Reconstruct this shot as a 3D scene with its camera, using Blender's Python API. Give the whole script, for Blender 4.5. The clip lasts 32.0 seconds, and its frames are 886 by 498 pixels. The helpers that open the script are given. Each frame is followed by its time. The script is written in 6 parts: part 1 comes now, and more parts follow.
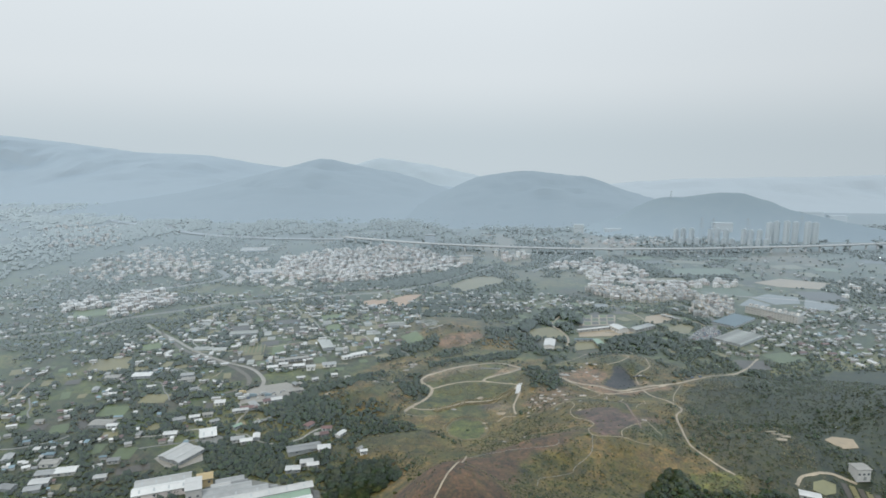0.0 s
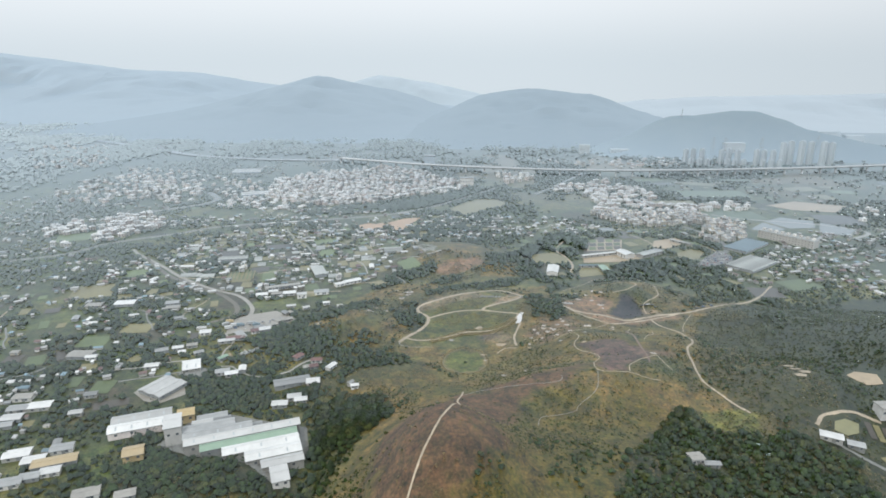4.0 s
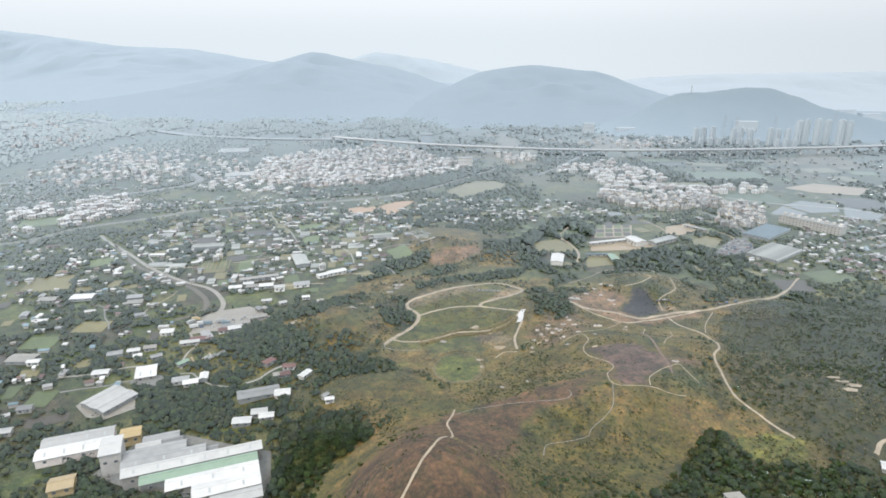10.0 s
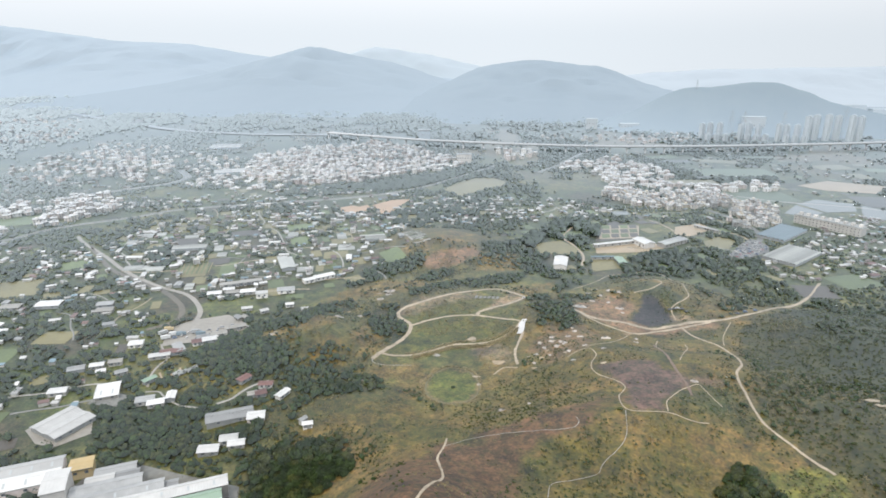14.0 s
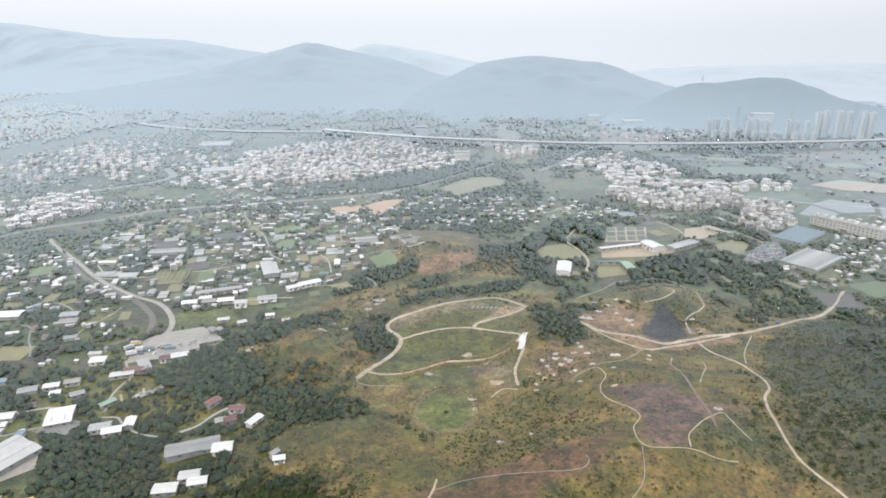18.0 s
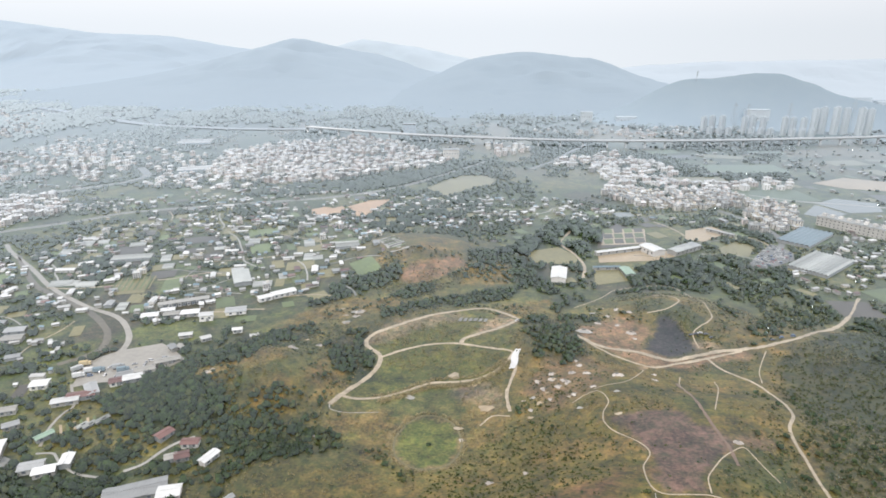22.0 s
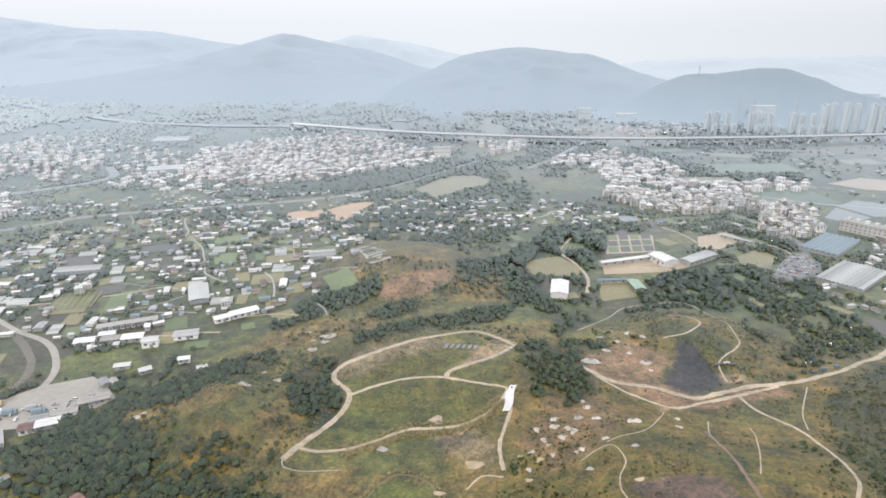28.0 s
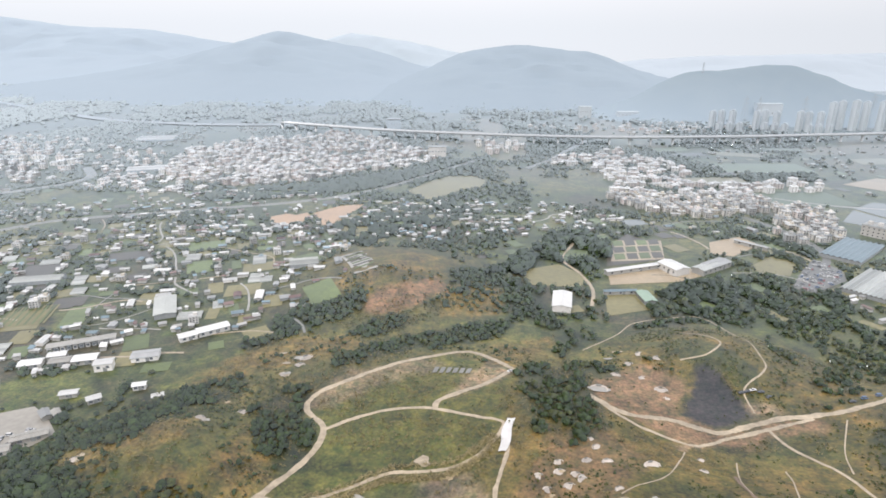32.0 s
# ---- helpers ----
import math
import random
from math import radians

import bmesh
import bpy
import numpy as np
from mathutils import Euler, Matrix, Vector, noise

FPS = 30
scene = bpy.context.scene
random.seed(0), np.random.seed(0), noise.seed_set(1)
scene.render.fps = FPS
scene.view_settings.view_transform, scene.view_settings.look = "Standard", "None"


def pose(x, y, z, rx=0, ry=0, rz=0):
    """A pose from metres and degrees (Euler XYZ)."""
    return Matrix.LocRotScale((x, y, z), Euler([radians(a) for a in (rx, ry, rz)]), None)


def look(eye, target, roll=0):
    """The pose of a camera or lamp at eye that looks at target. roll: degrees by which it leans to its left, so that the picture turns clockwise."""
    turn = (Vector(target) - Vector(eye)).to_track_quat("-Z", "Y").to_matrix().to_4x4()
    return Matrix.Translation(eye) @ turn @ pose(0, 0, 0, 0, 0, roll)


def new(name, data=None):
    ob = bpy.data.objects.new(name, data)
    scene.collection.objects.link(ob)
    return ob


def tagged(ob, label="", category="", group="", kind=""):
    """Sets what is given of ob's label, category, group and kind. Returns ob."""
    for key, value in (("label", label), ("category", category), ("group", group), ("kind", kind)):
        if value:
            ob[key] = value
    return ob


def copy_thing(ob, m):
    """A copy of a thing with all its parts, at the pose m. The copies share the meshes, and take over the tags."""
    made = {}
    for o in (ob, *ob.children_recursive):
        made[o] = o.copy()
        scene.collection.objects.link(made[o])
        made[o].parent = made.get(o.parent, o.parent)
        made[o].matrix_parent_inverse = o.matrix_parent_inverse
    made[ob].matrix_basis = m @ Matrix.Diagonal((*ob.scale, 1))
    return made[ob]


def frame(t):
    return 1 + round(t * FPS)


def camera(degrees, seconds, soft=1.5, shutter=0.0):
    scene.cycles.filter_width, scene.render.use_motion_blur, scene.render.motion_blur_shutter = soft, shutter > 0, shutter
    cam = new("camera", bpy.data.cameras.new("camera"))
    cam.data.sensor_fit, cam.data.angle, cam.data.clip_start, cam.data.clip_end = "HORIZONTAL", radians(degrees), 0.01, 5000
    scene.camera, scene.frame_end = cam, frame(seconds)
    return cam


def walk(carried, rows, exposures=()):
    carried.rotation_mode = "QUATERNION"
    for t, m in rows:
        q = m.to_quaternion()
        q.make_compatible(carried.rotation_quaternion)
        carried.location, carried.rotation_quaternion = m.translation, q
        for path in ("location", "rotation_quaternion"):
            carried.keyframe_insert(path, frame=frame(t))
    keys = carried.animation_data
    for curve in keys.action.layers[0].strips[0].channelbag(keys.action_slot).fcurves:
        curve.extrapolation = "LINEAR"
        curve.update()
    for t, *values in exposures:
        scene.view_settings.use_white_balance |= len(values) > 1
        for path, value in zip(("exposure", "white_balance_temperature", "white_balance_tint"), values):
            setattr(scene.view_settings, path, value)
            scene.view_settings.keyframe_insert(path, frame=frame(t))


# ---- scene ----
cam = camera(72, 32.0, soft=1.7)
PATH = [
    (0.0, pose(-0.0, -0.2, 229.8, 80.61, -0.03, 6.89)),
    (0.5, pose(-0.1, 4.9, 228.9, 79.74, -0.03, 6.91)),
    (1.0, pose(-0.1, 10.0, 227.9, 78.84, -0.02, 6.92)),
    (2.0, pose(-0.2, 20.1, 226.0, 77.00, -0.01, 6.99)),
    (3.0, pose(-0.4, 30.3, 224.1, 75.17, -0.00, 7.02)),
    (4.0, pose(-0.5, 40.4, 222.2, 73.30, 0.01, 7.07)),
    (4.5, pose(-0.5, 45.5, 221.3, 72.31, 0.01, 7.10)),
    (6.5, pose(-0.8, 65.9, 217.6, 71.78, 0.00, 7.07)),
    (7.0, pose(-0.9, 71.0, 216.7, 71.70, -0.00, 7.07)),
    (8.0, pose(-1.0, 81.2, 214.8, 71.63, -0.00, 7.09)),
    (9.0, pose(-1.2, 91.4, 213.0, 71.55, -0.01, 7.10)),
    (10.0, pose(-1.2, 101.3, 211.2, 71.47, -0.02, 7.13)),
    (11.0, pose(-1.2, 111.2, 209.4, 71.41, -0.03, 7.13)),
    (12.0, pose(-1.2, 121.0, 207.6, 71.33, -0.04, 7.14)),
    (13.0, pose(-1.2, 130.9, 205.8, 71.25, -0.05, 7.17)),
    (14.0, pose(-1.3, 140.8, 204.0, 71.15, -0.04, 7.20)),
    (14.5, pose(-1.4, 145.8, 203.2, 71.11, -0.04, 7.20)),
    (16.5, pose(-1.6, 165.6, 199.6, 71.01, -0.04, 7.17)),
    (17.0, pose(-1.6, 170.6, 198.8, 70.95, -0.04, 7.20)),
    (18.0, pose(-1.8, 180.5, 197.0, 70.93, -0.04, 7.18)),
    (19.0, pose(-1.9, 190.4, 195.2, 70.87, -0.03, 7.18)),
    (20.0, pose(-1.9, 200.3, 193.5, 70.83, -0.05, 7.19)),
    (20.5, pose(-1.9, 205.2, 192.6, 70.78, -0.06, 7.20)),
    (20.6, pose(-1.9, 206.2, 192.4, 70.77, -0.06, 7.18)),
    (20.8, pose(-1.9, 208.2, 192.1, 70.75, -0.06, 6.56)),
    (21.0, pose(-1.8, 210.2, 191.7, 70.73, -0.07, 6.52)),
    (21.5, pose(-1.8, 215.1, 190.9, 70.72, -0.08, 6.44)),
    (22.0, pose(-1.8, 220.0, 190.0, 70.73, -0.09, 6.37)),
    (23.0, pose(-1.8, 229.9, 188.2, 70.70, -0.11, 6.24)),
    (24.0, pose(-1.7, 240.0, 186.4, 70.68, -0.12, 6.16)),
    (25.0, pose(-1.5, 250.1, 184.7, 70.64, -0.13, 6.07)),
    (25.5, pose(-1.4, 255.1, 183.8, 70.62, -0.14, 6.06)),
    (27.5, pose(-1.1, 275.3, 180.2, 70.58, -0.16, 5.95)),
    (28.0, pose(-1.0, 280.3, 179.3, 70.56, -0.16, 5.94)),
    (29.0, pose(-0.8, 290.3, 177.5, 70.53, -0.16, 5.93)),
    (30.0, pose(-0.5, 300.3, 175.6, 70.53, -0.16, 5.87)),
    (31.0, pose(-0.2, 310.2, 173.8, 70.49, -0.15, 5.83)),
    (32.0, pose(0.0, 320.2, 171.9, 70.52, -0.15, 5.81)),
]
# ---- sky, sun, exposure ----
EXPO = [(0.0, -0.27, 6250, 8), (4.0, 0.0, 6300, 10), (9.0, 0.18, 6400, 12), (13.0, 0.23, 6450, 13), (23.0, 0.28, 6550, 15), (32.0, 0.27, 6600, 17)]
walk(cam, PATH, EXPO)

world = bpy.data.worlds.new("sky")
scene.world = world
world.use_nodes = True
wn, wl = world.node_tree.nodes, world.node_tree.links
wn.clear()
w_out, w_bg = wn.new("ShaderNodeOutputWorld"), wn.new("ShaderNodeBackground")
w_sky = wn.new("ShaderNodeTexSky")
w_sky.sky_type, w_sky.sun_disc = "NISHITA", False
w_sky.sun_elevation, w_sky.sun_rotation, w_sky.dust_density = radians(48), radians(200), 7.0
w_sc = wn.new("ShaderNodeVectorMath")
w_sc.operation = "SCALE"
w_sc.inputs["Scale"].default_value = 0.07
wl.new(w_sky.outputs["Color"], w_sc.inputs[0])
w_tc, w_sep, w_rmp = wn.new("ShaderNodeTexCoord"), wn.new("ShaderNodeSeparateXYZ"), wn.new("ShaderNodeValToRGB")
wl.new(w_tc.outputs["Generated"], w_sep.inputs[0])
wl.new(w_sep.outputs["Z"], w_rmp.inputs["Fac"])
for pos, c in ((0.0, (0.80, 0.88, 0.92, 1)), (0.12, (1.0, 1.04, 1.06, 1)), (0.3, (1.10, 1.13, 1.14, 1))):
    el = w_rmp.color_ramp.elements.new(pos)
    el.color = c
w_rmp.color_ramp.elements.remove(w_rmp.color_ramp.elements[0])
w_rmp.color_ramp.elements.remove(w_rmp.color_ramp.elements[-1])
w_rmp.color_ramp.interpolation = "EASE"
w_mix = wn.new("ShaderNodeMixRGB")
w_mix.inputs["Fac"].default_value = 0.85
wl.new(w_sc.outputs[0], w_mix.inputs[1])
wl.new(w_rmp.outputs["Color"], w_mix.inputs[2])
w_side = wn.new("ShaderNodeMapRange")
w_side.inputs["From Min"].default_value, w_side.inputs["From Max"].default_value = -0.1, 0.75
w_side.inputs["To Min"].default_value, w_side.inputs["To Max"].default_value = 1.0, 0.87
w_side.interpolation_type = "SMOOTHSTEP"
wl.new(w_sep.outputs["X"], w_side.inputs["Value"])
wl.new(w_mix.outputs[0], w_bg.inputs["Color"])
wl.new(w_side.outputs[0], w_bg.inputs["Strength"])
wl.new(w_bg.outputs[0], w_out.inputs[0])
sun = new("sun", bpy.data.lights.new("sun", "SUN"))
sun.data.energy, sun.data.angle, sun.data.color = 1.2, radians(12), (1.0, 0.95, 0.86)
sun.matrix_world = look((0, 0, 500), (150, 330, 0))
tagged(sun, kind="structure")

RNG = np.random.default_rng(7)


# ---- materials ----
HAZE_TINT = (0.58, 0.68, 0.76, 1)        # haze colour over flat surfaces
HAZE_TINT_LEAF = (0.60, 0.70, 0.75, 1)   # haze colour over leaves
HAZE_TINT_UP = (0.56, 0.67, 0.75, 1)     # haze colour over leaves and upright walls


def node(nt, kind, **kw):
    n = nt.nodes.new(kind)
    for k, v in kw.items():
        n.inputs[k].default_value = v
    return n


def haze_gloss(nt, shader, k=0.045, top=0.95, tint=HAZE_TINT, lean=None, power=1.75):
    """Stands in for haze: pale blue gloss of the open sky, growing towards grazing views."""
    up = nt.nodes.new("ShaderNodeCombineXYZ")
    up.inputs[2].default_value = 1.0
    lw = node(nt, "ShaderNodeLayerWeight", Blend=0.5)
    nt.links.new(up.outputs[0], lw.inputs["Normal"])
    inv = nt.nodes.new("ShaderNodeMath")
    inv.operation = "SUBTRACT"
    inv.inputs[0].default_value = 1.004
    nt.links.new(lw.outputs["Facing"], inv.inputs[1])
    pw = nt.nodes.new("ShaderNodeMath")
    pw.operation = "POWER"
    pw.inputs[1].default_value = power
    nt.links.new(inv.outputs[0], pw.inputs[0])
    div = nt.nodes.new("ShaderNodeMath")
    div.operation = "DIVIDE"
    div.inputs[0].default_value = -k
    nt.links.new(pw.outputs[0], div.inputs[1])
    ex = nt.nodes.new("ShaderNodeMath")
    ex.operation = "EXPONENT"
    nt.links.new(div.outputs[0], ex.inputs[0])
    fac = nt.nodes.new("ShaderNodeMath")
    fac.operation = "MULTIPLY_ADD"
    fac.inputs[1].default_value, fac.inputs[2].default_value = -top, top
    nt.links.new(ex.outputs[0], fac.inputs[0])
    # haze layer: bluish gloss on a fixed normal, so it picks up sky
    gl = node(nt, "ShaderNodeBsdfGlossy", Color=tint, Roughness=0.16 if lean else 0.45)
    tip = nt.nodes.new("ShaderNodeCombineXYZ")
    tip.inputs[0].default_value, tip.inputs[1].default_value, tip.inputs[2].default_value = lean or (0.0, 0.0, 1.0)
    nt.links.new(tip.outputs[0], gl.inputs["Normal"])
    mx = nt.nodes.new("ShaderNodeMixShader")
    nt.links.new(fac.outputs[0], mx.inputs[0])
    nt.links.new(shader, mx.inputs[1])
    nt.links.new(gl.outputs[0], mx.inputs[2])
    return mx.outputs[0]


def material(name, col, rough=0.8, var=0.25, scale=0.5, dirt=0.0, attr="", metal=0.0, rand="", bump=0.0, spec=0.3, tint=HAZE_TINT, leafy=False, top=0.95, lean=None):
    """A plain surface with grain at two sizes, under a gloss that imitates haze; attr: a colour attribute to start
    from; rand: object or island tint.
    """
    m = bpy.data.materials.new(name)
    m.use_nodes = True
    nt = m.node_tree
    nt.nodes.clear()
    out = nt.nodes.new("ShaderNodeOutputMaterial")
    b = nt.nodes.new("ShaderNodeBsdfPrincipled")
    b.inputs["Roughness"].default_value, b.inputs["Metallic"].default_value = rough, metal
    b.inputs["Specular IOR Level"].default_value = spec
    tc = nt.nodes.new("ShaderNodeNewGeometry")
    n1 = node(nt, "ShaderNodeTexNoise", Scale=scale, Detail=5.0)
    n2 = node(nt, "ShaderNodeTexNoise", Scale=scale * 0.13, Detail=3.0)
    for n in (n1, n2):
        nt.links.new(tc.outputs["Position"], n.inputs["Vector"])
    add = nt.nodes.new("ShaderNodeMath")
    add.operation = "ADD"
    nt.links.new(n1.outputs["Fac"], add.inputs[0])
    nt.links.new(n2.outputs["Fac"], add.inputs[1])
    mr = node(nt, "ShaderNodeMapRange")
    mr.inputs["From Min"].default_value, mr.inputs["From Max"].default_value = 0.6, 1.4
    mr.inputs["To Min"].default_value, mr.inputs["To Max"].default_value = 1 - var, 1 + var
    nt.links.new(add.outputs[0], mr.inputs["Value"])
    last = mr.outputs[0]
    if rand:
        src = nt.nodes.new("ShaderNodeObjectInfo").outputs["Random"] if rand == "object" else tc.outputs["Random Per Island"]
        rr = node(nt, "ShaderNodeMapRange")
        rr.inputs["To Min"].default_value, rr.inputs["To Max"].default_value = 0.72, 1.28
        nt.links.new(src, rr.inputs["Value"])
        mu = nt.nodes.new("ShaderNodeMath")
        mu.operation = "MULTIPLY"
        nt.links.new(last, mu.inputs[0])
        nt.links.new(rr.outputs[0], mu.inputs[1])
        last = mu.outputs[0]
    sc = nt.nodes.new("ShaderNodeVectorMath")
    sc.operation = "SCALE"
    if attr:
        n3 = node(nt, "ShaderNodeTexNoise", Scale=0.22, Detail=6.0, Roughness=0.7)
        nt.links.new(tc.outputs["Position"], n3.inputs["Vector"])
        hue = nt.nodes.new("ShaderNodeValToRGB")
        hue.color_ramp.elements[0].position, hue.color_ramp.elements[0].color = 0.36, (0.52, 0.66, 0.50, 1)
        hue.color_ramp.elements[1].position, hue.color_ramp.elements[1].color = 0.64, (1.50, 1.30, 1.30, 1)
        nt.links.new(n3.outputs["Fac"], hue.inputs[0])
        both = nt.nodes.new("ShaderNodeVectorMath")
        both.operation = "MULTIPLY"
        nt.links.new(hue.outputs[0], both.inputs[1])
        at = nt.nodes.new("ShaderNodeAttribute")
        at.attribute_name = attr
        nt.links.new(at.outputs["Color"], both.inputs[0])
        nt.links.new(both.outputs[0], sc.inputs[0])
    else:
        sc.inputs[0].default_value = col
    nt.links.new(last, sc.inputs["Scale"])
    nt.links.new(sc.outputs[0], b.inputs["Base Color"])
    if bump:
        bp = node(nt, "ShaderNodeBump", Strength=bump, Distance=0.6)
        nt.links.new(n1.outputs["Fac"], bp.inputs["Height"])
        nt.links.new(bp.outputs[0], b.inputs["Normal"])
    nt.links.new(haze_gloss(nt, b.outputs[0], tint=tint, lean=(0.494, -0.692, 0.527) if leafy else lean or (0.494, -0.692, 0.527) if tint != HAZE_TINT else None, k=0.033 if leafy else 0.041, power=2.1 if leafy else 1.85, top=top), out.inputs[0])
    return m


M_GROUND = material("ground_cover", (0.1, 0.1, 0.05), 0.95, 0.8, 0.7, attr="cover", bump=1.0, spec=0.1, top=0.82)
M_LEAF = material("leaves", (0.031, 0.051, 0.012), 0.8, 0.6, 1.3, rand="island", spec=0.1, tint=HAZE_TINT_LEAF, leafy=True, top=0.86)
M_LEAF_B = material("leaves_olive", (0.050, 0.059, 0.014), 0.8, 0.6, 1.3, rand="island", spec=0.1, tint=HAZE_TINT_LEAF, leafy=True, top=0.86)
M_LEAF_C = material("leaves_bluish", (0.025, 0.040, 0.015), 0.8, 0.6, 1.3, rand="island", spec=0.1, tint=HAZE_TINT_LEAF, leafy=True, top=0.86)
M_BARK = material("bark", (0.09, 0.07, 0.05), 0.9, 0.3, 3.0)
M_REED = material("dry_reed", (0.205, 0.163, 0.062), 0.9, 0.3, 0.5, rand="island")
M_DIRT = material("pale_earth", (0.42, 0.35, 0.25), 0.95, 0.42, 0.45, bump=0.3)
M_ASPHALT = material("worn_asphalt", (0.16, 0.155, 0.14), 0.9, 0.2, 0.3)
M_CONC = material("concrete", (0.36, 0.35, 0.32), 0.85, 0.2, 0.4)
M_CONC_D = material("weathered_concrete", (0.22, 0.22, 0.20), 0.9, 0.25, 0.4, tint=HAZE_TINT_UP)
M_WHITE = material("white_metal_sheet", (0.65, 0.66, 0.65), 0.45, 0.14, 0.25, rand="object")
M_GREY = material("grey_metal_sheet", (0.34, 0.35, 0.35), 0.5, 0.2, 0.25, rand="object")
M_GREENROOF = material("pale_green_sheet", (0.30, 0.42, 0.32), 0.5, 0.14, 0.3)
M_RUST = material("rusty_red_sheet", (0.17, 0.085, 0.07), 0.7, 0.3, 0.3, rand="object")
M_BLUE = material("blue_sheet", (0.17, 0.24, 0.28), 0.5, 0.15, 0.3)
M_YELLOW = material("cream_yellow_paint", (0.55, 0.42, 0.20), 0.7, 0.15, 0.4)
M_TAN = material("tan_sheet", (0.48, 0.38, 0.22), 0.6, 0.15, 0.4)
M_WALL = material("pale_render", (0.64, 0.63, 0.60), 0.8, 0.15, 0.4, rand="object", tint=HAZE_TINT_UP, top=0.4)
M_WALL_P = material("pinkish_tile", (0.66, 0.60, 0.57), 0.7, 0.15, 0.5, rand="object", tint=HAZE_TINT_UP, top=0.4)
M_WALL_C = material("cream_tile", (0.58, 0.54, 0.46), 0.7, 0.15, 0.5, rand="object", tint=HAZE_TINT_UP, top=0.4)
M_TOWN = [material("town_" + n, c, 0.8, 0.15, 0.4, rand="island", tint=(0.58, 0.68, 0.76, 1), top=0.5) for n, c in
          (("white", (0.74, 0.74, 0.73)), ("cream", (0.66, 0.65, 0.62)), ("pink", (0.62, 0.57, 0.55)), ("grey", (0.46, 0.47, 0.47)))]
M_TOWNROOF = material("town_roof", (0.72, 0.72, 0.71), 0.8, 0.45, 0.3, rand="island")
M_ROOF_PALE = material("pale_flat_roof", (0.62, 0.62, 0.61), 0.8, 0.3, 0.3, rand="object")
M_GLASS = material("dark_window", (0.09, 0.10, 0.11), 0.15, 0.1, 0.5, spec=0.6, tint=HAZE_TINT_UP, top=0.7)
M_WATER = material("still_water", (0.10, 0.12, 0.11), 0.06, 0.1, 0.05, spec=0.6)
M_NET = material("greenhouse_film", (0.40, 0.42, 0.40), 0.4, 0.15, 0.5, rand="object")


# ---- relief ----
def vnoise(x, y, s, seed=0):
    """Smooth value noise, 0..1, over cells of s metres."""
    x, y = np.asarray(x, float) / s + 97.3 * seed, np.asarray(y, float) / s + 31.7 * seed
    i, j = np.floor(x), np.floor(y)
    u, v = x - i, y - j
    u, v = u * u * (3 - 2 * u), v * v * (3 - 2 * v)

    def hsh(a, b):
        q = np.sin(a * 127.1 + b * 311.7) * 43758.5453
        return q - np.floor(q)
    return (hsh(i, j) * (1 - u) + hsh(i + 1, j) * u) * (1 - v) + (hsh(i, j + 1) * (1 - u) + hsh(i + 1, j + 1) * u) * v


def fbm(x, y, s, seed=0):
    return 0.5 * vnoise(x, y, s, seed) + 0.3 * vnoise(x, y, s / 2.3, seed + 1) + 0.2 * vnoise(x, y, s / 5.1, seed + 2)


KNOLLS = [(-32, 300, 42, 75, 59.8), (-20, 340, 30, 30, -10.8), (25, 400, 45, 40, 23.4), (85, 420, 45, 40, 20.3), (125, 480, 45, 40, 16.4),
          (190, 420, 60, 55, 24.1), (320, 470, 80, 90, 48.5), (117, 625, 40, 35, 16.1), (-140, 515, 40, 38, 15.7), (-70, 590, 70, 50, 6.7),
          (-80, 730, 60, 60, 16.8), (-155, 300, 30, 30, 10.5), (30, 560, 60, 60, 10.1), (200, 560, 60, 50, 15.3), (50, 300, 60, 70, 29.2),
          (60, 480, 50, 45, 16.3), (-95, 420, 50, 50, 8.7), (150, 340, 60, 60, 17.3)]


def relief(x, y):
    x, y = np.asarray(x, float), np.asarray(y, float)
    z = np.zeros(np.broadcast(x, y).shape)
    for a, b, s, u, amp in KNOLLS:
        z = z + amp * np.exp(-((x - a) / s) ** 2 - ((y - b) / u) ** 2)
    return z


def ground_z(x, y):
    z = relief(x, y)
    return z + np.clip(z / 12, 0, 1) * (fbm(x, y, 22, 3) - 0.5) * 2.2


def gz(x, y):
    return float(ground_z(x, y))


def inside(poly, x, y):
    """Which of the points lie in the polygon."""
    x, y = np.asarray(x, float), np.asarray(y, float)
    r = np.zeros(x.shape, bool)
    n = len(poly)
    for i in range(n):
        (x1, y1), (x2, y2) = poly[i], poly[(i + 1) % n]
        if y1 != y2:
            r ^= ((y1 > y) != (y2 > y)) & (x < (x2 - x1) * (y - y1) / (y2 - y1) + x1)
    return r


def mesh_of(name, verts, faces, mats, index=None, smooth=False):
    """A mesh from arrays; all faces have the same number of corners."""
    verts, faces = np.asarray(verts, np.float32), np.asarray(faces, np.int32)
    me = bpy.data.meshes.new(name)
    k = faces.shape[1]
    me.vertices.add(len(verts))
    me.vertices.foreach_set("co", verts.ravel())
    me.loops.add(faces.size)
    me.loops.foreach_set("vertex_index", faces.ravel())
    me.polygons.add(len(faces))
    me.polygons.foreach_set("loop_start", np.arange(0, faces.size, k, dtype=np.int32))
    for m in mats:
        me.materials.append(m)
    if index is not None:
        me.polygons.foreach_set("material_index", np.asarray(index, np.int32))
    me.update(calc_edges=True)
    me.polygons.foreach_set("use_smooth", [smooth] * len(faces))
    me.validate()
    return me


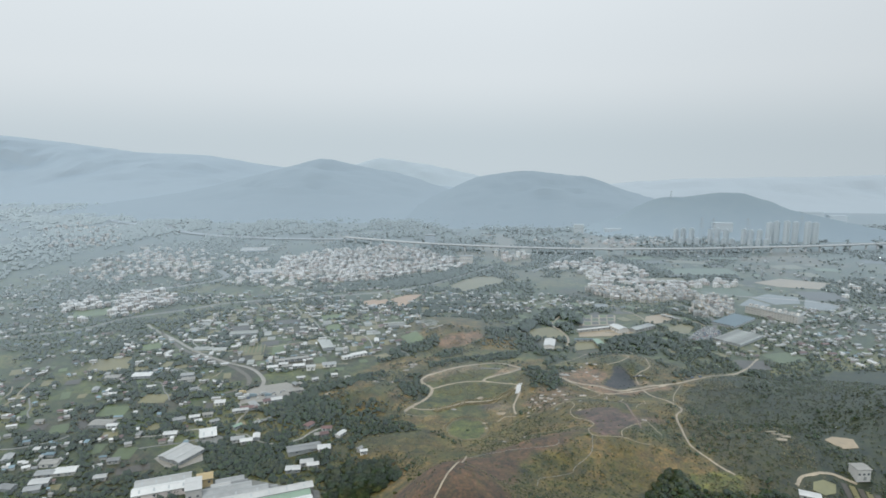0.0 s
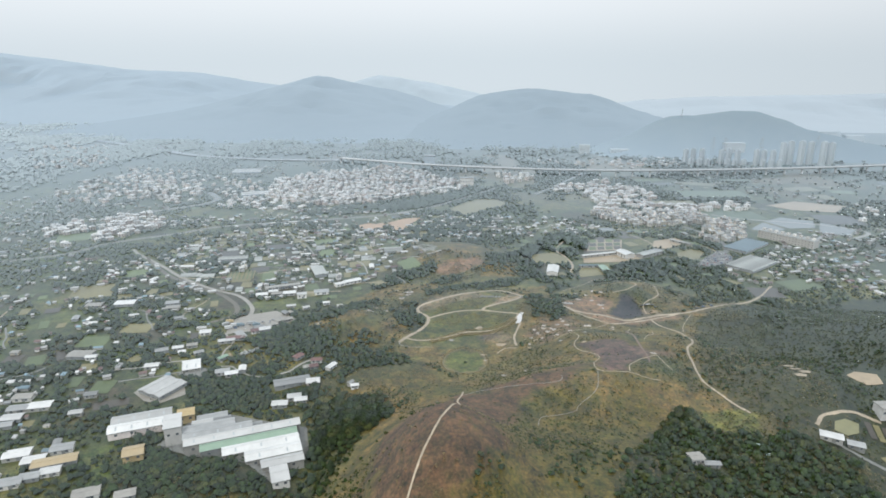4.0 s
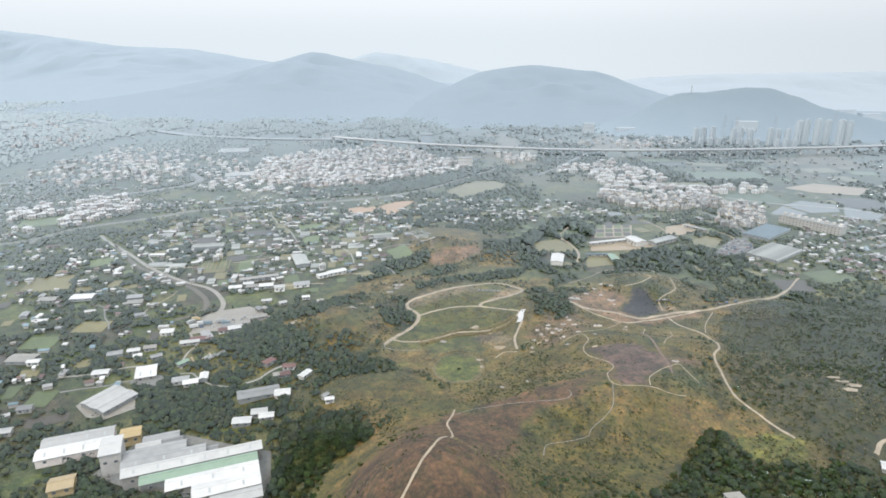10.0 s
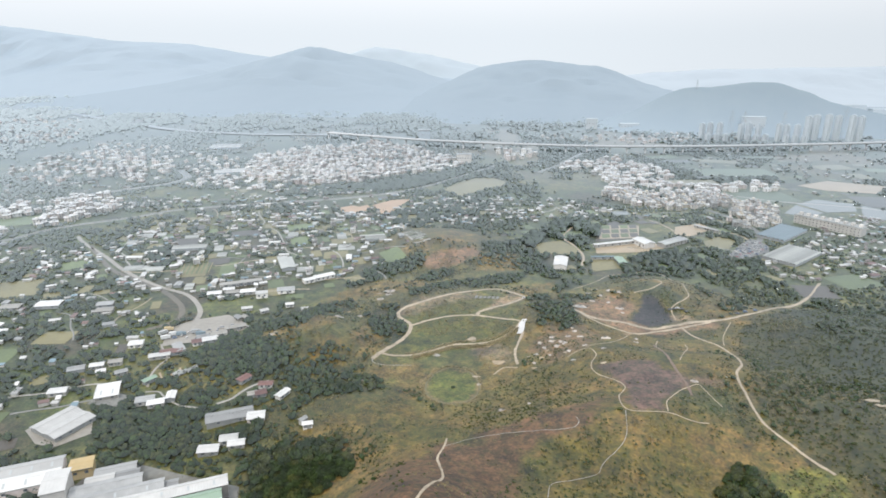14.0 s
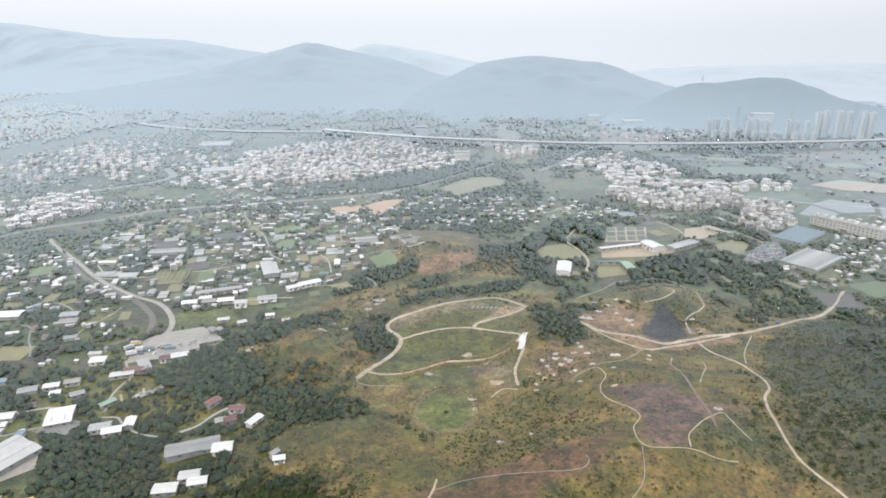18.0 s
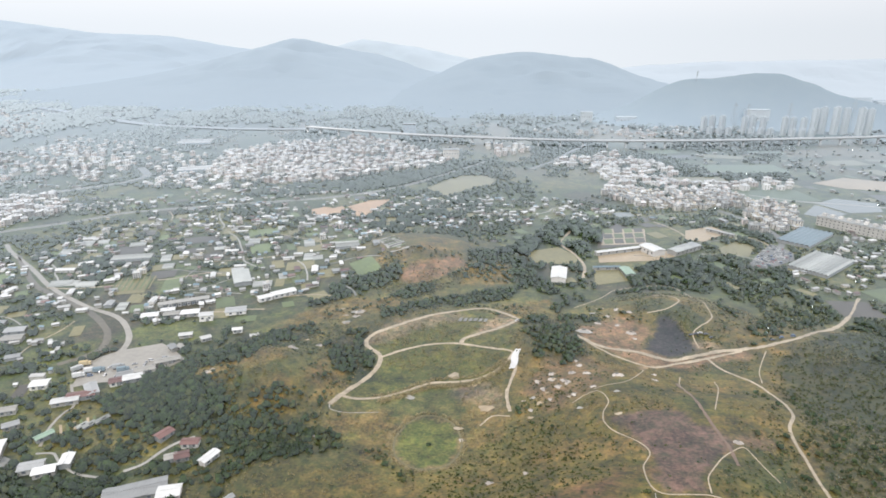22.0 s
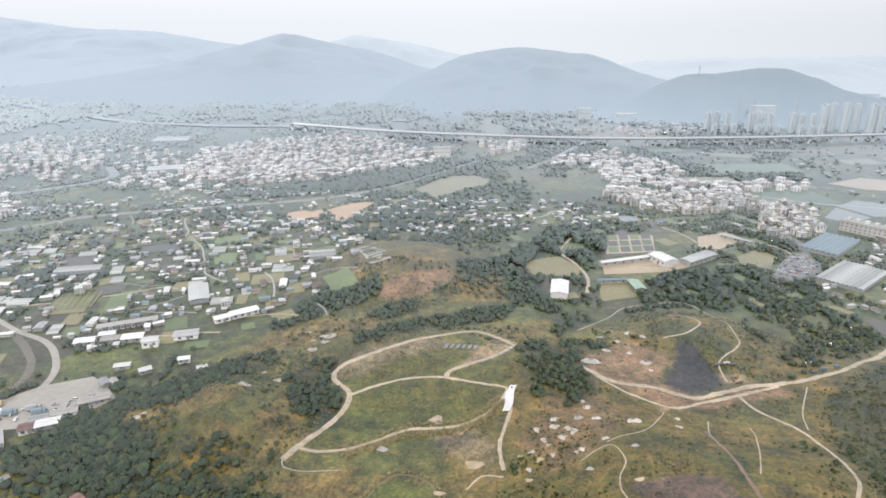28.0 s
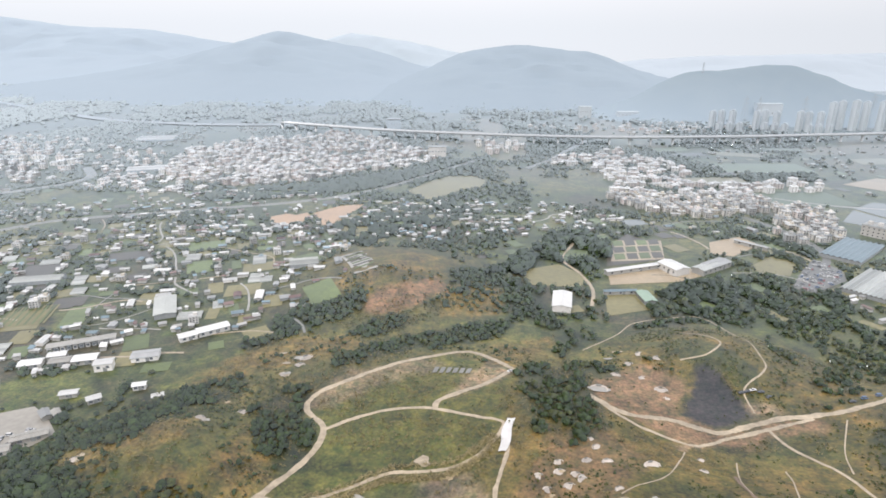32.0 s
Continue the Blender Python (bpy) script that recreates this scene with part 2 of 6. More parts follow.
# ---- ground ----
def axis(lo, hi, near_lo, near_hi, step):
    mid = list(np.arange(near_lo, near_hi + 0.1, step))
    a, d = [near_lo], step
    while a[-1] > lo:
        d = min(d * (1.02 if abs(a[-1]) < 900 else 1.12), 70)
        a.append(a[-1] - d)
    b, d = [near_hi], step
    while b[-1] < hi:
        d = min(d * (1.02 if abs(b[-1]) < 1500 else 1.12), 70)
        b.append(b[-1] + d)
    return np.array(a[:0:-1] + mid + b[1:])


BROWN_RIDGE = [(-75, 330), (-45, 360), (-20, 392), (10, 402), (40, 420), (60, 432), (45, 405), (10, 375), (-5, 345), (-5, 300), (-30, 230), (-60, 240), (-70, 290)]
BURN = [(49, 472), (58, 476), (70, 477), (83, 475), (94, 466), (95, 449), (87, 435), (78, 421), (75, 413), (59, 410), (56, 418), (61, 443), (53, 461)]
BLACK = [(104, 610), (95, 592), (89, 570), (99, 563), (122, 572), (114, 584), (111, 598)]
BARE = [(48, 590), (60, 606), (78, 610), (92, 598), (88, 572), (100, 560), (150, 572), (146, 560), (120, 558), (100, 548), (86, 545), (62, 556), (46, 572)]
ROUND = [(-51, 481), (-41, 490), (-27, 484), (-21, 467), (-26, 451), (-38, 447), (-49, 455), (-52, 469)]
ROUND_RIM = [(-55, 482), (-42, 494), (-25, 487), (-17, 467), (-23, 447), (-38, 442), (-52, 451), (-56, 469)]
RING = [(-89, 502), (-76, 534), (-88, 560), (-69, 586), (-25, 618), (9, 600), (4, 550), (-17, 522), (-60, 508)]
EARTH_HILL = [(-94, 678), (-63, 700), (-44, 715), (-36, 700), (-55, 669), (-79, 660)]
POOL = [(-32, 517), (-22, 522.5), (-9, 520), (-4, 510), (-3, 492), (-12, 496), (-16, 503), (-30, 506)]
POOL_IN = [(-29, 515), (-21, 519), (-12, 517), (-10, 510), (-18, 506), (-27, 508)]
BARE_S = [(12, 505), (22, 540), (46, 545), (60, 530), (50, 508), (40, 495), (20, 490)]
APRON = [(-91, 556), (-88, 574), (-66, 592), (-46, 608), (-28, 602), (-46, 590), (-62, 574), (-74, 562)]
APRON_2 = [(-14, 614), (2, 606), (9, 598), (-2, 582), (-9, 587), (-6, 600)]
GREEN_HILL = [(-170, 545), (-128, 560), (-108, 540), (-112, 505), (-140, 490), (-175, 515)]


W_FRONT = [(-220, 490), (-216, 501), (-204, 514), (-183, 513), (-158, 494), (-147, 486), (-143, 475), (-150, 467), (-159, 463), (-173, 465), (-189, 472), (-206, 478)]
W_SCRUBBY = [(-147, 486), (-132, 490), (-121, 497), (-106, 495), (-96, 482), (-84, 443), (-101, 441), (-123, 441), (-137, 458), (-143, 475)]
STRAW = [[(-177, 508), (-174, 512), (-150, 529), (-139, 540), (-127, 527), (-135, 510), (-157, 499)],
         [(-107, 552), (-102, 582), (-86, 575), (-91, 544), (-90, 521), (-91, 501), (-96, 491), (-104, 505), (-99, 522)],
         [(-104, 473), (-86, 485), (-67, 494), (-49, 487), (-48, 470), (-56, 449), (-65, 447), (-66, 471), (-86, 468)],
         [(-16, 510), (-4, 504), (-3, 468), (-15, 461), (-22, 484)],
         [(-37, 709), (-14, 722), (6, 711), (-1, 683), (-19, 671), (-36, 666), (-39, 694)],
         [(-3, 609), (0, 633), (16, 644), (34, 654), (34, 638), (19, 620), (6, 603)],
         [(-136, 629), (-108, 637), (-78, 630), (-76, 620), (-88, 605), (-106, 600), (-131, 592), (-140, 571), (-152, 577), (-148, 602)]]
W_FRONT_2 = [(-135, 385), (-90, 400), (-75, 380), (-95, 352), (-118, 330), (-120, 300), (-150, 290), (-175, 318), (-160, 312), (-128, 316), (-118, 345), (-125, 370)]
W_HUT = [(10, 600), (18, 613), (31, 607), (40, 616), (52, 617), (62, 607), (59, 599), (46, 596), (46, 585), (48, 567), (49, 549), (44, 539), (34, 536), (32, 550), (25, 554), (19, 542), (15, 545), (13, 572)]
W_RING = [(-112, 556), (-105, 573), (-92, 578), (-87, 568), (-86, 552), (-77, 538), (-76, 520), (-86, 518), (-97, 528), (-107, 542)]
W_MID = [(-85, 594), (-72, 600), (-56, 613), (-29, 628), (-10, 637), (6, 656), (17, 678), (16, 700), (6, 676), (-11, 661), (-31, 653), (-53, 637), (-73, 621), (-86, 607)]
W_LEFT = [(-192, 501), (-195, 531), (-175, 542), (-172, 559), (-157, 571), (-136, 589), (-122, 572), (-142, 549), (-139, 530), (-154, 512), (-180, 516), (-178, 496)]
W_RIGHT = [(150, 640), (181, 699), (257, 720), (300, 640), (200, 606), (167, 590), (150, 600)]
W_KNOLL = [(50, 285), (62, 320), (80, 352), (100, 381), (112, 388), (122, 366), (145, 366), (165, 362), (185, 345), (190, 290), (90, 270)]
W_MOUND = [(-142, 803), (-153, 858), (-143, 908), (-112, 933), (-60, 955), (-28, 927), (-48, 879), (-77, 852), (-98, 827), (-111, 791)]
W_BAND = [(-338, 938), (-228, 1014), (-120, 1130), (-86, 1128), (-95, 1046), (-205, 975), (-291, 925)]
W_CLUMP = [(-14, 742), (0, 765), (30, 800), (44, 851), (80, 860), (88, 800), (80, 772), (64, 760), (40, 785), (12, 752)]
W_EAST = [(99, 713), (125, 745), (151, 759), (207, 755), (188, 711), (134, 692), (99, 688)]
W_SLOPE = [(-152, 622), (-143, 648), (-133, 670), (-120, 680), (-103, 687), (-91, 687), (-87, 668), (-107, 648), (-122, 637), (-133, 622), (-143, 613)]
W_SADDLE = [(6, 731), (19, 735), (30, 717), (38, 690), (42, 669), (54, 658), (60, 649), (45, 633), (37, 616), (33, 632), (40, 657), (27, 663), (17, 678), (8, 702)]
W_DARK = [(150, 534), (170, 568), (240, 612), (381, 666), (470, 560), (400, 420), (300, 330), (180, 315), (152, 366), (143, 383), (139, 412), (130, 446), (142, 490)]
W_WEST = [(-215, 440), (-175, 460), (-140, 425), (-130, 395), (-160, 385), (-200, 400)]
OLIVE = [(-241, 478), (-237, 487), (-222, 488), (-202, 479), (-173, 466), (-163, 450), (-164, 440), (-200, 434), (-219, 440), (-232, 455)]
LIME = [[(-505, 683), (-472, 695), (-442, 658), (-472, 650)], [(-284, 650), (-272, 654), (-255, 622), (-266, 617)], [(-309, 524), (-290, 542), (-270, 553), (-260, 538), (-265, 521), (-292, 510)], [(-262, 565), (-240, 600), (-215, 585), (-200, 560), (-232, 556)],
        [(-330, 395), (-300, 415), (-280, 440), (-300, 462), (-322, 440)], [(-190, 400), (-170, 405), (-160, 390), (-182, 386)]]
W_PATCH = [(-90, 637), (-83, 648), (-68, 660), (-58, 665), (-56, 652), (-67, 639), (-78, 630)]
W_CREST = [(-38, 727), (-24, 751), (-2, 751), (19, 735), (6, 718), (-14, 725), (-37, 710)]
W_FOOT = [(80, 672), (106, 684), (150, 698), (163, 696), (156, 677), (130, 680), (81, 662)]
W_STRIP = [(-335, 970), (-279, 998), (-223, 1016), (-176, 1051), (-98, 1113), (-28, 1230), (-18, 1188), (-85, 1061), (-158, 1003), (-209, 971), (-272, 946), (-321, 941)]
BURN_S = [(58, 429), (79, 429), (78, 415), (59, 410)]
GREEN_IN = [(79, 635), (99, 632), (114, 625), (127, 609), (130, 602), (121, 590), (114, 594), (111, 602), (103, 605), (92, 616)]
TAN_E = [(96, 456), (106, 461), (116, 457), (112, 448), (98, 448)]
W_NORTH = [(188, 1191), (256, 1161), (296, 1068), (399, 1110), (401, 1150), (330, 1140), (289, 1190), (230, 1223)]
W_YARD = [(-255, 360), (-236, 366), (-223, 361), (-216, 349), (-206, 347), (-192, 334), (-177, 327), (-164, 334), (-145, 329), (-140, 310), (-206, 312), (-222, 340), (-248, 349)]
W_LANE = [(-250, 429), (-233, 437), (-209, 430), (-193, 419), (-180, 392), (-160, 386), (-175, 380), (-203, 388), (-221, 391), (-234, 408)]
W_FARM = [(-412, 428), (-360, 422), (-309, 441), (-267, 455), (-259, 437), (-284, 430), (-304, 414), (-346, 392), (-380, 393)]
W_VALE = [(-383, 699), (-336, 705), (-306, 654), (-347, 648)]
W_WH = [(-215, 330), (-196, 330), (-170, 312), (-140, 300), (-150, 285), (-190, 290), (-220, 310)]
TRODDEN = [[(121, 582), (125, 582), (128, 580), (136, 574), (128, 571), (120, 572), (114, 578)],
           [(97, 560), (107, 563), (105, 559), (100, 555)],
           [(76, 543), (87, 548), (87, 544), (78, 540)],
           [(-7, 601), (8, 604), (6, 594), (-8, 577), (-24, 572), (-21, 579)]]
MEADOW = [(118, 384), (130, 390), (146, 384), (142, 366), (128, 362), (118, 370)]
WOODS = [W_FRONT, W_FRONT_2, W_HUT, W_RING, W_MID, W_LEFT, W_KNOLL, W_MOUND, W_BAND, W_CLUMP, W_EAST, W_SLOPE, W_SADDLE, W_WH, W_YARD, W_LANE, W_FARM, W_VALE, W_PATCH, W_CREST, W_FOOT, W_STRIP, W_NORTH]


def blend(c, mask, col):
    return c * (1 - mask[..., None]) + np.array(col) * mask[..., None]


def soft(poly, x, y, r=3.0):
    """Mask of a polygon with a ragged edge."""
    m = np.zeros(x.shape)
    px, py = np.array(poly, float).T
    near_ = (x > px.min() - 4 * r - 4) & (x < px.max() + 4 * r + 4) & (y > py.min() - 4 * r - 4) & (y < py.max() + 4 * r + 4)
    u, v = x[near_], y[near_]
    dx, dy = (fbm(u, v, 14, 11) - 0.5) * 4 * r, (fbm(u, v, 14, 17) - 0.5) * 4 * r
    for a, b in ((0, 0), (r / 2, 0), (-r / 2, 0), (0, r / 2), (0, -r / 2)):
        m[near_] += inside(poly, u + dx + a, v + dy + b)
    return m / 5


def copse(x, y):
    """Where trees stand close on the far plain."""
    return fbm(x, y * 0.6, 120, 71)


def cover(x, y):
    """What grows on the ground: its base colour."""
    n1, n2, n3 = fbm(x, y, 60, 1), fbm(x, y, 17, 5), fbm(x, y, 190, 8)
    c = np.zeros(x.shape + (3,)) + np.array((0.062, 0.079, 0.026))
    c = blend(c, np.clip((n1 - 0.5) * 5, 0, 1) * 0.8, (0.150, 0.146, 0.046))
    c = blend(c, np.clip((n2 - 0.56) * 6, 0, 1) * 0.7, (0.095, 0.130, 0.028))
    c = blend(c, np.clip((0.42 - n1) * 6, 0, 1) * 0.6, (0.085, 0.062, 0.045))
    hill = np.clip(relief(x, y) / 9, 0, 1)
    g = np.zeros_like(c) + np.array((0.102, 0.086, 0.018))
    g = blend(g, np.clip((n2 - 0.48) * 5, 0, 1) * 0.8, (0.172, 0.120, 0.036))
    g = blend(g, np.clip((0.45 - n1) * 5, 0, 1) * 0.8, (0.048, 0.060, 0.015))
    c = c * (1 - hill[..., None]) + g * hill[..., None]
    c = blend(c, soft(W_DARK, x, y, 9) * (0.75 + 0.25 * np.clip((x - 150) / 60, 0, 1)), (0.036, 0.042, 0.014))
    c = blend(c, soft(BROWN_RIDGE, x, y, 9) * 0.8, (0.108, 0.060, 0.033))
    east = np.clip((x + 10) / 50, 0, 1) * np.clip((110 - x) / 40, 0, 1) * np.clip((385 - y) / 50, 0, 1)
    c = blend(c, east * 0.6 * np.clip((n2 - 0.3) * 3, 0, 1), (0.058, 0.068, 0.012))
    c = blend(c, soft(RING, x, y, 3) * 0.7, (0.086, 0.096, 0.018))
    c = blend(c, soft(GREEN_HILL, x, y, 5) * 0.7, (0.056, 0.072, 0.017))
    for poly in STRAW:
        c = blend(c, soft(poly, x, y, 6) * 0.75, (0.185, 0.135, 0.045))
    c = blend(c, soft(EARTH_HILL, x, y, 5) * 0.85, (0.235, 0.145, 0.082))
    c = blend(c, soft(POOL, x, y, 4) * 0.75, (0.20, 0.165, 0.105))
    c = blend(c, soft(POOL_IN, x, y, 2) * 0.85, (0.115, 0.098, 0.070))
    c = blend(c, soft(BARE_S, x, y, 6) * 0.6, (0.17, 0.108, 0.062))
    c = blend(c, soft(APRON, x, y, 4) * 0.8, (0.21, 0.17, 0.105))
    c = blend(c, soft(APRON_2, x, y, 3) * 0.8, (0.20, 0.150, 0.095))
    c = blend(c, soft(BARE, x, y, 4) * 0.85, (0.215, 0.140, 0.082))
    c = blend(c, soft(BURN, x, y, 3) * 0.9, (0.100, 0.068, 0.058))
    c = blend(c, soft(BURN_S, x, y, 3) * 0.5, (0.150, 0.100, 0.072))
    c = blend(c, soft(TAN_E, x, y, 3) * 0.8, (0.165, 0.112, 0.070))
    c = blend(c, soft(GREEN_IN, x, y, 2.5) * 0.85, (0.052, 0.062, 0.018))
    c = blend(c, soft(BLACK, x, y, 2.5) * 0.95, (0.040, 0.036, 0.040))
    c = blend(c, soft(ROUND_RIM, x, y, 2) * 0.8, (0.17, 0.135, 0.065))
    c = blend(c, soft(ROUND, x, y, 0.5) * 0.95, (0.100, 0.120, 0.026))
    c = blend(c, soft(OLIVE, x, y, 3) * 0.9, (0.125, 0.115, 0.032))
    for poly in LIME:
        c = blend(c, soft(poly, x, y, 3) * 0.85, (0.115, 0.135, 0.034))
    for poly in WOODS:
        c = blend(c, soft(poly, x, y, 3) * 0.8, (0.030, 0.038, 0.017))
    for poly in TRODDEN:
        c = blend(c, soft(poly, x, y, 2.5) * 0.8, (0.29, 0.225, 0.145))
    c = blend(c, soft(MEADOW, x, y, 3) * 0.9, (0.135, 0.145, 0.028))
    far = np.clip((y - 900) / 500, 0, 1)
    c = blend(c, far * 0.5, (0.066, 0.080, 0.042))
    c = blend(c, far * np.clip((fbm(x, y, 130, 61) - 0.55) * 9, 0, 1) * 0.8, (0.20, 0.165, 0.10))
    c = blend(c, far * np.clip((copse(x, y) - 0.47) * 9, 0, 1) * 0.85, (0.030, 0.042, 0.018))
    return c * (0.85 + 0.3 * n3)[..., None]


gx, gy = axis(-3800, 2600, -230, 290, 2.4), axis(-150, 3900, 225, 720, 2.4)
GX, GY = np.meshgrid(gx, gy)
nx, ny = len(gx), len(gy)
ii = (np.arange(ny - 1)[:, None] * nx + np.arange(nx - 1)[None]).ravel()
me = mesh_of("ground", np.stack([GX, GY, ground_z(GX, GY)], -1).reshape(-1, 3), np.stack([ii, ii + 1, ii + 1 + nx, ii + nx], 1), [M_GROUND], smooth=True)
col = me.color_attributes.new("cover", "FLOAT_COLOR", "POINT")
cc = np.ones((nx * ny, 4), np.float32)
cc[:, :3] = cover(GX, GY).reshape(-1, 3)
col.data.foreach_set("color", cc.ravel())
tagged(new("ground", me), "rolling dry grassland and farmed plain", "ground", kind="structure")


# ---- far hills ----
def profile_z(prof, x):
    px, pz = np.array(prof, float).T
    return np.interp(x, px, pz)


def far_hill(name, prof, y0, front, depth, label, grow, haze, foot=0.05, tint=(0.52, 0.63, 0.72, 1), lean=0.0):
    """A ridge with the given profile at y0; its long front slope starts at front, its back falls over depth metres."""
    lo, hi = prof[0][0], prof[-1][0]
    hx = np.linspace(lo, hi, 150)
    hy = np.linspace(-1.0, 1.0, 40)
    X, T = np.meshgrid(hx, hy)
    pz = profile_z(prof, X)
    k = 15
    ker = np.hanning(k) / np.hanning(k).sum()
    pz = np.apply_along_axis(lambda r: np.convolve(np.pad(r, k // 2, "edge"), ker, "valid"), 1, pz)
    Y = y0 + np.where(T < 0, T * (y0 - front), T * depth)
    ridge = np.where(T < 0, np.clip(1 + T, 0, 1) ** 1.25, np.cos(np.clip(T, 0, 1) * np.pi / 2))
    spur = (fbm(X, Y, 330, grow) - 0.5) * 1.1 * (1 - ridge) * ridge * 4
    Z = pz * np.clip(ridge * (1 + spur), 0, None) + (fbm(X, Y, 60, grow + 4) - 0.5) * 8 * ridge - 3 * (1 - ridge)
    n, r = X.shape[1], X.shape[0]
    q = (np.arange(r - 1)[:, None] * n + np.arange(n - 1)[None]).ravel()
    m = bpy.data.materials.new(name + "_hazed_woods")
    m.use_nodes = True
    nt = m.node_tree
    nt.nodes.clear()
    out = nt.nodes.new("ShaderNodeOutputMaterial")
    b = node(nt, "ShaderNodeBsdfDiffuse", Color=(0.05, 0.07, 0.05, 1))
    tc = nt.nodes.new("ShaderNodeNewGeometry")
    nz = node(nt, "ShaderNodeTexNoise", Scale=0.02, Detail=6.0)
    nt.links.new(tc.outputs["Position"], nz.inputs["Vector"])
    rp = nt.nodes.new("ShaderNodeValToRGB")
    rp.color_ramp.elements[0].position, rp.color_ramp.elements[0].color = 0.35, (0.03, 0.045, 0.03, 1)
    rp.color_ramp.elements[1].position, rp.color_ramp.elements[1].color = 0.7, (0.10, 0.11, 0.07, 1)
    nt.links.new(nz.outputs["Fac"], rp.inputs[0])
    nt.links.new(rp.outputs[0], b.inputs["Color"])
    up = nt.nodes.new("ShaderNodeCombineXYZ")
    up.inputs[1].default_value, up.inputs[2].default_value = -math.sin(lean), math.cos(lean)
    # pale blue sky gloss mixed over the woods as haze, more of it low down
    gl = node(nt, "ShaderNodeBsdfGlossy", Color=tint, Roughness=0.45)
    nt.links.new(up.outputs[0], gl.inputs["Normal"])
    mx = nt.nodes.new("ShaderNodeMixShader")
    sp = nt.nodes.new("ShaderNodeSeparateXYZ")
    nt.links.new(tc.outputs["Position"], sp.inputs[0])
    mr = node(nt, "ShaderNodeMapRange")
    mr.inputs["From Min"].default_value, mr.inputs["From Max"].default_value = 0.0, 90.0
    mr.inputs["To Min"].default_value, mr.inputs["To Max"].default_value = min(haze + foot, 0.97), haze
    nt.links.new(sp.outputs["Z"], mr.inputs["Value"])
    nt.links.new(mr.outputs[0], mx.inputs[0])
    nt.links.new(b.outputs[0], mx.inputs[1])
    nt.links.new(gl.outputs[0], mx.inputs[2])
    nt.links.new(mx.outputs[0], out.inputs[0])
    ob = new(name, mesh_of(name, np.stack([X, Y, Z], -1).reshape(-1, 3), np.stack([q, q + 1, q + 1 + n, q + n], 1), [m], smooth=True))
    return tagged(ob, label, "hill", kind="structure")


# each ridge's last numbers and tint set how far painted haze covers it
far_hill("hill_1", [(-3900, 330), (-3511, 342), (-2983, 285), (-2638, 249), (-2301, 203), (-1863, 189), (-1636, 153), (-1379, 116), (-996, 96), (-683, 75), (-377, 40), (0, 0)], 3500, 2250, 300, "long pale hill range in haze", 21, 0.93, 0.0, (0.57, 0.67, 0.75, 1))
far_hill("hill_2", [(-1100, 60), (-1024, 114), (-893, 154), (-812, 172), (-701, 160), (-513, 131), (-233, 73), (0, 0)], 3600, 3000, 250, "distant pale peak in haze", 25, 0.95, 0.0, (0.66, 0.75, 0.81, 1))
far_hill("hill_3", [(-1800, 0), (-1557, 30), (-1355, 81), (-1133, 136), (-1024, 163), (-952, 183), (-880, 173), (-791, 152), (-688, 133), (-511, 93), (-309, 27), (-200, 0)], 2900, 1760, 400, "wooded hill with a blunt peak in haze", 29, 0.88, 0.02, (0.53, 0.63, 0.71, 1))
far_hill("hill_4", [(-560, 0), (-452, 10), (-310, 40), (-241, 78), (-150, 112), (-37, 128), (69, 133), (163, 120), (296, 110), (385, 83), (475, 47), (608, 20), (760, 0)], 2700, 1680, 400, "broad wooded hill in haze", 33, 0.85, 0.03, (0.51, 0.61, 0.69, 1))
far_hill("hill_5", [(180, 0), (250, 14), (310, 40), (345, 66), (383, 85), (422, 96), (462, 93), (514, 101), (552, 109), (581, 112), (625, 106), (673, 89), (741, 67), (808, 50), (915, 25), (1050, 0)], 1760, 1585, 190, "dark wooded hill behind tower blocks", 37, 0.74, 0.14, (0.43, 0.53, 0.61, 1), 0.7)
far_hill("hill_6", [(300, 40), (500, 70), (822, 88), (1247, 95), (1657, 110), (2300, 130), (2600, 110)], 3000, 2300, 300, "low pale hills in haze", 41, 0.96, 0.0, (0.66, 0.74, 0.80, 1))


# ---- occupied ground, in cells of 2 m ----
OX, OY = -900, 150
USED = np.zeros((900, 850), bool)


def mark(x, y, r):
    i0, i1 = int((y - r - OY) / 2), int((y + r - OY) / 2) + 1
    j0, j1 = int((x - r - OX) / 2), int((x + r - OX) / 2) + 1
    USED[max(i0, 0):max(i1, 0), max(j0, 0):max(j1, 0)] = True


def taken(x, y):
    i, j = int((y - OY) / 2), int((x - OX) / 2)
    return 0 <= i < 900 and 0 <= j < 850 and USED[i, j]


def part(name, me, parent, m=None, label=""):
    """One mesh as an object under a thing or part."""
    ob = new(name, me)
    ob.parent = parent
    if m is not None:
        ob.matrix_basis = m
    return tagged(ob, label)


# ---- paths and roads ----
def smooth_line(pts, step):
    p = np.array(pts, float)
    p = np.vstack([2 * p[0] - p[1], p, 2 * p[-1] - p[-2]])
    out = []
    for i in range(1, len(p) - 2):
        n = max(2, int(np.linalg.norm(p[i + 1] - p[i]) / step))
        for t in np.linspace(0, 1, n, endpoint=False):
            a, b, c, d = p[i - 1], p[i], p[i + 1], p[i + 2]
            out.append(0.5 * (2 * b + (c - a) * t + (2 * a - 5 * b + 4 * c - d) * t * t + (3 * b - a - 3 * c + d) * t ** 3))
    out.append(p[-2])
    return np.array(out)


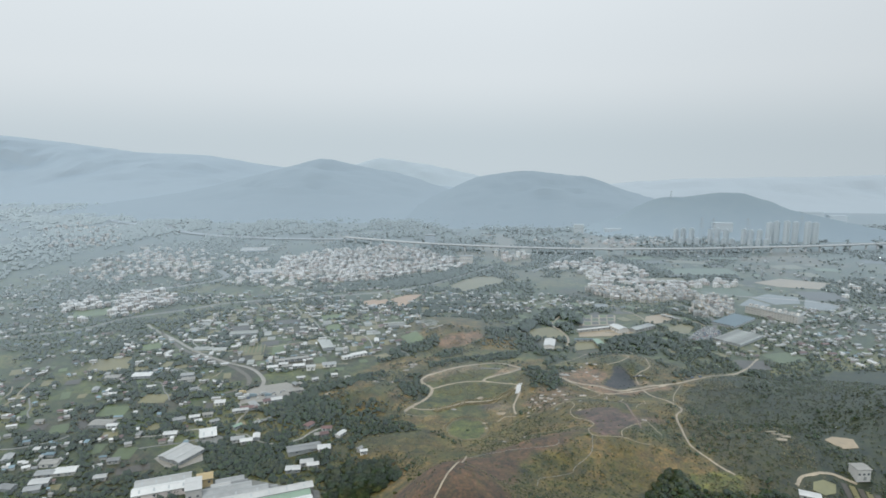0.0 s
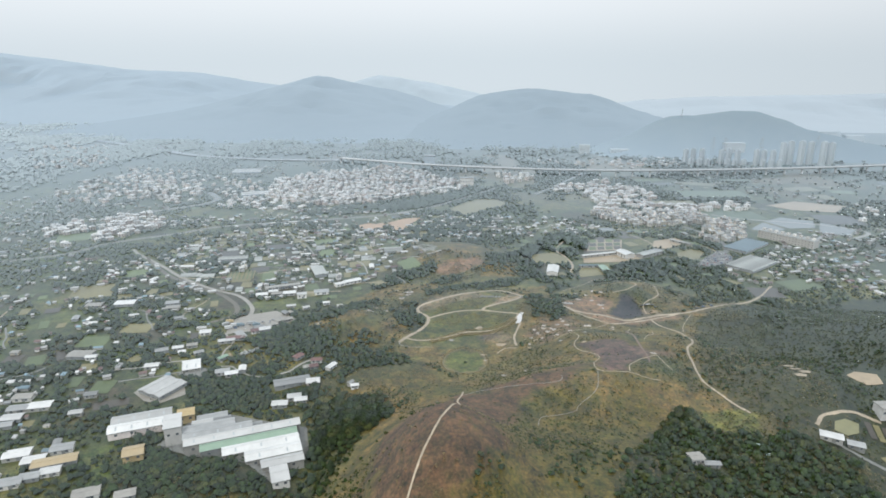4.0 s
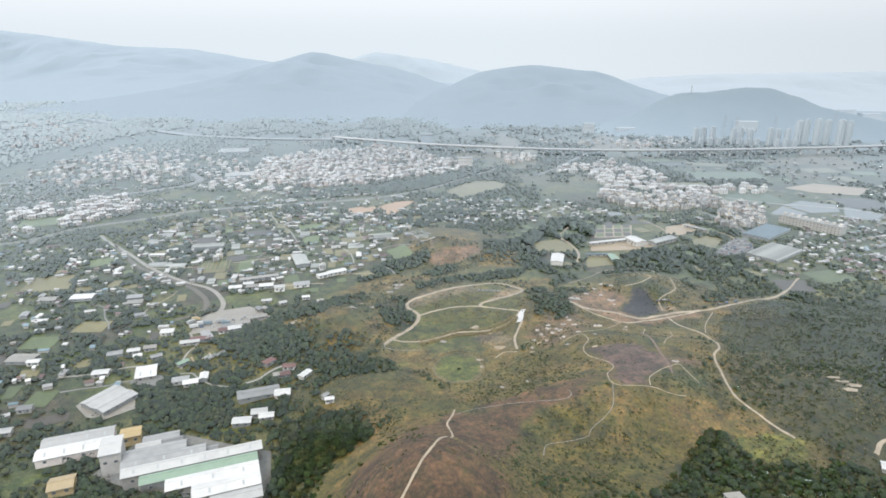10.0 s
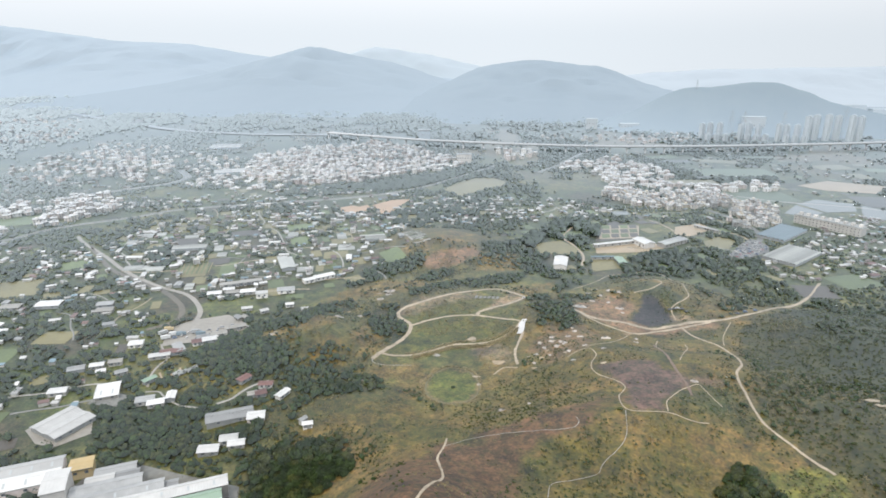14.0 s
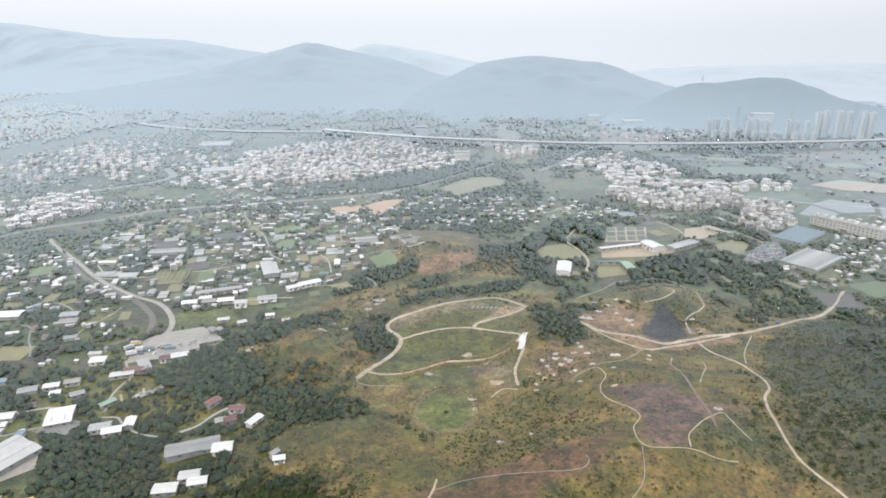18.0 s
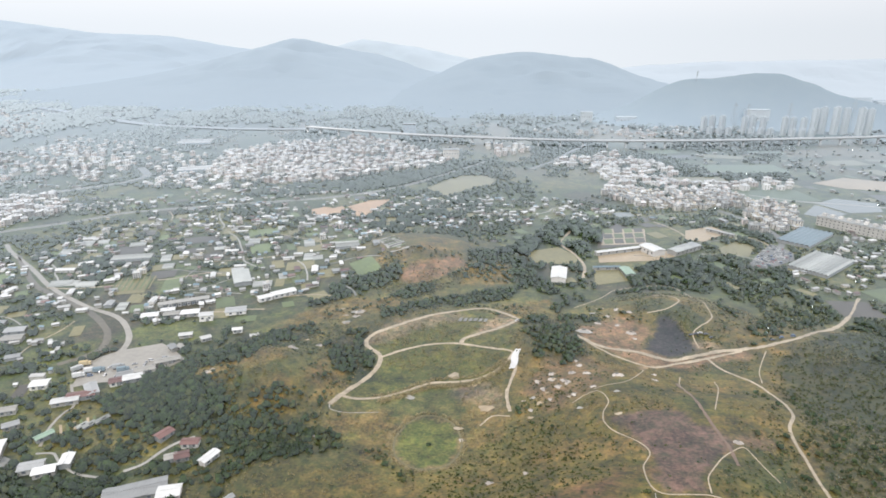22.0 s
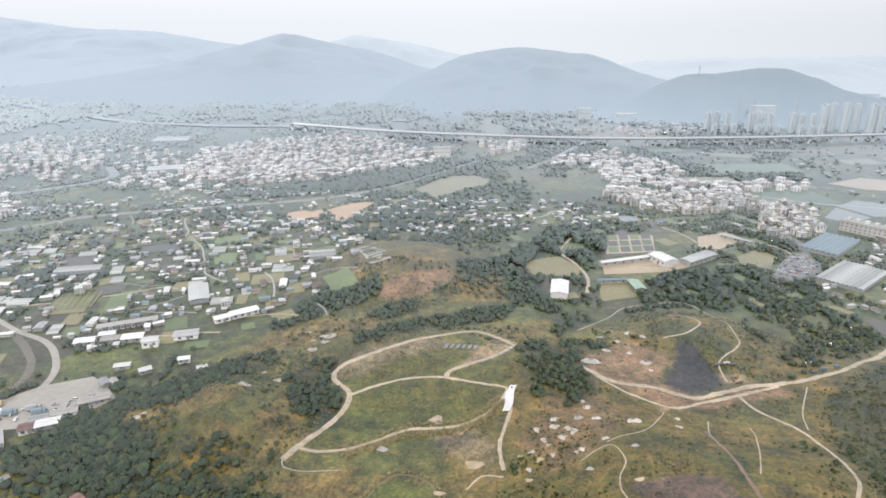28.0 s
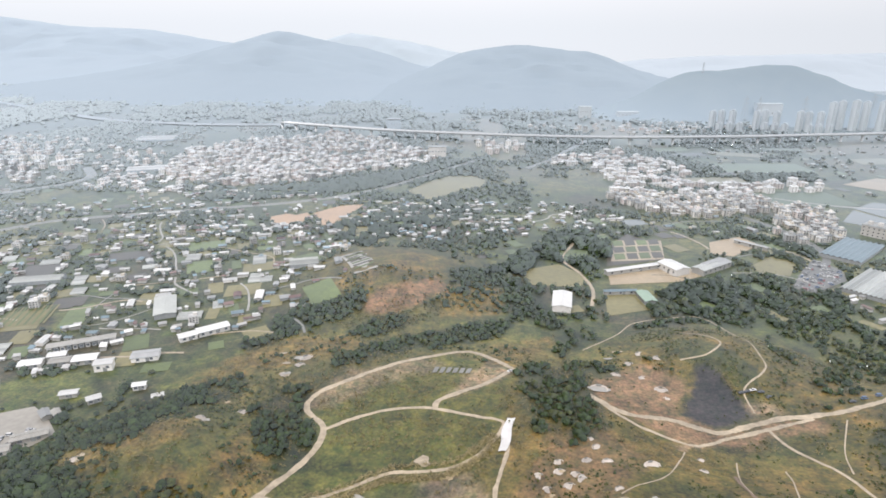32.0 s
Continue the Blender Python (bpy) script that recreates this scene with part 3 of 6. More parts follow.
def strip(name, pts, width, mat, label, lift=0.2, ragged=0.45, step=1.2, level=None):
    c = smooth_line(pts, step)
    d = np.gradient(c, axis=0)
    d /= np.linalg.norm(d, axis=1)[:, None] + 1e-9
    nrm = np.stack([-d[:, 1], d[:, 0]], 1)
    s = np.cumsum(np.r_[0, np.linalg.norm(np.diff(c, axis=0), axis=1)])
    wl_ = width / 2 * (1 + ragged * (1.5 * fbm(s, s * 0 + len(pts), 11, 2) + 1.3 * fbm(s, s * 0 + len(pts), 3.2, 4) - 1.4))
    wr_ = width / 2 * (1 + ragged * (1.5 * fbm(s, s * 0 + len(pts), 11, 6) + 1.3 * fbm(s, s * 0 + len(pts), 3.2, 8) - 1.4))
    rows = [c + nrm * wl_[:, None], c + nrm * wl_[:, None] * 0.3, c - nrm * wr_[:, None] * 0.3, c - nrm * wr_[:, None]]
    V = np.stack(rows, 1)
    z = ground_z(V[..., 0], V[..., 1]) + lift if level is None else np.zeros(V.shape[:2]) + level
    z[:, 0] -= lift * 0.6
    z[:, 3] -= lift * 0.6
    V = np.concatenate([V, z[..., None]], 2).reshape(-1, 3)
    q = np.array([[4 * i + k, 4 * i + k + 1, 4 * i + k + 5, 4 * i + k + 4] for i in range(len(c) - 1) for k in range(3)])
    for x, y in c:
        mark(x, y, width / 2 + 1.0)
    return tagged(new(name, mesh_of(name, V, q[:, ::-1], [mat], smooth=True)), label, "path", kind="structure")


M_LANE = material("lane_dust", (0.34, 0.32, 0.28), 0.95, 0.22, 0.35)
M_BED = material("drain_mud", (0.135, 0.115, 0.080), 0.95, 0.35, 0.3)
PALE = "pale trodden earth track through grass"
strip("path_24", [(-93, 492), (-91, 488), (-84, 487), (-74, 489), (-66, 491)], 0.6, M_LANE, PALE, ragged=0.9)
strip("path_25", [(-50, 482), (-41, 491), (-27, 485.5), (-20, 467), (-25, 450), (-38, 445.5), (-50, 454), (-53, 469), (-50, 481)], 1.0, material("straw_bank", (0.155, 0.135, 0.058), 0.95, 0.3, 0.6), "low straw-grown bank round a green field", ragged=0.7)
strip("path_1", [(-93, 492), (-89, 502), (-80, 521), (-76, 534), (-76, 544), (-79, 549), (-87, 556), (-89, 563), (-84, 573), (-69, 586), (-48, 604), (-25, 618), (-13, 621), (0, 610), (9, 600)], 2.7, M_DIRT, PALE, ragged=0.6)
strip("path_2", [(-76, 545), (-66, 552), (-52, 559), (-36, 562), (-23, 560), (-7, 555), (1, 553), (4, 550), (1, 541), (-6, 531), (-17, 524), (-30, 522), (-42, 521), (-52, 515), (-60, 510), (-68, 505), (-80, 501), (-88, 501)], 1.8, M_DIRT, PALE)
strip("path_3", [(9, 600), (-5, 583), (-21, 572), (-27, 567), (-28, 562)], 2.8, M_DIRT, PALE)
strip("path_4", [(44, 577), (53, 568), (62, 564), (78, 565), (92, 561), (101, 560), (116, 567), (132, 572), (145, 573), (160, 576), (179, 582), (205, 604), (216, 613), (243, 645), (268, 682)], 3.0, M_DIRT, PALE, ragged=0.75)
strip("path_5", [(45, 575), (59, 559), (72, 551), (86, 547), (102, 556), (122, 564), (144, 571)], 1.9, M_DIRT, PALE, ragged=0.9)
strip("path_6", [(122, 564), (126, 552), (137, 536), (141, 520), (140, 505), (135, 482), (127, 466), (126, 446), (126, 424), (131, 410), (138, 395), (144, 385)], 1.5, M_DIRT, PALE)
strip("path_7", [(95, 612), (108, 613), (117, 621), (118, 627), (112, 637), (105, 644)], 1.1, M_DIRT, PALE)
strip("path_8", [(48, 633), (70, 654), (83, 673), (105, 684), (129, 688), (138, 660), (137, 626), (137, 610), (131, 601), (120, 590), (120, 575)], 0.9, M_DIRT, PALE)
strip("path_9", [(-31, 392), (-31, 378), (-32, 365), (-27, 345), (-27, 325), (-29, 305), (-34, 288), (-40, 272), (-44, 255), (-48, 235)], 1.1, M_DIRT, PALE, ragged=0.7)
strip("path_10", [(34, 491), (47, 500), (51, 488), (47, 477), (48, 466), (61, 445), (56, 430), (55, 415), (60, 410), (76, 412), (88, 409), (96, 410)], 0.6, M_DIRT, PALE, ragged=0.6)
strip("path_11", [(77, 413), (78, 421), (82, 428), (91, 441), (101, 449), (104, 441), (108, 428)], 0.6, M_DIRT, PALE, ragged=0.6)
strip("path_12", [(117, 534), (115, 522), (99, 480)], 0.6, M_DIRT, PALE, ragged=0.6)
strip("path_13", [(4, 548), (6, 535), (3, 520), (1, 508), (3, 492)], 1.8, M_DIRT, PALE, ragged=0.6)
strip("path_14", [(46, 502), (53, 508), (65, 516), (75, 532), (79, 540)], 0.6, M_DIRT, PALE, ragged=0.6)
strip("path_26", [(99, 537), (95, 523), (94, 509)], 0.6, M_DIRT, PALE, ragged=0.7)
strip("path_27", [(157, 569), (146, 548), (142, 533)], 0.6, M_DIRT, PALE, ragged=0.7)
strip("path_19", [(56, 410), (53, 390), (41, 373), (38, 367), (27, 362), (18, 358), (16, 349)], 0.32, M_LANE, PALE, ragged=0.8)
strip("path_20", [(-31, 380), (-15, 389), (4, 390), (26, 391), (32, 396), (31, 400)], 0.35, M_LANE, PALE, ragged=0.8)
strip("path_23", [(94, 525), (93, 470), (95, 449), (94, 434)], 1.5, material("eroded_earth", (0.20, 0.135, 0.09), 0.95, 0.3, 0.4), "eroded reddish track up a slope", ragged=0.8)
strip("path_22", [(-12, 482), (-8, 488), (-4, 490), (3, 488)], 0.9, M_DIRT, PALE, ragged=0.6)
strip("road_1", [(-480, 725), (-458, 705), (-404, 665), (-361, 631), (-312, 602), (-277, 587), (-254, 565), (-244, 544), (-248, 529), (-253, 514)], 3.9, M_LANE, "worn pale lane curving past a yard", ragged=0.15)
strip("drain_bed", [(-446, 698), (-382, 638), (-347, 617), (-310, 597), (-288, 582), (-268, 563), (-259, 545), (-262, 532), (-272, 520)], 4.6, M_BED, "dry brown drain bed beside a lane", ragged=0.25)
strip("nullah_bank", [(-640, 640), (-555, 693), (-526, 750), (-463, 806), (-426, 846), (-315, 896), (-218, 940), (-148, 1002), (-82, 1112), (-40, 1190)], 7.5, M_CONC, "long straight channel with pale concrete banks", ragged=0.03, step=8)
strip("nullah_bed", [(-640, 640), (-555, 693), (-526, 750), (-463, 806), (-426, 846), (-315, 896), (-218, 940), (-148, 1002), (-82, 1112), (-40, 1190)], 4.4, M_ASPHALT, "dark wet bed of a concrete channel", lift=0.35, ragged=0.03, step=8)
strip("road_3", [(300, 1010), (350, 985), (400, 975), (450, 960), (485, 925), (450, 890)], 6, M_CONC, "pale concrete road round fish ponds", ragged=0.05, step=6)
strip("road_4", [(62, 700), (66, 730), (60, 760), (50, 790), (62, 830)], 2.6, M_DIRT, "pale lane between fields and trees", ragged=0.1)
strip("road_5", [(225, 770), (250, 790), (268, 830), (262, 880), (240, 930)], 6, M_ASPHALT, "grey village street", ragged=0.1)
strip("road_6", [(-1470, 1895), (-1235, 1770), (-990, 1622), (-815, 1525), (-640, 1488), (-549, 1485), (-373, 1507)], 24, M_CONC, "wide pale highway at the foot of hills", lift=3, ragged=0.02, step=12)
strip("road_7", [(30, 1140), (70, 1210), (100, 1290), (140, 1380)], 9, M_CONC_D, "grey road between villages", ragged=0.03, step=8)
strip("road_8", [(-600, 900), (-545, 960), (-523, 990), (-520, 1030), (-560, 1080)], 12, M_CONC_D, "grey sweeping slip road", ragged=0.03, step=8)

# ---- fields ----
M_SAND = material("sandy_ground", (0.42, 0.33, 0.21), 0.95, 0.2, 0.3)
M_HAY = material("dry_short_grass", (0.215, 0.190, 0.074), 0.95, 0.25, 0.3)
M_CROP = material("green_crop", (0.115, 0.150, 0.042), 0.9, 0.3, 0.4, rand="object")
M_SOIL = material("dark_soil", (0.085, 0.07, 0.05), 0.95, 0.25, 0.4)
M_ORANGE = material("orange_earth", (0.47, 0.31, 0.18), 0.95, 0.18, 0.2)


def patch(name, poly, mat, label, lift=0.15, cuts=5, category="field"):
    bm = bmesh.new()
    bm.faces.new([bm.verts.new((x, y, 0)) for x, y in poly])
    bmesh.ops.triangulate(bm, faces=bm.faces[:])
    bmesh.ops.subdivide_edges(bm, edges=bm.edges[:], cuts=cuts, use_grid_fill=True)
    for v in bm.verts:
        v.co.z = gz(v.co.x, v.co.y) + lift
    bmesh.ops.recalc_face_normals(bm, faces=bm.faces[:])
    for f in bm.faces:
        if f.normal.z < 0:
            f.normal_flip()
    me_ = bpy.data.meshes.new(name)
    bm.to_mesh(me_)
    bm.free()
    me_.materials.append(mat)
    xs, ys = [p[0] for p in poly], [p[1] for p in poly]
    for x in np.arange(min(xs), max(xs), 2.0):
        for y in np.arange(min(ys), max(ys), 2.0):
            if inside(poly, x, y):
                mark(x, y, 0.5)
    return tagged(new(name, me_), label, category, kind="structure")


patch("field_1", [(82, 770), (121, 784), (137, 785), (160, 770), (134, 751), (80, 739)], M_SAND, "sandy riding ground beside a white hall")
patch("field_2", [(90, 821), (113, 863), (134, 840), (132, 798), (83, 777)], M_SOIL, "dark allotment plot with pale dividing paths")
patch("field_3", [(181, 846), (213, 865), (222, 843), (190, 811), (173, 816)], M_SAND, "tan fenced paddock")
patch("field_4", [(199, 793), (220, 814), (235, 803), (218, 771), (195, 774)], M_HAY, "dull olive paddock")
patch("field_5", [(74, 726), (102, 729), (99, 698), (70, 685)], M_HAY, "mown dry grass plot")
patch("field_6", [(15, 758), (46, 778), (63, 754), (59, 732), (22, 731)], M_HAY, "dry meadow beside a lane")
patch("earth_1", [(-228, 881), (-216, 893), (-205, 889), (-197, 899), (-188, 884), (-192, 868), (-204, 858), (-222, 862)], M_ORANGE, "bare orange building ground")
patch("earth_2", [(-190, 897), (-171, 927), (-145, 937), (-150, 915), (-153, 901), (-158, 867), (-169, 857), (-176, 876)], M_ORANGE, "bare orange building ground")
patch("earth_3", [(-110, 1000), (-90, 1050), (-70, 1080), (-40, 1085), (-20, 1060), (-28, 1025), (-48, 1012), (-80, 960)], M_HAY, "stripped building ground with terraces")
patch("earth_4", [(410, 1090), (470, 1130), (540, 1100), (500, 1050), (440, 1060)], M_SAND, "bare earth lot on the plain")
patch("yard_1", [(-246, 497), (-252, 512), (-256, 526), (-245, 541), (-236, 546), (-223, 553), (-210, 545), (-196, 532), (-199, 526), (-204, 518), (-213, 513), (-224, 506), (-236, 503)], M_LANE, "concrete yard used for parking cars", category="yard")
patch("yard_2", [(209, 748), (232, 784), (252, 811), (263, 788), (255, 765), (222, 740)], M_ASPHALT, "grey parking ground in a village", category="yard")
patch("pond_1", [(365, 975), (400, 1005), (440, 985), (425, 945), (385, 935)], M_WATER, "grey fish pond with straight banks", category="pond")
patch("pond_2", [(330, 925), (362, 970), (380, 932), (350, 905)], M_WATER, "grey fish pond with straight banks", category="pond")
patch("pond_3", [(428, 940), (446, 978), (478, 940), (450, 905), (420, 915)], M_WATER, "grey fish pond with straight banks", category="pond")
patch("pond_4", [(112, 905), (135, 912), (140, 895), (120, 888)], M_WATER, "small village pond", category="pond")

k = 0
for (cx, cy, w, d, ang) in [(-300, 640, 26, 30, 20), (-270, 650, 14, 34, 20), (-288, 668, 20, 18, 20), (-195, 515, 0, 0, 0), (-150, 760, 20, 30, 35),
                            (-185, 745, 26, 20, 20), (-232, 742, 20, 26, 25), (-350, 720, 24, 30, 20), (-420, 640, 22, 24, 30), (-180, 700, 24, 20, 15), (-250, 790, 30, 22, 25),
                            (-300, 760, 34, 20, 25), (-120, 690, 20, 30, 30), (-330, 500, 24, 20, 10), (-350, 470, 24, 20, 12), (-272, 380, 22, 10, 30),
                            (330, 1010, 90, 60, 10), (260, 1090, 80, 40, 10), (350, 1180, 120, 60, 5), (480, 1000, 60, 60, 0), (-590, 770, 50, 40, 30), (-430, 580, 40, 40, 25), (300, 690, 40, 30, 20), (255, 660, 30, 30, 0), (60, 800, 30, 26, 10)]:
    if not w:
        continue
    k += 1
    ca, sa = math.cos(radians(ang)), math.sin(radians(ang))
    poly = [(cx + a * w / 2 * ca - b * d / 2 * sa, cy + a * w / 2 * sa + b * d / 2 * ca) for a, b in ((-1, -1), (1, -1), (1, 1), (-1, 1))]
    patch("plot_%d" % k, poly, (M_CROP, M_HAY, M_CROP, M_SOIL)[k % 4], ("green vegetable plot", "dry grass plot", "green crop plot", "dark tilled plot")[k % 4], cuts=3)


# small plots strewn over the plain
rp_ = np.random.default_rng(44)
PLOT_MATS = [M_CROP, M_HAY, M_CROP, M_SOIL, M_HAY]
PLOT_WORDS = ["green vegetable plot", "dry grass plot", "green crop plot", "dark tilled plot", "fallow straw-coloured plot"]
for lo, hi, num in (((-430, 590), (-110, 840), 170), ((-520, 340), (-270, 640), 60), ((-160, 690), (250, 900), 60), ((-560, 840), (-60, 990), 40), ((260, 900), (600, 1300), 30)):
    for i in range(num):
        cx, cy = rp_.uniform(lo[0], hi[0]), rp_.uniform(lo[1], hi[1])
        w, d, ang = rp_.uniform(6, 15), rp_.uniform(8, 20), radians(rp_.choice([18, 24, 30]) + rp_.normal(0, 6))
        if relief(cx, cy) > 3 or any(taken(cx + a * w / 2, cy + b * d / 2) for a in (-1, 0, 1) for b in (-1, 0, 1)):
            continue
        ca, sa = math.cos(ang), math.sin(ang)
        j = int(rp_.integers(0, 5))
        poly = [(cx + a * w / 2 * ca - b * d / 2 * sa, cy + a * w / 2 * sa + b * d / 2 * ca) for a, b in ((-1, -1), (1, -1), (1, 1), (-1, 1))]
        k += 1
        patch("plot_%d" % k, poly, PLOT_MATS[j], PLOT_WORDS[j] + " on the plain", 0.18, 1)


# wide fields and stripped lots of the far plain
for i in range(26):
    cx, cy = rp_.uniform(230, 760), rp_.uniform(1130, 1330)
    w, d, ang, j = rp_.uniform(24, 70), rp_.uniform(18, 46), radians(rp_.normal(8, 10)), int(rp_.choice([0, 1, 3, 3, 4, 4]))
    if any(taken(cx + a * w / 2, cy + b * d / 2) for a in (-1, 0, 1) for b in (-1, 0, 1)):
        continue
    ca, sa = math.cos(ang), math.sin(ang)
    poly = [(cx + a * w / 2 * ca - b * d / 2 * sa, cy + a * w / 2 * sa + b * d / 2 * ca) for a, b in ((-1, -0.8), (0.9, -1), (1, 0.9), (-0.8, 1))]
    k += 1
    patch("plot_%d" % k, poly, PLOT_MATS[j], PLOT_WORDS[j] + " on the far plain", 0.18, 1)


# narrow lanes between the plots
rl_ = np.random.default_rng(45)
for i in range(46):
    x, y = rl_.uniform(-430, -110), rl_.uniform(600, 850)
    if i % 4 == 1:
        x, y = rl_.uniform(-480, -270), rl_.uniform(330, 600)
    elif i % 4 == 3:
        x, y = rl_.uniform(-80, 250), rl_.uniform(740, 930)
    if relief(x, y) > 3:
        continue
    pts, ang = [(x, y)], radians(rl_.choice([18, 24, 108, 115]))
    for _ in range(int(rl_.integers(3, 6))):
        ang += rl_.normal(0, 0.25)
        pts.append((pts[-1][0] + 13 * math.cos(ang), pts[-1][1] + 13 * math.sin(ang)))
    strip("lane_%d" % (i + 1), pts, rl_.uniform(0.9, 2.2), (M_CONC, M_DIRT, M_CONC_D)[i % 3], "narrow pale lane between plots", 0.3)


# ---- box soups for joined buildings ----
class Soup:
    def __init__(self):
        self.v, self.f, self.m, self.n = [], [], [], 0

    def quads(self, verts, faces, mat):
        self.v.append(np.asarray(verts, float))
        self.f.append(np.asarray(faces) + self.n)
        self.m += [mat] * len(faces)
        self.n += len(verts)

    def box(self, c, size, rot=0.0, mat=0, bottom=False):
        w, d, h = (s / 2 for s in size)
        p = np.array([(-w, -d, -h), (w, -d, -h), (w, d, -h), (-w, d, -h), (-w, -d, h), (w, -d, h), (w, d, h), (-w, d, h)])
        ca, sa = math.cos(rot), math.sin(rot)
        p = np.stack([p[:, 0] * ca - p[:, 1] * sa, p[:, 0] * sa + p[:, 1] * ca, p[:, 2]], 1) + np.array(c)
        f = [(0, 1, 5, 4), (1, 2, 6, 5), (2, 3, 7, 6), (3, 0, 4, 7), (4, 5, 6, 7)] + ([(3, 2, 1, 0)] if bottom else [])
        self.quads(p, f, mat)

    def mesh(self, name, mats):
        return mesh_of(name, np.vstack(self.v), np.vstack(self.f), mats, self.m)


def box_mesh(name, boxes, mat):
    s = Soup()
    for c, size in boxes:
        s.box(c, size, bottom=True)
    return s.mesh(name, [mat])


def gable_mesh(name, w, d, h, rise, mat, over=0.5, ribs=0, thick=0.15):
    """A pitched roof of ribbed sheets, ridge along x, eaves at height h; each slope is one piece."""
    s = Soup()
    a = math.atan2(rise, d / 2)
    x0, x1 = -w / 2 - over, w / 2 + over
    xs = [(x0, 0.0)]
    for i in range(ribs):
        x = x0 + (i + 0.5) * (x1 - x0) / ribs
        xs += [(x - 0.12, 0.0), (x - 0.06, 0.09), (x + 0.06, 0.09), (x + 0.12, 0.0)]
    xs.append((x1, 0.0))
    n = len(xs)
    for sgn in (-1, 1):
        y1, z1 = sgn * (d / 2 + over * math.cos(a)), h - over * math.sin(a)
        v = [(x, 0, h + rise + r) for x, r in xs] + [(x, y1, z1 + r) for x, r in xs] + [(x0, 0, h + rise - thick), (x1, 0, h + rise - thick), (x0, y1, z1 - thick), (x1, y1, z1 - thick)]
        f = [(i, i + 1, n + i + 1, n + i) for i in range(n - 1)] + [(2 * n, 2 * n + 2, 2 * n + 3, 2 * n + 1), (0, n, 2 * n + 2, 2 * n), (n - 1, 2 * n + 1, 2 * n + 3, 2 * n - 1)]
        s.quads(v, [q[::-1] for q in f] if sgn < 0 else f, 0)
        ev = [(x0, y1, z1), (x1, y1, z1), (x1, y1, z1 - thick), (x0, y1, z1 - thick)]
        s.quads(ev, [(0, 1, 2, 3)], 0)
    s.box((0, 0, h + rise + 0.06), (w + 2 * over, 0.5, 0.14))
    return s.mesh(name, [mat])


def shed_walls(name, w, d, h, rise, mat):
    """Walls with gable ends."""
    s = Soup()
    s.box((0, 0, h / 2 - 0.5), (w, d, h + 1.0))
    for x in (-w / 2, w / 2):
        s.quads([(x, -d / 2, h), (x, d / 2, h), (x, 0, h + rise), (x, -0.01, h + rise)], [(0, 1, 2, 3)], 0)
    return s.mesh(name, [mat])


def root(name, x, y, z=None, rot=0.0, label="", category="", group=""):
    e = new(name)
    e.matrix_basis = pose(x, y, gz(x, y) if z is None else z, 0, 0, rot)
    return tagged(e, label, category, group)


def window_mesh(w=1.7, h=1.5):
    """A framed window in one piece: a shallow box whose front is set back as the pane."""
    bm = bmesh.new()
    bmesh.ops.create_cube(bm, size=1.0, matrix=Matrix.Diagonal((w, 0.14, h, 1)))
    bm.faces.ensure_lookup_table()
    front = [f for f in bm.faces if f.normal.y < -0.5]
    bmesh.ops.inset_individual(bm, faces=front, thickness=0.09, depth=-0.06)
    for f in front:
        f.material_index = 1
    me_ = bpy.data.meshes.new("window")
    bm.to_mesh(me_)
    bm.free()
    me_.materials.append(M_CONC)
    me_.materials.append(M_GLASS)
    return me_


WIN_MESH = window_mesh()


def village_house(name, w, d, storeys, wall, label, roof_mat=None):
    """Flat-roofed house: walls, roof slab with parapet, stair hut, balconies, windows."""
    h = 2.7 * storeys
    e = root(name, 0, 0, 0, 0, label, "house", "village houses")
    part("wall", box_mesh("wall", [((0, 0, h / 2 - 0.5), (w, d, h + 1))], wall), e)
    part("roof", box_mesh("roof", [((0, 0, h + 0.12), (w + 0.5, d + 0.5, 0.24)), ((0, -d / 2, h + 0.7), (w + 0.4, 0.2, 0.95)), ((0, d / 2, h + 0.7), (w + 0.4, 0.2, 0.95)),
                                   ((-w / 2, 0, h + 0.7), (0.2, d, 0.95)), ((w / 2, 0, h + 0.7), (0.2, d, 0.95))], roof_mat or M_ROOF_PALE), e)
    part("stair_hut", box_mesh("stair_hut", [((w * 0.22, d * 0.2, h + 1.35), (w * 0.36, d * 0.4, 2.3)), ((w * 0.22, d * 0.2, h + 2.6), (w * 0.42, d * 0.46, 0.2))], wall), e)
    for s in range(storeys):
        z = 2.7 * s + 1.5
        if s:
            part("balcony", BALCONY, e, pose(-w * 0.2, -d / 2 - 0.5, z - 1.2))
        for x in (-0.3, 0.05, 0.34):
            part("window", WIN_MESH, e, pose(x * w, -d / 2 - 0.03, z))
        for sgn in (-1, 1):
            part("window", WIN_MESH, e, pose(sgn * (w / 2 + 0.03), 0.1 * d, z, 0, 0, 90 * sgn))
    return e


BALCONY = box_mesh("balcony", [((0, 0, 0), (3.2, 1.0, 0.15)), ((0, -0.45, 0.5), (3.2, 0.08, 0.9)), ((-1.56, 0, 0.5), (0.08, 0.9, 0.9)), ((1.56, 0, 0.5), (0.08, 0.9, 0.9))], M_CONC)
FAR_AWAY = []
HOUSES = [village_house("village_house", 9.5, 8.0, 3, M_WALL, "white three-storey village house with a flat roof"),
          village_house("village_house", 8.5, 9.0, 3, M_WALL_P, "pinkish tiled three-storey house with a flat roof"),
          village_house("village_house", 10.5, 8.5, 2, M_WALL_C, "cream two-storey house with a flat roof"),
          village_house("village_house", 9.0, 8.5, 3, M_CONC, "grey rendered three-storey house with a flat roof"),
          village_house("village_house", 12.0, 8.5, 3, M_WALL, "wide white three-storey house with a flat roof", M_GREY)]


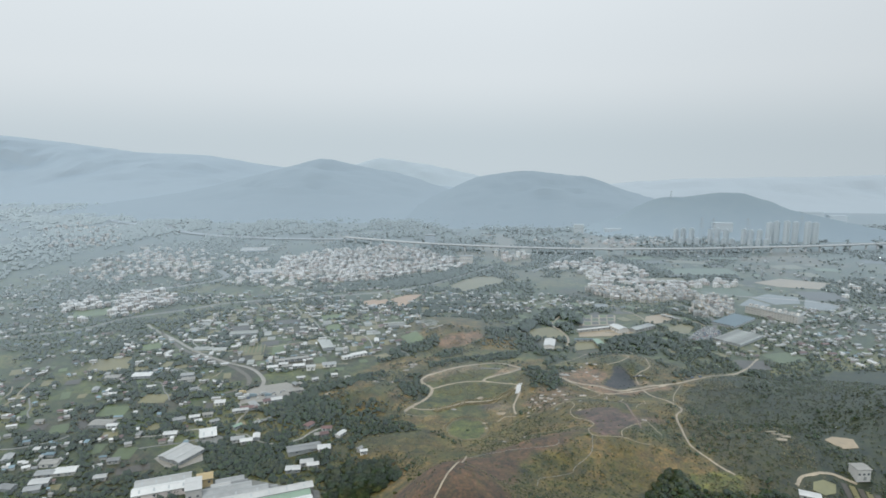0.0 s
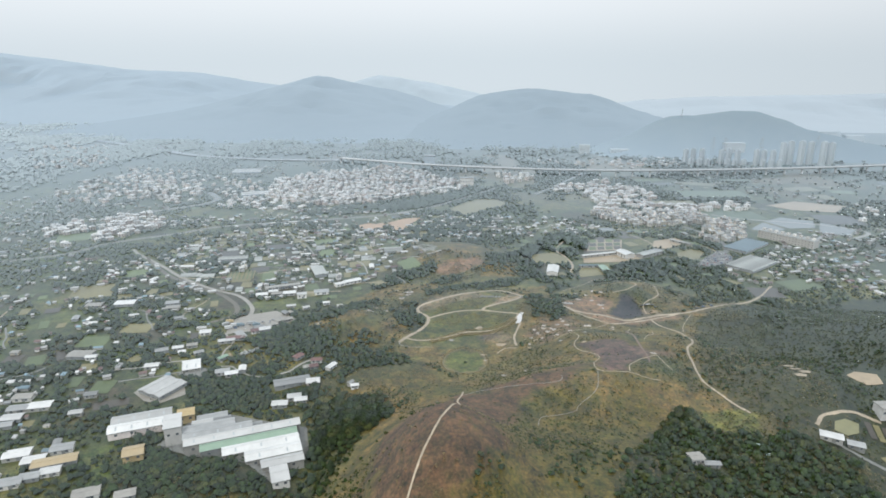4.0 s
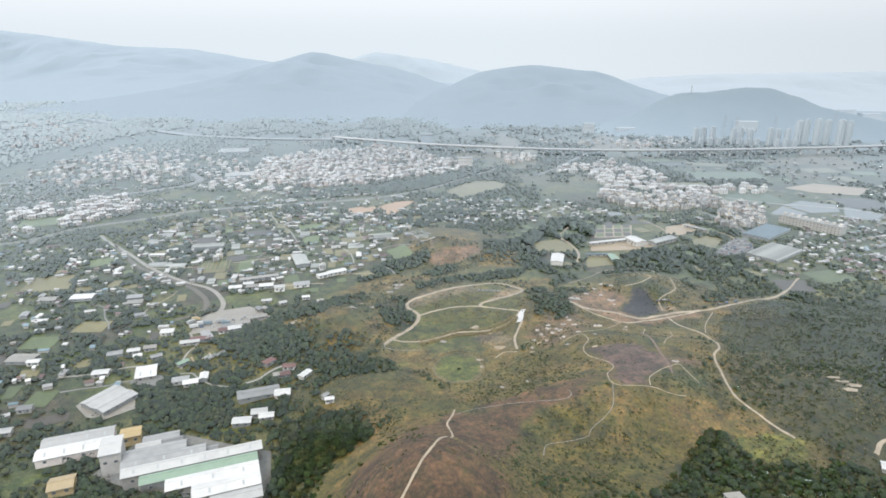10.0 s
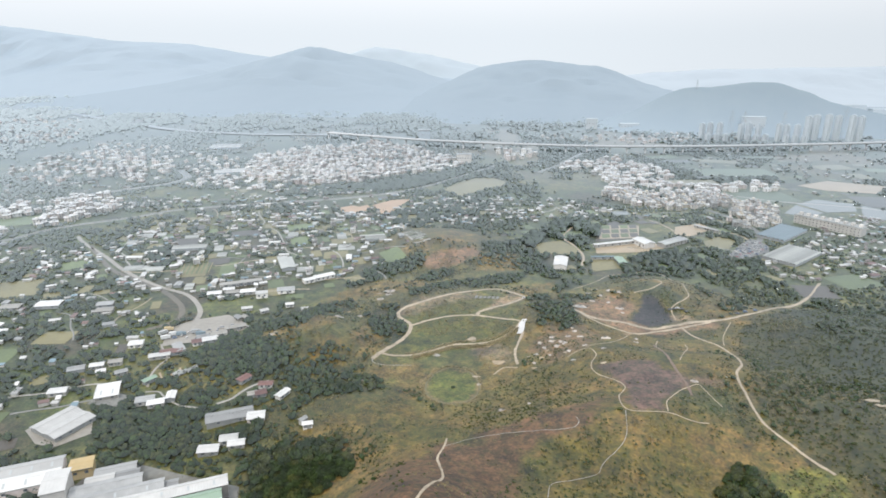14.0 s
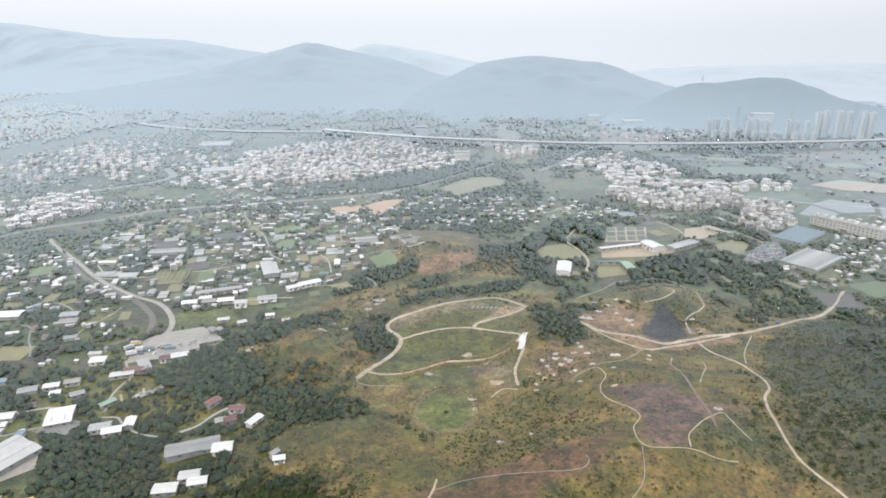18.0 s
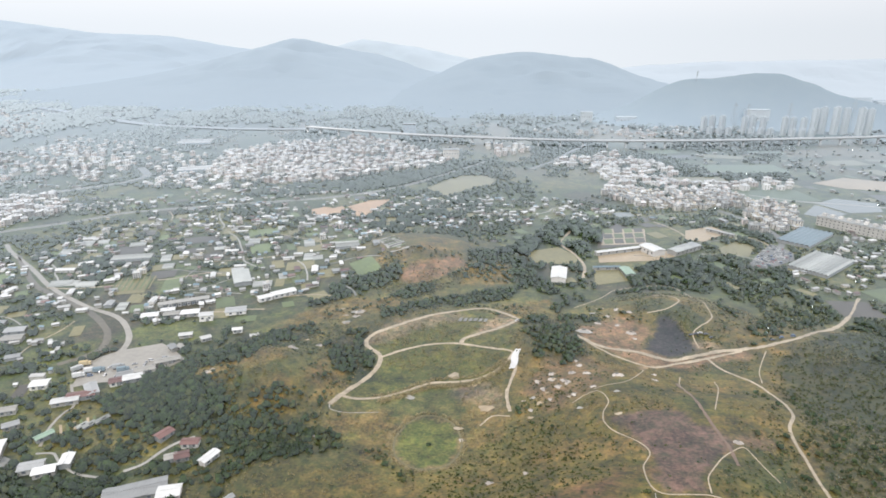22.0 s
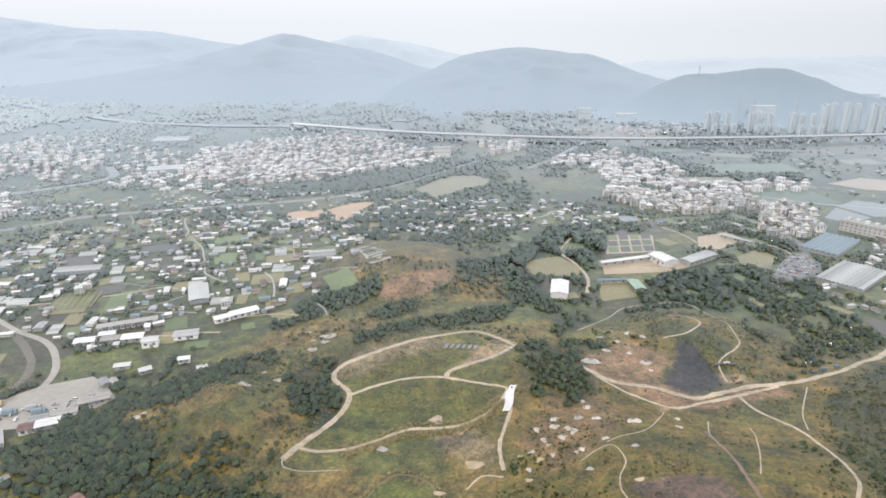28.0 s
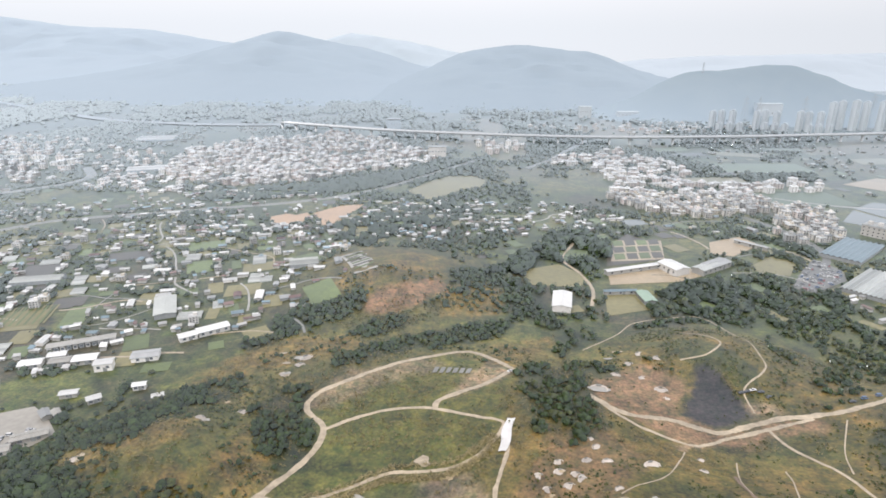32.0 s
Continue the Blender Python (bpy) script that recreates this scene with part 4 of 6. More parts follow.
def shed(w, d, h, rise, roof_mat, wall_mat, label):
    e = root("shed", 0, 0, 0, 0, label, "shed", "sheds of the plain")
    part("wall", shed_walls("wall", w, d, h, rise, wall_mat), e)
    part("roof", gable_mesh("roof", w, d, h, rise, roof_mat, 0.4, int(w / 1.6)), e)
    part("door", box_mesh("door", [((0, 0, 1.2), (2.2, 0.08, 2.4))], M_CONC_D), e, pose(w * 0.2, -d / 2 - 0.04, 0))
    return e


SHEDS = [shed(11, 6, 3.0, 0.9, M_WHITE, M_CONC, "low shed with a white sheet-metal roof"),
         shed(16, 7, 3.2, 0.8, M_WHITE, M_WALL, "long shed with a white sheet-metal roof"),
         shed(9, 7, 2.8, 0.7, M_GREY, M_CONC_D, "small shed with a grey sheet-metal roof"),
         shed(13, 8, 3.4, 1.0, M_GREY, M_CONC_D, "shed with a weathered grey sheet roof"),
         shed(12, 7, 3.0, 0.8, M_RUST, M_CONC_D, "old shed with a rusty red sheet roof"),
         shed(8, 6, 2.8, 0.4, M_CONC, M_WALL_C, "low hut with a pale flat-pitched roof"),
         shed(22, 8, 3.2, 0.9, M_WHITE, M_CONC, "long low building with a bright white roof"),
         shed(10, 6, 2.8, 0.7, M_BLUE, M_CONC, "shed with a faded blue sheet roof")]


def greenhouse(n, w, d):
    """A row of film tunnels on hoops."""
    e = root("greenhouse", 0, 0, 0, 0, "row of pale film tunnels for vegetables", "greenhouse", "greenhouses")
    t = np.linspace(0, np.pi, 9)
    for i in range(n):
        y = (i - (n - 1) / 2) * d * 1.04
        v = [(sx * w / 2, y - math.cos(a) * d / 2, 0.6 + math.sin(a) * d * 0.42) for a in t for sx in (-1, 1)]
        v += [(sx * w / 2, y + sy * d / 2, -0.3) for sy in (-1, 1) for sx in (-1, 1)]
        f = [(2 * j, 2 * j + 1, 2 * j + 3, 2 * j + 2) for j in range(8)] + [(18, 19, 1, 0), (16, 17, 21, 20)]
        part("tunnel", mesh_of("tunnel", v, np.array(f)[:, ::-1], [M_NET], smooth=True), e)
    return e


TUNNELS = [greenhouse(4, 18, 5.0), greenhouse(3, 26, 5.5), greenhouse(6, 16, 4.6)]
STOCK = HOUSES + SHEDS + TUNNELS
for e in STOCK:
    FAR_AWAY += [e, *e.children_recursive]


def put_thing(proto, x, y, rot, r, group="", size=1.0):
    ob = copy_thing(proto, pose(x, y, gz(x, y), 0, 0, rot) @ Matrix.Scale(size, 4))
    mark(x, y, r)
    return tagged(ob, group=group)


def scatter(poly, gap, seed):
    """Jittered grid points inside a polygon."""
    rg = np.random.default_rng(seed)
    xs, ys = [p[0] for p in poly], [p[1] for p in poly]
    pts = []
    for x in np.arange(min(xs), max(xs), gap):
        for y in np.arange(min(ys), max(ys), gap):
            px, py = x + rg.uniform(-0.5, 0.5) * gap, y + rg.uniform(-0.5, 0.5) * gap
            if inside(poly, px, py):
                pts.append((px, py))
    return pts


TOWN_1 = [(-459, 1109), (-486, 1209), (-443, 1297), (-368, 1359), (-299, 1406), (-206, 1354), (-134, 1260), (-95, 1183), (-144, 1115), (-185, 1093), (-232, 1045), (-276, 1009), (-330, 1003), (-382, 1021), (-426, 1048)]
TOWN_2 = [(61, 1177), (89, 1221), (174, 1296), (180, 1232), (224, 1216), (244, 1118), (287, 1062), (354, 1098), (384, 1078), (345, 1020), (306, 1011), (249, 937), (202, 924), (165, 932), (136, 954), (115, 989), (136, 1065), (112, 1144)]
TOWN_2S = [(275, 961), (311, 980), (331, 950), (297, 858), (260, 839), (244, 868)]
TOWN_L = [(-669, 821), (-628, 871), (-556, 913), (-501, 842), (-540, 759), (-579, 720), (-640, 760)]
TOWN_LL = [(-822, 1016), (-860, 1166), (-772, 1239), (-620, 1140), (-549, 1051), (-631, 998), (-724, 946)]
TOWN_0 = [(-1319, 1550), (-1423, 1790), (-1184, 1686), (-965, 1446), (-980, 1319), (-1069, 1270)]
VILLAGE = [(-434, 689), (-394, 802), (-280, 843), (-142, 820), (-99, 720), (-137, 668), (-199, 622), (-242, 585), (-341, 605)]

rg = np.random.default_rng(3)


def joined_houses(name, poly, gap, seed, rot0, label, storeys=(1, 2, 2, 3), fill=0.72):
    """A quarter of small flat-roofed houses too many to count."""
    s, rr = Soup(), np.random.default_rng(seed)
    ca, sa = math.cos(radians(rot0)), math.sin(radians(rot0))
    rp = [(x * ca + y * sa, -x * sa + y * ca) for x, y in poly]
    for px, py in scatter(rp, gap, seed):
        x, y = px * ca - py * sa, px * sa + py * ca
        if rr.random() > fill or taken(x, y) or float(fbm(x, y, 42, 9)) < 0.33:
            continue
        w, d, n = rr.uniform(5.5, 10), rr.uniform(5.5, 8), rr.choice(storeys)
        h, rot, m = 2.1 * n + rr.uniform(-0.6, 0.8), radians(rot0 + 50 * (float(vnoise(x, y, 110, 4)) - 0.5) + rr.normal(0, 5)), int(rr.choice([0, 0, 1, 2, 2, 3]))
        s.box((x, y, h / 2 - 0.5), (w, d, h + 1), rot, m)
        s.box((x, y, h + 0.2), (w + 0.4, d + 0.4, 0.4), rot, 4)
        c_, s_ = math.cos(rot), math.sin(rot)
        ox, oy = rr.uniform(-0.2, 0.2) * w, rr.uniform(0, 0.25) * d
        s.box((x + ox * c_ - oy * s_, y + ox * s_ + oy * c_, h + 0.9), (w * rr.uniform(0.3, 0.5), d * 0.4, 1.4), rot, int(rr.choice([m, 4])))
        for f in range(n):
            z = 2.1 * f + 1.2
            for fx in (-0.26, 0.22):
                a, b = fx * w, -d / 2 - 0.04
                s.box((x + a * c_ - b * s_, y + a * s_ + b * c_, z), (1.4, 0.1, 0.9), rot, 5)
            for sg in (1 if x < 0 else -1,):
                a, b = -sg * (w / 2 + 0.04), 0
                s.box((x + a * c_ - b * s_, y + a * s_ + b * c_, z), (0.1, 1.6, 0.9), rot, 5)
        mark(x, y, max(w, d) / 2)
    return tagged(new(name, s.mesh(name, M_TOWN + [M_TOWNROOF, M_GLASS])), label, "houses", kind="stuff")



# ---- factory sheds by the hill ----
FU, FV = Vector((math.cos(radians(28)), math.sin(radians(28)))), Vector((-math.sin(radians(28)), math.cos(radians(28))))
M_SKYLIGHT = material("skylight_strip", (0.50, 0.54, 0.55), 0.3, 0.1, 0.3)


def factory(u0, u1, v0, v1, h, rise, roof_mat, wall_mat, label, name="factory_shed", lights=0):
    c = FU * (u0 + u1) / 2 + FV * (v0 + v1) / 2
    w, d = u1 - u0, v1 - v0
    e = root(name, c.x, c.y, max(gz(c.x, c.y), 0.0), 28, label, "factory shed", "factory sheds")
    part("wall", shed_walls("wall", w, d, h, rise, wall_mat), e)
    part("roof", gable_mesh("roof", w, d, h, rise, roof_mat, 0.5, int(w / 1.3)), e)
    for i in range(max(2, int(w / 9))):
        part("window", WIN_MESH, e, pose(-w / 2 + (i + 0.5) * w / max(2, int(w / 9)), -d / 2 - 0.05, h * 0.6))
    part("gutter", box_mesh("gutter", [((0, 0, 0), (w + 0.8, 0.25, 0.2))], M_CONC_D), e, pose(0, -d / 2 - 0.55, h - 0.35))
    for i in range(lights):
        x = -w / 2 + (i + 0.5) * w / lights
        a = math.degrees(math.atan2(rise, d / 2))
        part("skylight", box_mesh("skylight", [((0, 0, 0), (1.0, d * 0.3, 0.06))], M_SKYLIGHT), e, pose(x, -d * 0.25, h + rise * 0.5 + 0.14, a))
    if d > 6:
        part("door", box_mesh("door", [((0, 0, 2.0), (0.1, 3.4, 4.0))], M_GREY), e, pose(-w / 2 - 0.06, 0, 0))
    q = Vector((c.x, c.y))
    for a in np.arange(-w / 2, w / 2 + 1, 3):
        for b in np.arange(-d / 2, d / 2 + 1, 3):
            p = q + FU * a + FV * b
            mark(p.x, p.y, 2)
    return e


factory(-13, 54, 378.6, 386, 8.0, 1.6, M_WHITE, M_CONC, "long factory shed with a weathered white sheet roof", lights=6)
factory(-4, 51, 370.2, 377, 7.0, 1.4, M_GREENROOF, M_CONC_D, "long factory shed with a pale green sheet roof")
factory(8, 51, 361, 369.4, 6.6, 1.4, M_WHITE, M_CONC, "factory shed with a white sheet roof", lights=3)
factory(20, 51, 351, 360, 6.2, 1.2, M_WHITE, M_CONC, "factory shed with a white sheet roof", lights=2)
factory(28, 51, 342.6, 350, 5.6, 1.0, M_WHITE, M_CONC, "short factory shed with a white sheet roof")
factory(32, 41, 327, 341, 5.0, 0.9, M_WHITE, M_WALL, "small annex with a white sheet roof")
factory(-14, 26, 387, 395.4, 7.2, 1.4, M_GREY, M_CONC_D, "factory shed with a stained grey sheet roof", lights=3)
factory(-14, 16, 396, 404.4, 6.6, 1.2, M_GREY, M_CONC_D, "factory shed with a pale grey sheet roof")
factory(17, 32, 388, 394, 6.0, 0.8, M_GREY, M_CONC_D, "stepped annex with a grey sheet roof")
factory(-9, 3, 405.4, 411, 5.4, 0.8, M_WHITE, M_CONC_D, "small workshop with a white patched roof")
factory(4, 14, 406, 411, 5.0, 0.7, M_GREY, M_CONC_D, "small workshop with a grey roof")
factory(-6, 12, 412, 418, 4.6, 0.7, M_GREY, M_CONC_D, "low workshop with a grey patched roof")
factory(-24.5, -14.8, 396, 412, 12.5, 0.9, M_WHITE, M_WALL, "tall white boxy factory building")
factory(-57, -22, 425.4, 435, 5.2, 1.4, M_WHITE, M_WALL_P, "long hall with a white sheet roof and pinkish end", lights=4)
factory(-58, -22, 415, 425, 5.2, 1.4, M_WHITE, M_WALL_P, "long hall with a white sheet roof and pinkish wall", lights=4)
factory(-17, -4.5, 492, 508, 3.0, 0.8, M_WHITE, M_CONC, "square shed with a bright white roof", lights=2)
factory(-18, -8, 419, 428, 6.0, 0.4, M_YELLOW, M_YELLOW, "cream yellow block with a flat roof")
factory(-47, -36, 387, 397, 4.6, 1.2, M_TAN, M_YELLOW, "small house with a tan hipped sheet roof")
factory(-95, -72, 396, 404, 3.4, 0.5, M_TAN, M_CONC_D, "long low shed with a tan roof")
factory(45, 70, 438, 447, 3.6, 0.8, M_GREY, M_CONC_D, "long grey-roofed nursery shed")
patch("yard_3", [(-214, 338), (-206, 370), (-190, 378), (-128, 366), (-118, 340), (-128, 308), (-150, 322), (-180, 328)], M_CONC_D, "stained concrete factory yard", category="yard")
patch("yard_4", [(-266, 396), (-258, 418), (-238, 414), (-228, 398), (-240, 384), (-252, 386)], M_LANE, "pale concrete yard round white sheds", category="yard")
patch("yard_5", [(-250, 424), (-246, 440), (-232, 436), (-230, 424)], M_CONC_D, "concrete yard round a shed", category="yard")

# ---- single buildings ----


def hall(name, x, y, rot, w, d, h, rise, roof_mat, wall_mat, label, category="hall", n_win=4):
    e = root(name, x, y, None, rot, label, category)
    part("wall", shed_walls("wall", w, d, h, rise, wall_mat), e)
    part("roof", gable_mesh("roof", w, d, h, rise, roof_mat, 0.5, int(w / 1.4)), e)
    for i in range(n_win):
        part("window", WIN_MESH, e, pose(-w / 2 + (i + 0.5) * w / n_win, -d / 2 - 0.05, h * 0.55))
    part("door", box_mesh("door", [((0, 0, 1.2), (2.0, 0.08, 2.4))], M_CONC_D), e, pose(w * 0.1, -d / 2 - 0.05, 0))
    mark(x, y, max(w, d) / 2)
    return e


hall("wide_shed", -242.6, 400.8, 70, 23, 10.6, 3.0, 0.9, M_WHITE, M_CONC_D, "wide low shed with a bright white roof beside a factory", "shed", 4)
hall("wide_shed", -253.0, 404.6, 70, 23, 10.6, 3.0, 0.9, M_WHITE, M_CONC_D, "wide low shed with a bright white roof beside a twin", "shed", 4)
hall("white_hall", 42, 700, 84, 25, 12, 4.5, 1.0, M_WHITE, M_WALL, "bright white shed with a pitched sheet roof among trees")
hall("covered_stand", 102, 769, 25, 50, 4.5, 3.6, 0.5, M_WHITE, M_CONC, "long narrow white-roofed stand beside a riding ground", "stand", 6)
hall("white_hall", 132, 772, -62, 20, 13, 5.5, 1.2, M_WHITE, M_WALL, "white hall with a bright pitched roof")
hall("stable", 167, 783, 40, 24, 11, 4.5, 0.9, M_GREY, M_CONC, "grey-roofed stable building beside a paddock", "stable")
hall("stable", 158, 775, 40, 24, 10, 4.5, 0.9, M_NET, M_CONC, "pale grey-roofed stable building", "stable")
hall("covered_walk", 213, 838, -44, 28, 3.5, 3.2, 0.4, M_WHITE, M_CONC, "long narrow white roof beside a paddock", "covered walk", 3)
hall("covered_walk", 84, 723, 10, 23, 3.0, 3.0, 0.4, M_BLUE, M_CONC, "narrow pale blue roof beside a field", "covered walk", 3)
hall("shed", 100, 714, -80, 17, 8, 3.4, 0.8, M_GREENROOF, M_CONC_D, "shed with a teal sheet roof", "shed")
hall("net_house", -218, 665, -62, 30, 13, 3.6, 0.6, M_NET, M_CONC_D, "pale grey net house over crops", "net house", 2)
hall("farm_shed", -172, 637, 40, 18, 7, 3.4, 0.7, M_WHITE, M_WALL, "long white-roofed farm shed", "shed")
hall("farm_shed", -183, 627, 40, 10, 6, 3.2, 0.6, M_WHITE, M_WALL, "small white-roofed farm shed", "shed", 2)
hall("small_house", -211, 590, 20, 9, 6, 4.6, 0.5, M_WHITE, M_WALL, "small white house on a meadow", "house", 2)
hall("farm_shed", -212, 563, 20, 8, 4, 2.6, 0.4, M_WHITE, M_CONC, "white container hut on grass", "shed", 1)
hall("farm_house", 98, 332, 15, 7, 6, 4.0, 0.4, M_CONC, M_WALL, "pale concrete house in dense woods", "house", 3)
hall("farm_shed", 106, 330, 5, 8, 3, 2.8, 0.4, M_GREY, M_CONC_D, "long grey hut in dense woods", "shed", 2)
hall("farm_shed", 180, 364, -20, 11, 6, 3.2, 0.5, M_WHITE, M_CONC, "white-roofed farm shed by a track", "shed", 2)
hall("farm_shed", 192, 361, -20, 8, 5, 3.0, 0.5, M_GREY, M_CONC_D, "grey farm shed by a track", "shed", 2)
hall("farm_shed", -158, 417, 18, 22, 7, 3.6, 0.8, M_GREY, M_CONC_D, "long grey-roofed nursery shed", "shed", 3)
hall("farm_shed", -141, 417, 18, 9, 7, 3.4, 0.7, M_WHITE, M_WALL_P, "white-roofed cottage with reddish walls", "shed", 2)
for x, y, rot, w in ((-216, 430, 25, 10), (-208, 428, 25, 9), (-203, 436, 110, 8), (-148, 398, 20, 9), (-142, 394, 20, 8), (-155, 389, 15, 10), (-150, 384, 20, 7), (-108, 408, 20, 5), (-112, 412, 60, 4),
                     (-282, 429, 20, 9), (-274, 432, 20, 10), (-329, 556, 20, 12), (-322, 545, 20, 12), (-374, 550, 15, 18), (-400, 541, 15, 14), (-341, 443, 8, 18), (-330, 440, 15, 8), (-286, 364, 22, 8),
                     (-262, 470, 25, 8), (-271, 464, 25, 8), (-336, 378, 15, 12), (-316, 369, 20, 14),
                     (-328, 364, 20, 12), (-323, 353, 18, 12), (-292, 387, 20, 8), (-289, 318, 25, 14), (-275, 314, 25, 12), (-273, 294, 25, 12), (-266, 300, 25, 10), (-258, 306, 25, 10), (-267, 327, 25, 12),
                     (-225, 291, 28, 13), (-203, 292, 28, 10), (-371, 439, 10, 10), (-277, 431, 15, 7), (-250, 458, 40, 7), (-195, 603, 20, 14), (-205, 600, 20, 10), (-226, 596, 20, 12), (-238, 592, 22, 10),
                     (-244, 598, 22, 9), (-252, 588, 22, 11), (-163, 560, 30, 5), (-180, 572, 20, 6)):
    if not taken(x, y):
        w2 = w * 0.6
        hall("shed", x, y, rot, w, w2, 3.0, 0.6, (M_WHITE, M_WHITE, M_GREY, M_WHITE, M_CONC)[int(abs(x * 7 + y)) % 5], (M_WALL, M_CONC, M_CONC_D)[int(abs(x)) % 3],
             ("low shed with a white sheet roof among trees", "small outbuilding with a white roof", "shed with a grey sheet roof among trees", "hut with a bright white roof", "flat-roofed concrete hut among trees")[int(abs(x * 7 + y)) % 5], "shed", 2)

# sheds and huts round the parking yard and the rough field below it
for x, y, rot, w, d, rm, words in ((-222, 504, 30, 8, 6, M_RUST, "workshop with a rusty roof beside a parking yard"), (-222, 511, 30, 8, 5, M_GREY, "workshop with a grey roof beside a parking yard"), (-215, 508, 30, 10, 6, M_WHITE, "workshop with a white roof beside a parking yard"),
                                   (-213, 517, 28, 11, 5, M_CONC, "flat pale workshop beside a parking yard"), (-205, 528, 32, 14, 5, M_CONC, "long pale workshop beside a parking yard"), (-211, 545, -40, 7, 4, M_GREY, "grey hut at the edge of a parking yard"),
                                   (-206, 546, -40, 5, 3, M_CONC, "small pale hut at the edge of a parking yard"), (-231, 494, -48, 13, 6, M_GREY, "grey sheet-roofed barn beside a lane"), (-238, 482, 25, 13, 5, M_WHITE, "low white house with a white roof"),
                                   (-233, 488, 25, 14, 6, M_RUST, "long shed with a dark rusty roof"), (-264, 496, 20, 9, 7, M_WHITE, "house with a pale green-white roof among trees"), (-167, 458, 65, 8, 5, M_RUST, "barn with a dark red roof beside a wood"),
                                   (-150, 452, 10, 8, 4.5, M_RUST, "house with a dark red roof and white walls"), (-154, 441, 30, 5, 4, M_CONC, "small pale-roofed hut in a clearing"), (-149, 442, 30, 6, 5, M_RUST, "small dark-roofed hut in a clearing"),
                                   (-135, 441, 70, 9, 4, M_WHITE, "narrow white-roofed hut at a wood edge"), (-196, 559, 40, 6, 4, M_WHITE, "white hut on a rough meadow"), (-227, 452, 60, 8, 3.5, M_GREENROOF, "long hut with a pale green roof"),
                                   (-212, 464, 65, 6, 2.4, M_NET, "narrow net tunnel in a rough field"), (-208, 469, 65, 7, 2.4, M_NET, "narrow net tunnel in a rough field"), (-215, 463, 65, 5, 2.0, M_NET, "narrow net tunnel in a rough field")):
    hall("shed", x, y, rot, w, d, 1.6 if rm is M_NET else 2.8, 0.5, rm, (M_WALL, M_CONC, M_CONC_D)[int(abs(x)) % 3], words, "shed", 2)
strip("lane_60", [(-173, 433), (-167, 438), (-165, 442), (-163, 447), (-159, 453), (-155, 456), (-151, 458)], 2.0, M_CONC, "narrow concrete lane to a farm house", 0.3)
strip("lane_61", [(-225, 446), (-231, 460), (-233, 473), (-232, 480), (-240, 490), (-248, 500)], 1.6, M_LANE, "narrow lane along a rough field", 0.3)
strip("lane_62", [(-223, 441), (-215, 442), (-208, 437), (-195, 430), (-180, 428)], 1.4, M_CONC, "narrow concrete lane between trees", 0.3)
for i in range(7):
    patch("field_bed_%d" % (i + 1), [(-230 + i * 2.4, 461 + i * 1.9), (-229 + i * 2.4, 461.8 + i * 1.9), (-222.5 + i * 2.4, 453.8 + i * 1.9), (-223.5 + i * 2.4, 453 + i * 1.9)], (M_CROP, M_SAND)[i % 2], "narrow bed in a rough field", 0.3, 1)


def truck(x, y, rot, paint, word):
    """Small lorry: chassis, cab with windscreen, box body, wheels."""
    e_ = root("truck", x, y, gz(x, y) + 0.17, rot, word + " lorry parked on a dusty yard", "truck", "parked lorries")
    part("chassis", box_mesh("chassis", [((0, 0, 0.75), (6.6, 1.9, 0.3))], M_CONC_D), e_)
    cab = part("cab", box_mesh("cab", [((2.5, 0, 1.6), (1.6, 2.0, 1.6)), ((2.4, 0, 2.5), (1.3, 1.9, 0.3))], paint), e_)
    part("windscreen", box_mesh("windscreen", [((3.32, 0, 1.95), (0.05, 1.7, 0.7))], M_GLASS), cab)
    part("box_body", box_mesh("box_body", [((-0.9, 0, 2.0), (4.8, 2.2, 2.2))], paint), e_)
    n = 8
    wv = [(0.45 * math.cos(i * 2 * np.pi / n), yy, 0.45 + 0.45 * math.sin(i * 2 * np.pi / n)) for yy in (-0.14, 0.14) for i in range(n)]
    wf = [(i, (i + 1) % n, n + (i + 1) % n, n + i) for i in range(n)]
    for o_ in (0, n):
        wf += [(o_, o_ + 1, o_ + 2, o_ + 3), (o_, o_ + 3, o_ + 4, o_ + 7), (o_ + 4, o_ + 5, o_ + 6, o_ + 7)]
    wm = mesh_of("wheel", wv, wf, [M_GLASS])
    for wx in (-2.0, 2.3):
        for wy in (-0.95, 0.95):
            part("wheel", wm, e_, pose(wx, wy, 0))
    return e_


for x, y, rot, rm, word in ((-255, 515, 60, M_WHITE, "white"), (-254, 521, 20, M_YELLOW, "cream"), (-246, 514, 25, M_WHITE, "white"), (-241, 515, 25, M_BLUE, "blue"), (-227, 517, 25, M_BLUE, "blue"), (-249, 508, 30, M_WHITE, "white"), (-232, 520, 25, M_GREY, "grey")):
    truck(x, y, rot, rm, word)

# row of joined cottages beside the vegetable plots
e = root("cottage_row", -240, 613, None, 29, "long row of white cottages with dark bays", "cottage row")
part("roof", box_mesh("roof", [((0, 0, 3.3), (36, 6.4, 0.3))], M_CONC), e)
for i in range(11):
    part("bay", box_mesh("bay", [((0, 0, 1.4), (2.5, 5.6, 3.6))], (M_WALL, M_CONC_D)[i % 2]), e, pose(-16 + i * 3.2, 0, 0))
    part("window", WIN_MESH, e, pose(-16 + i * 3.2, -2.86, 1.5))
mark(-240, 613, 8)

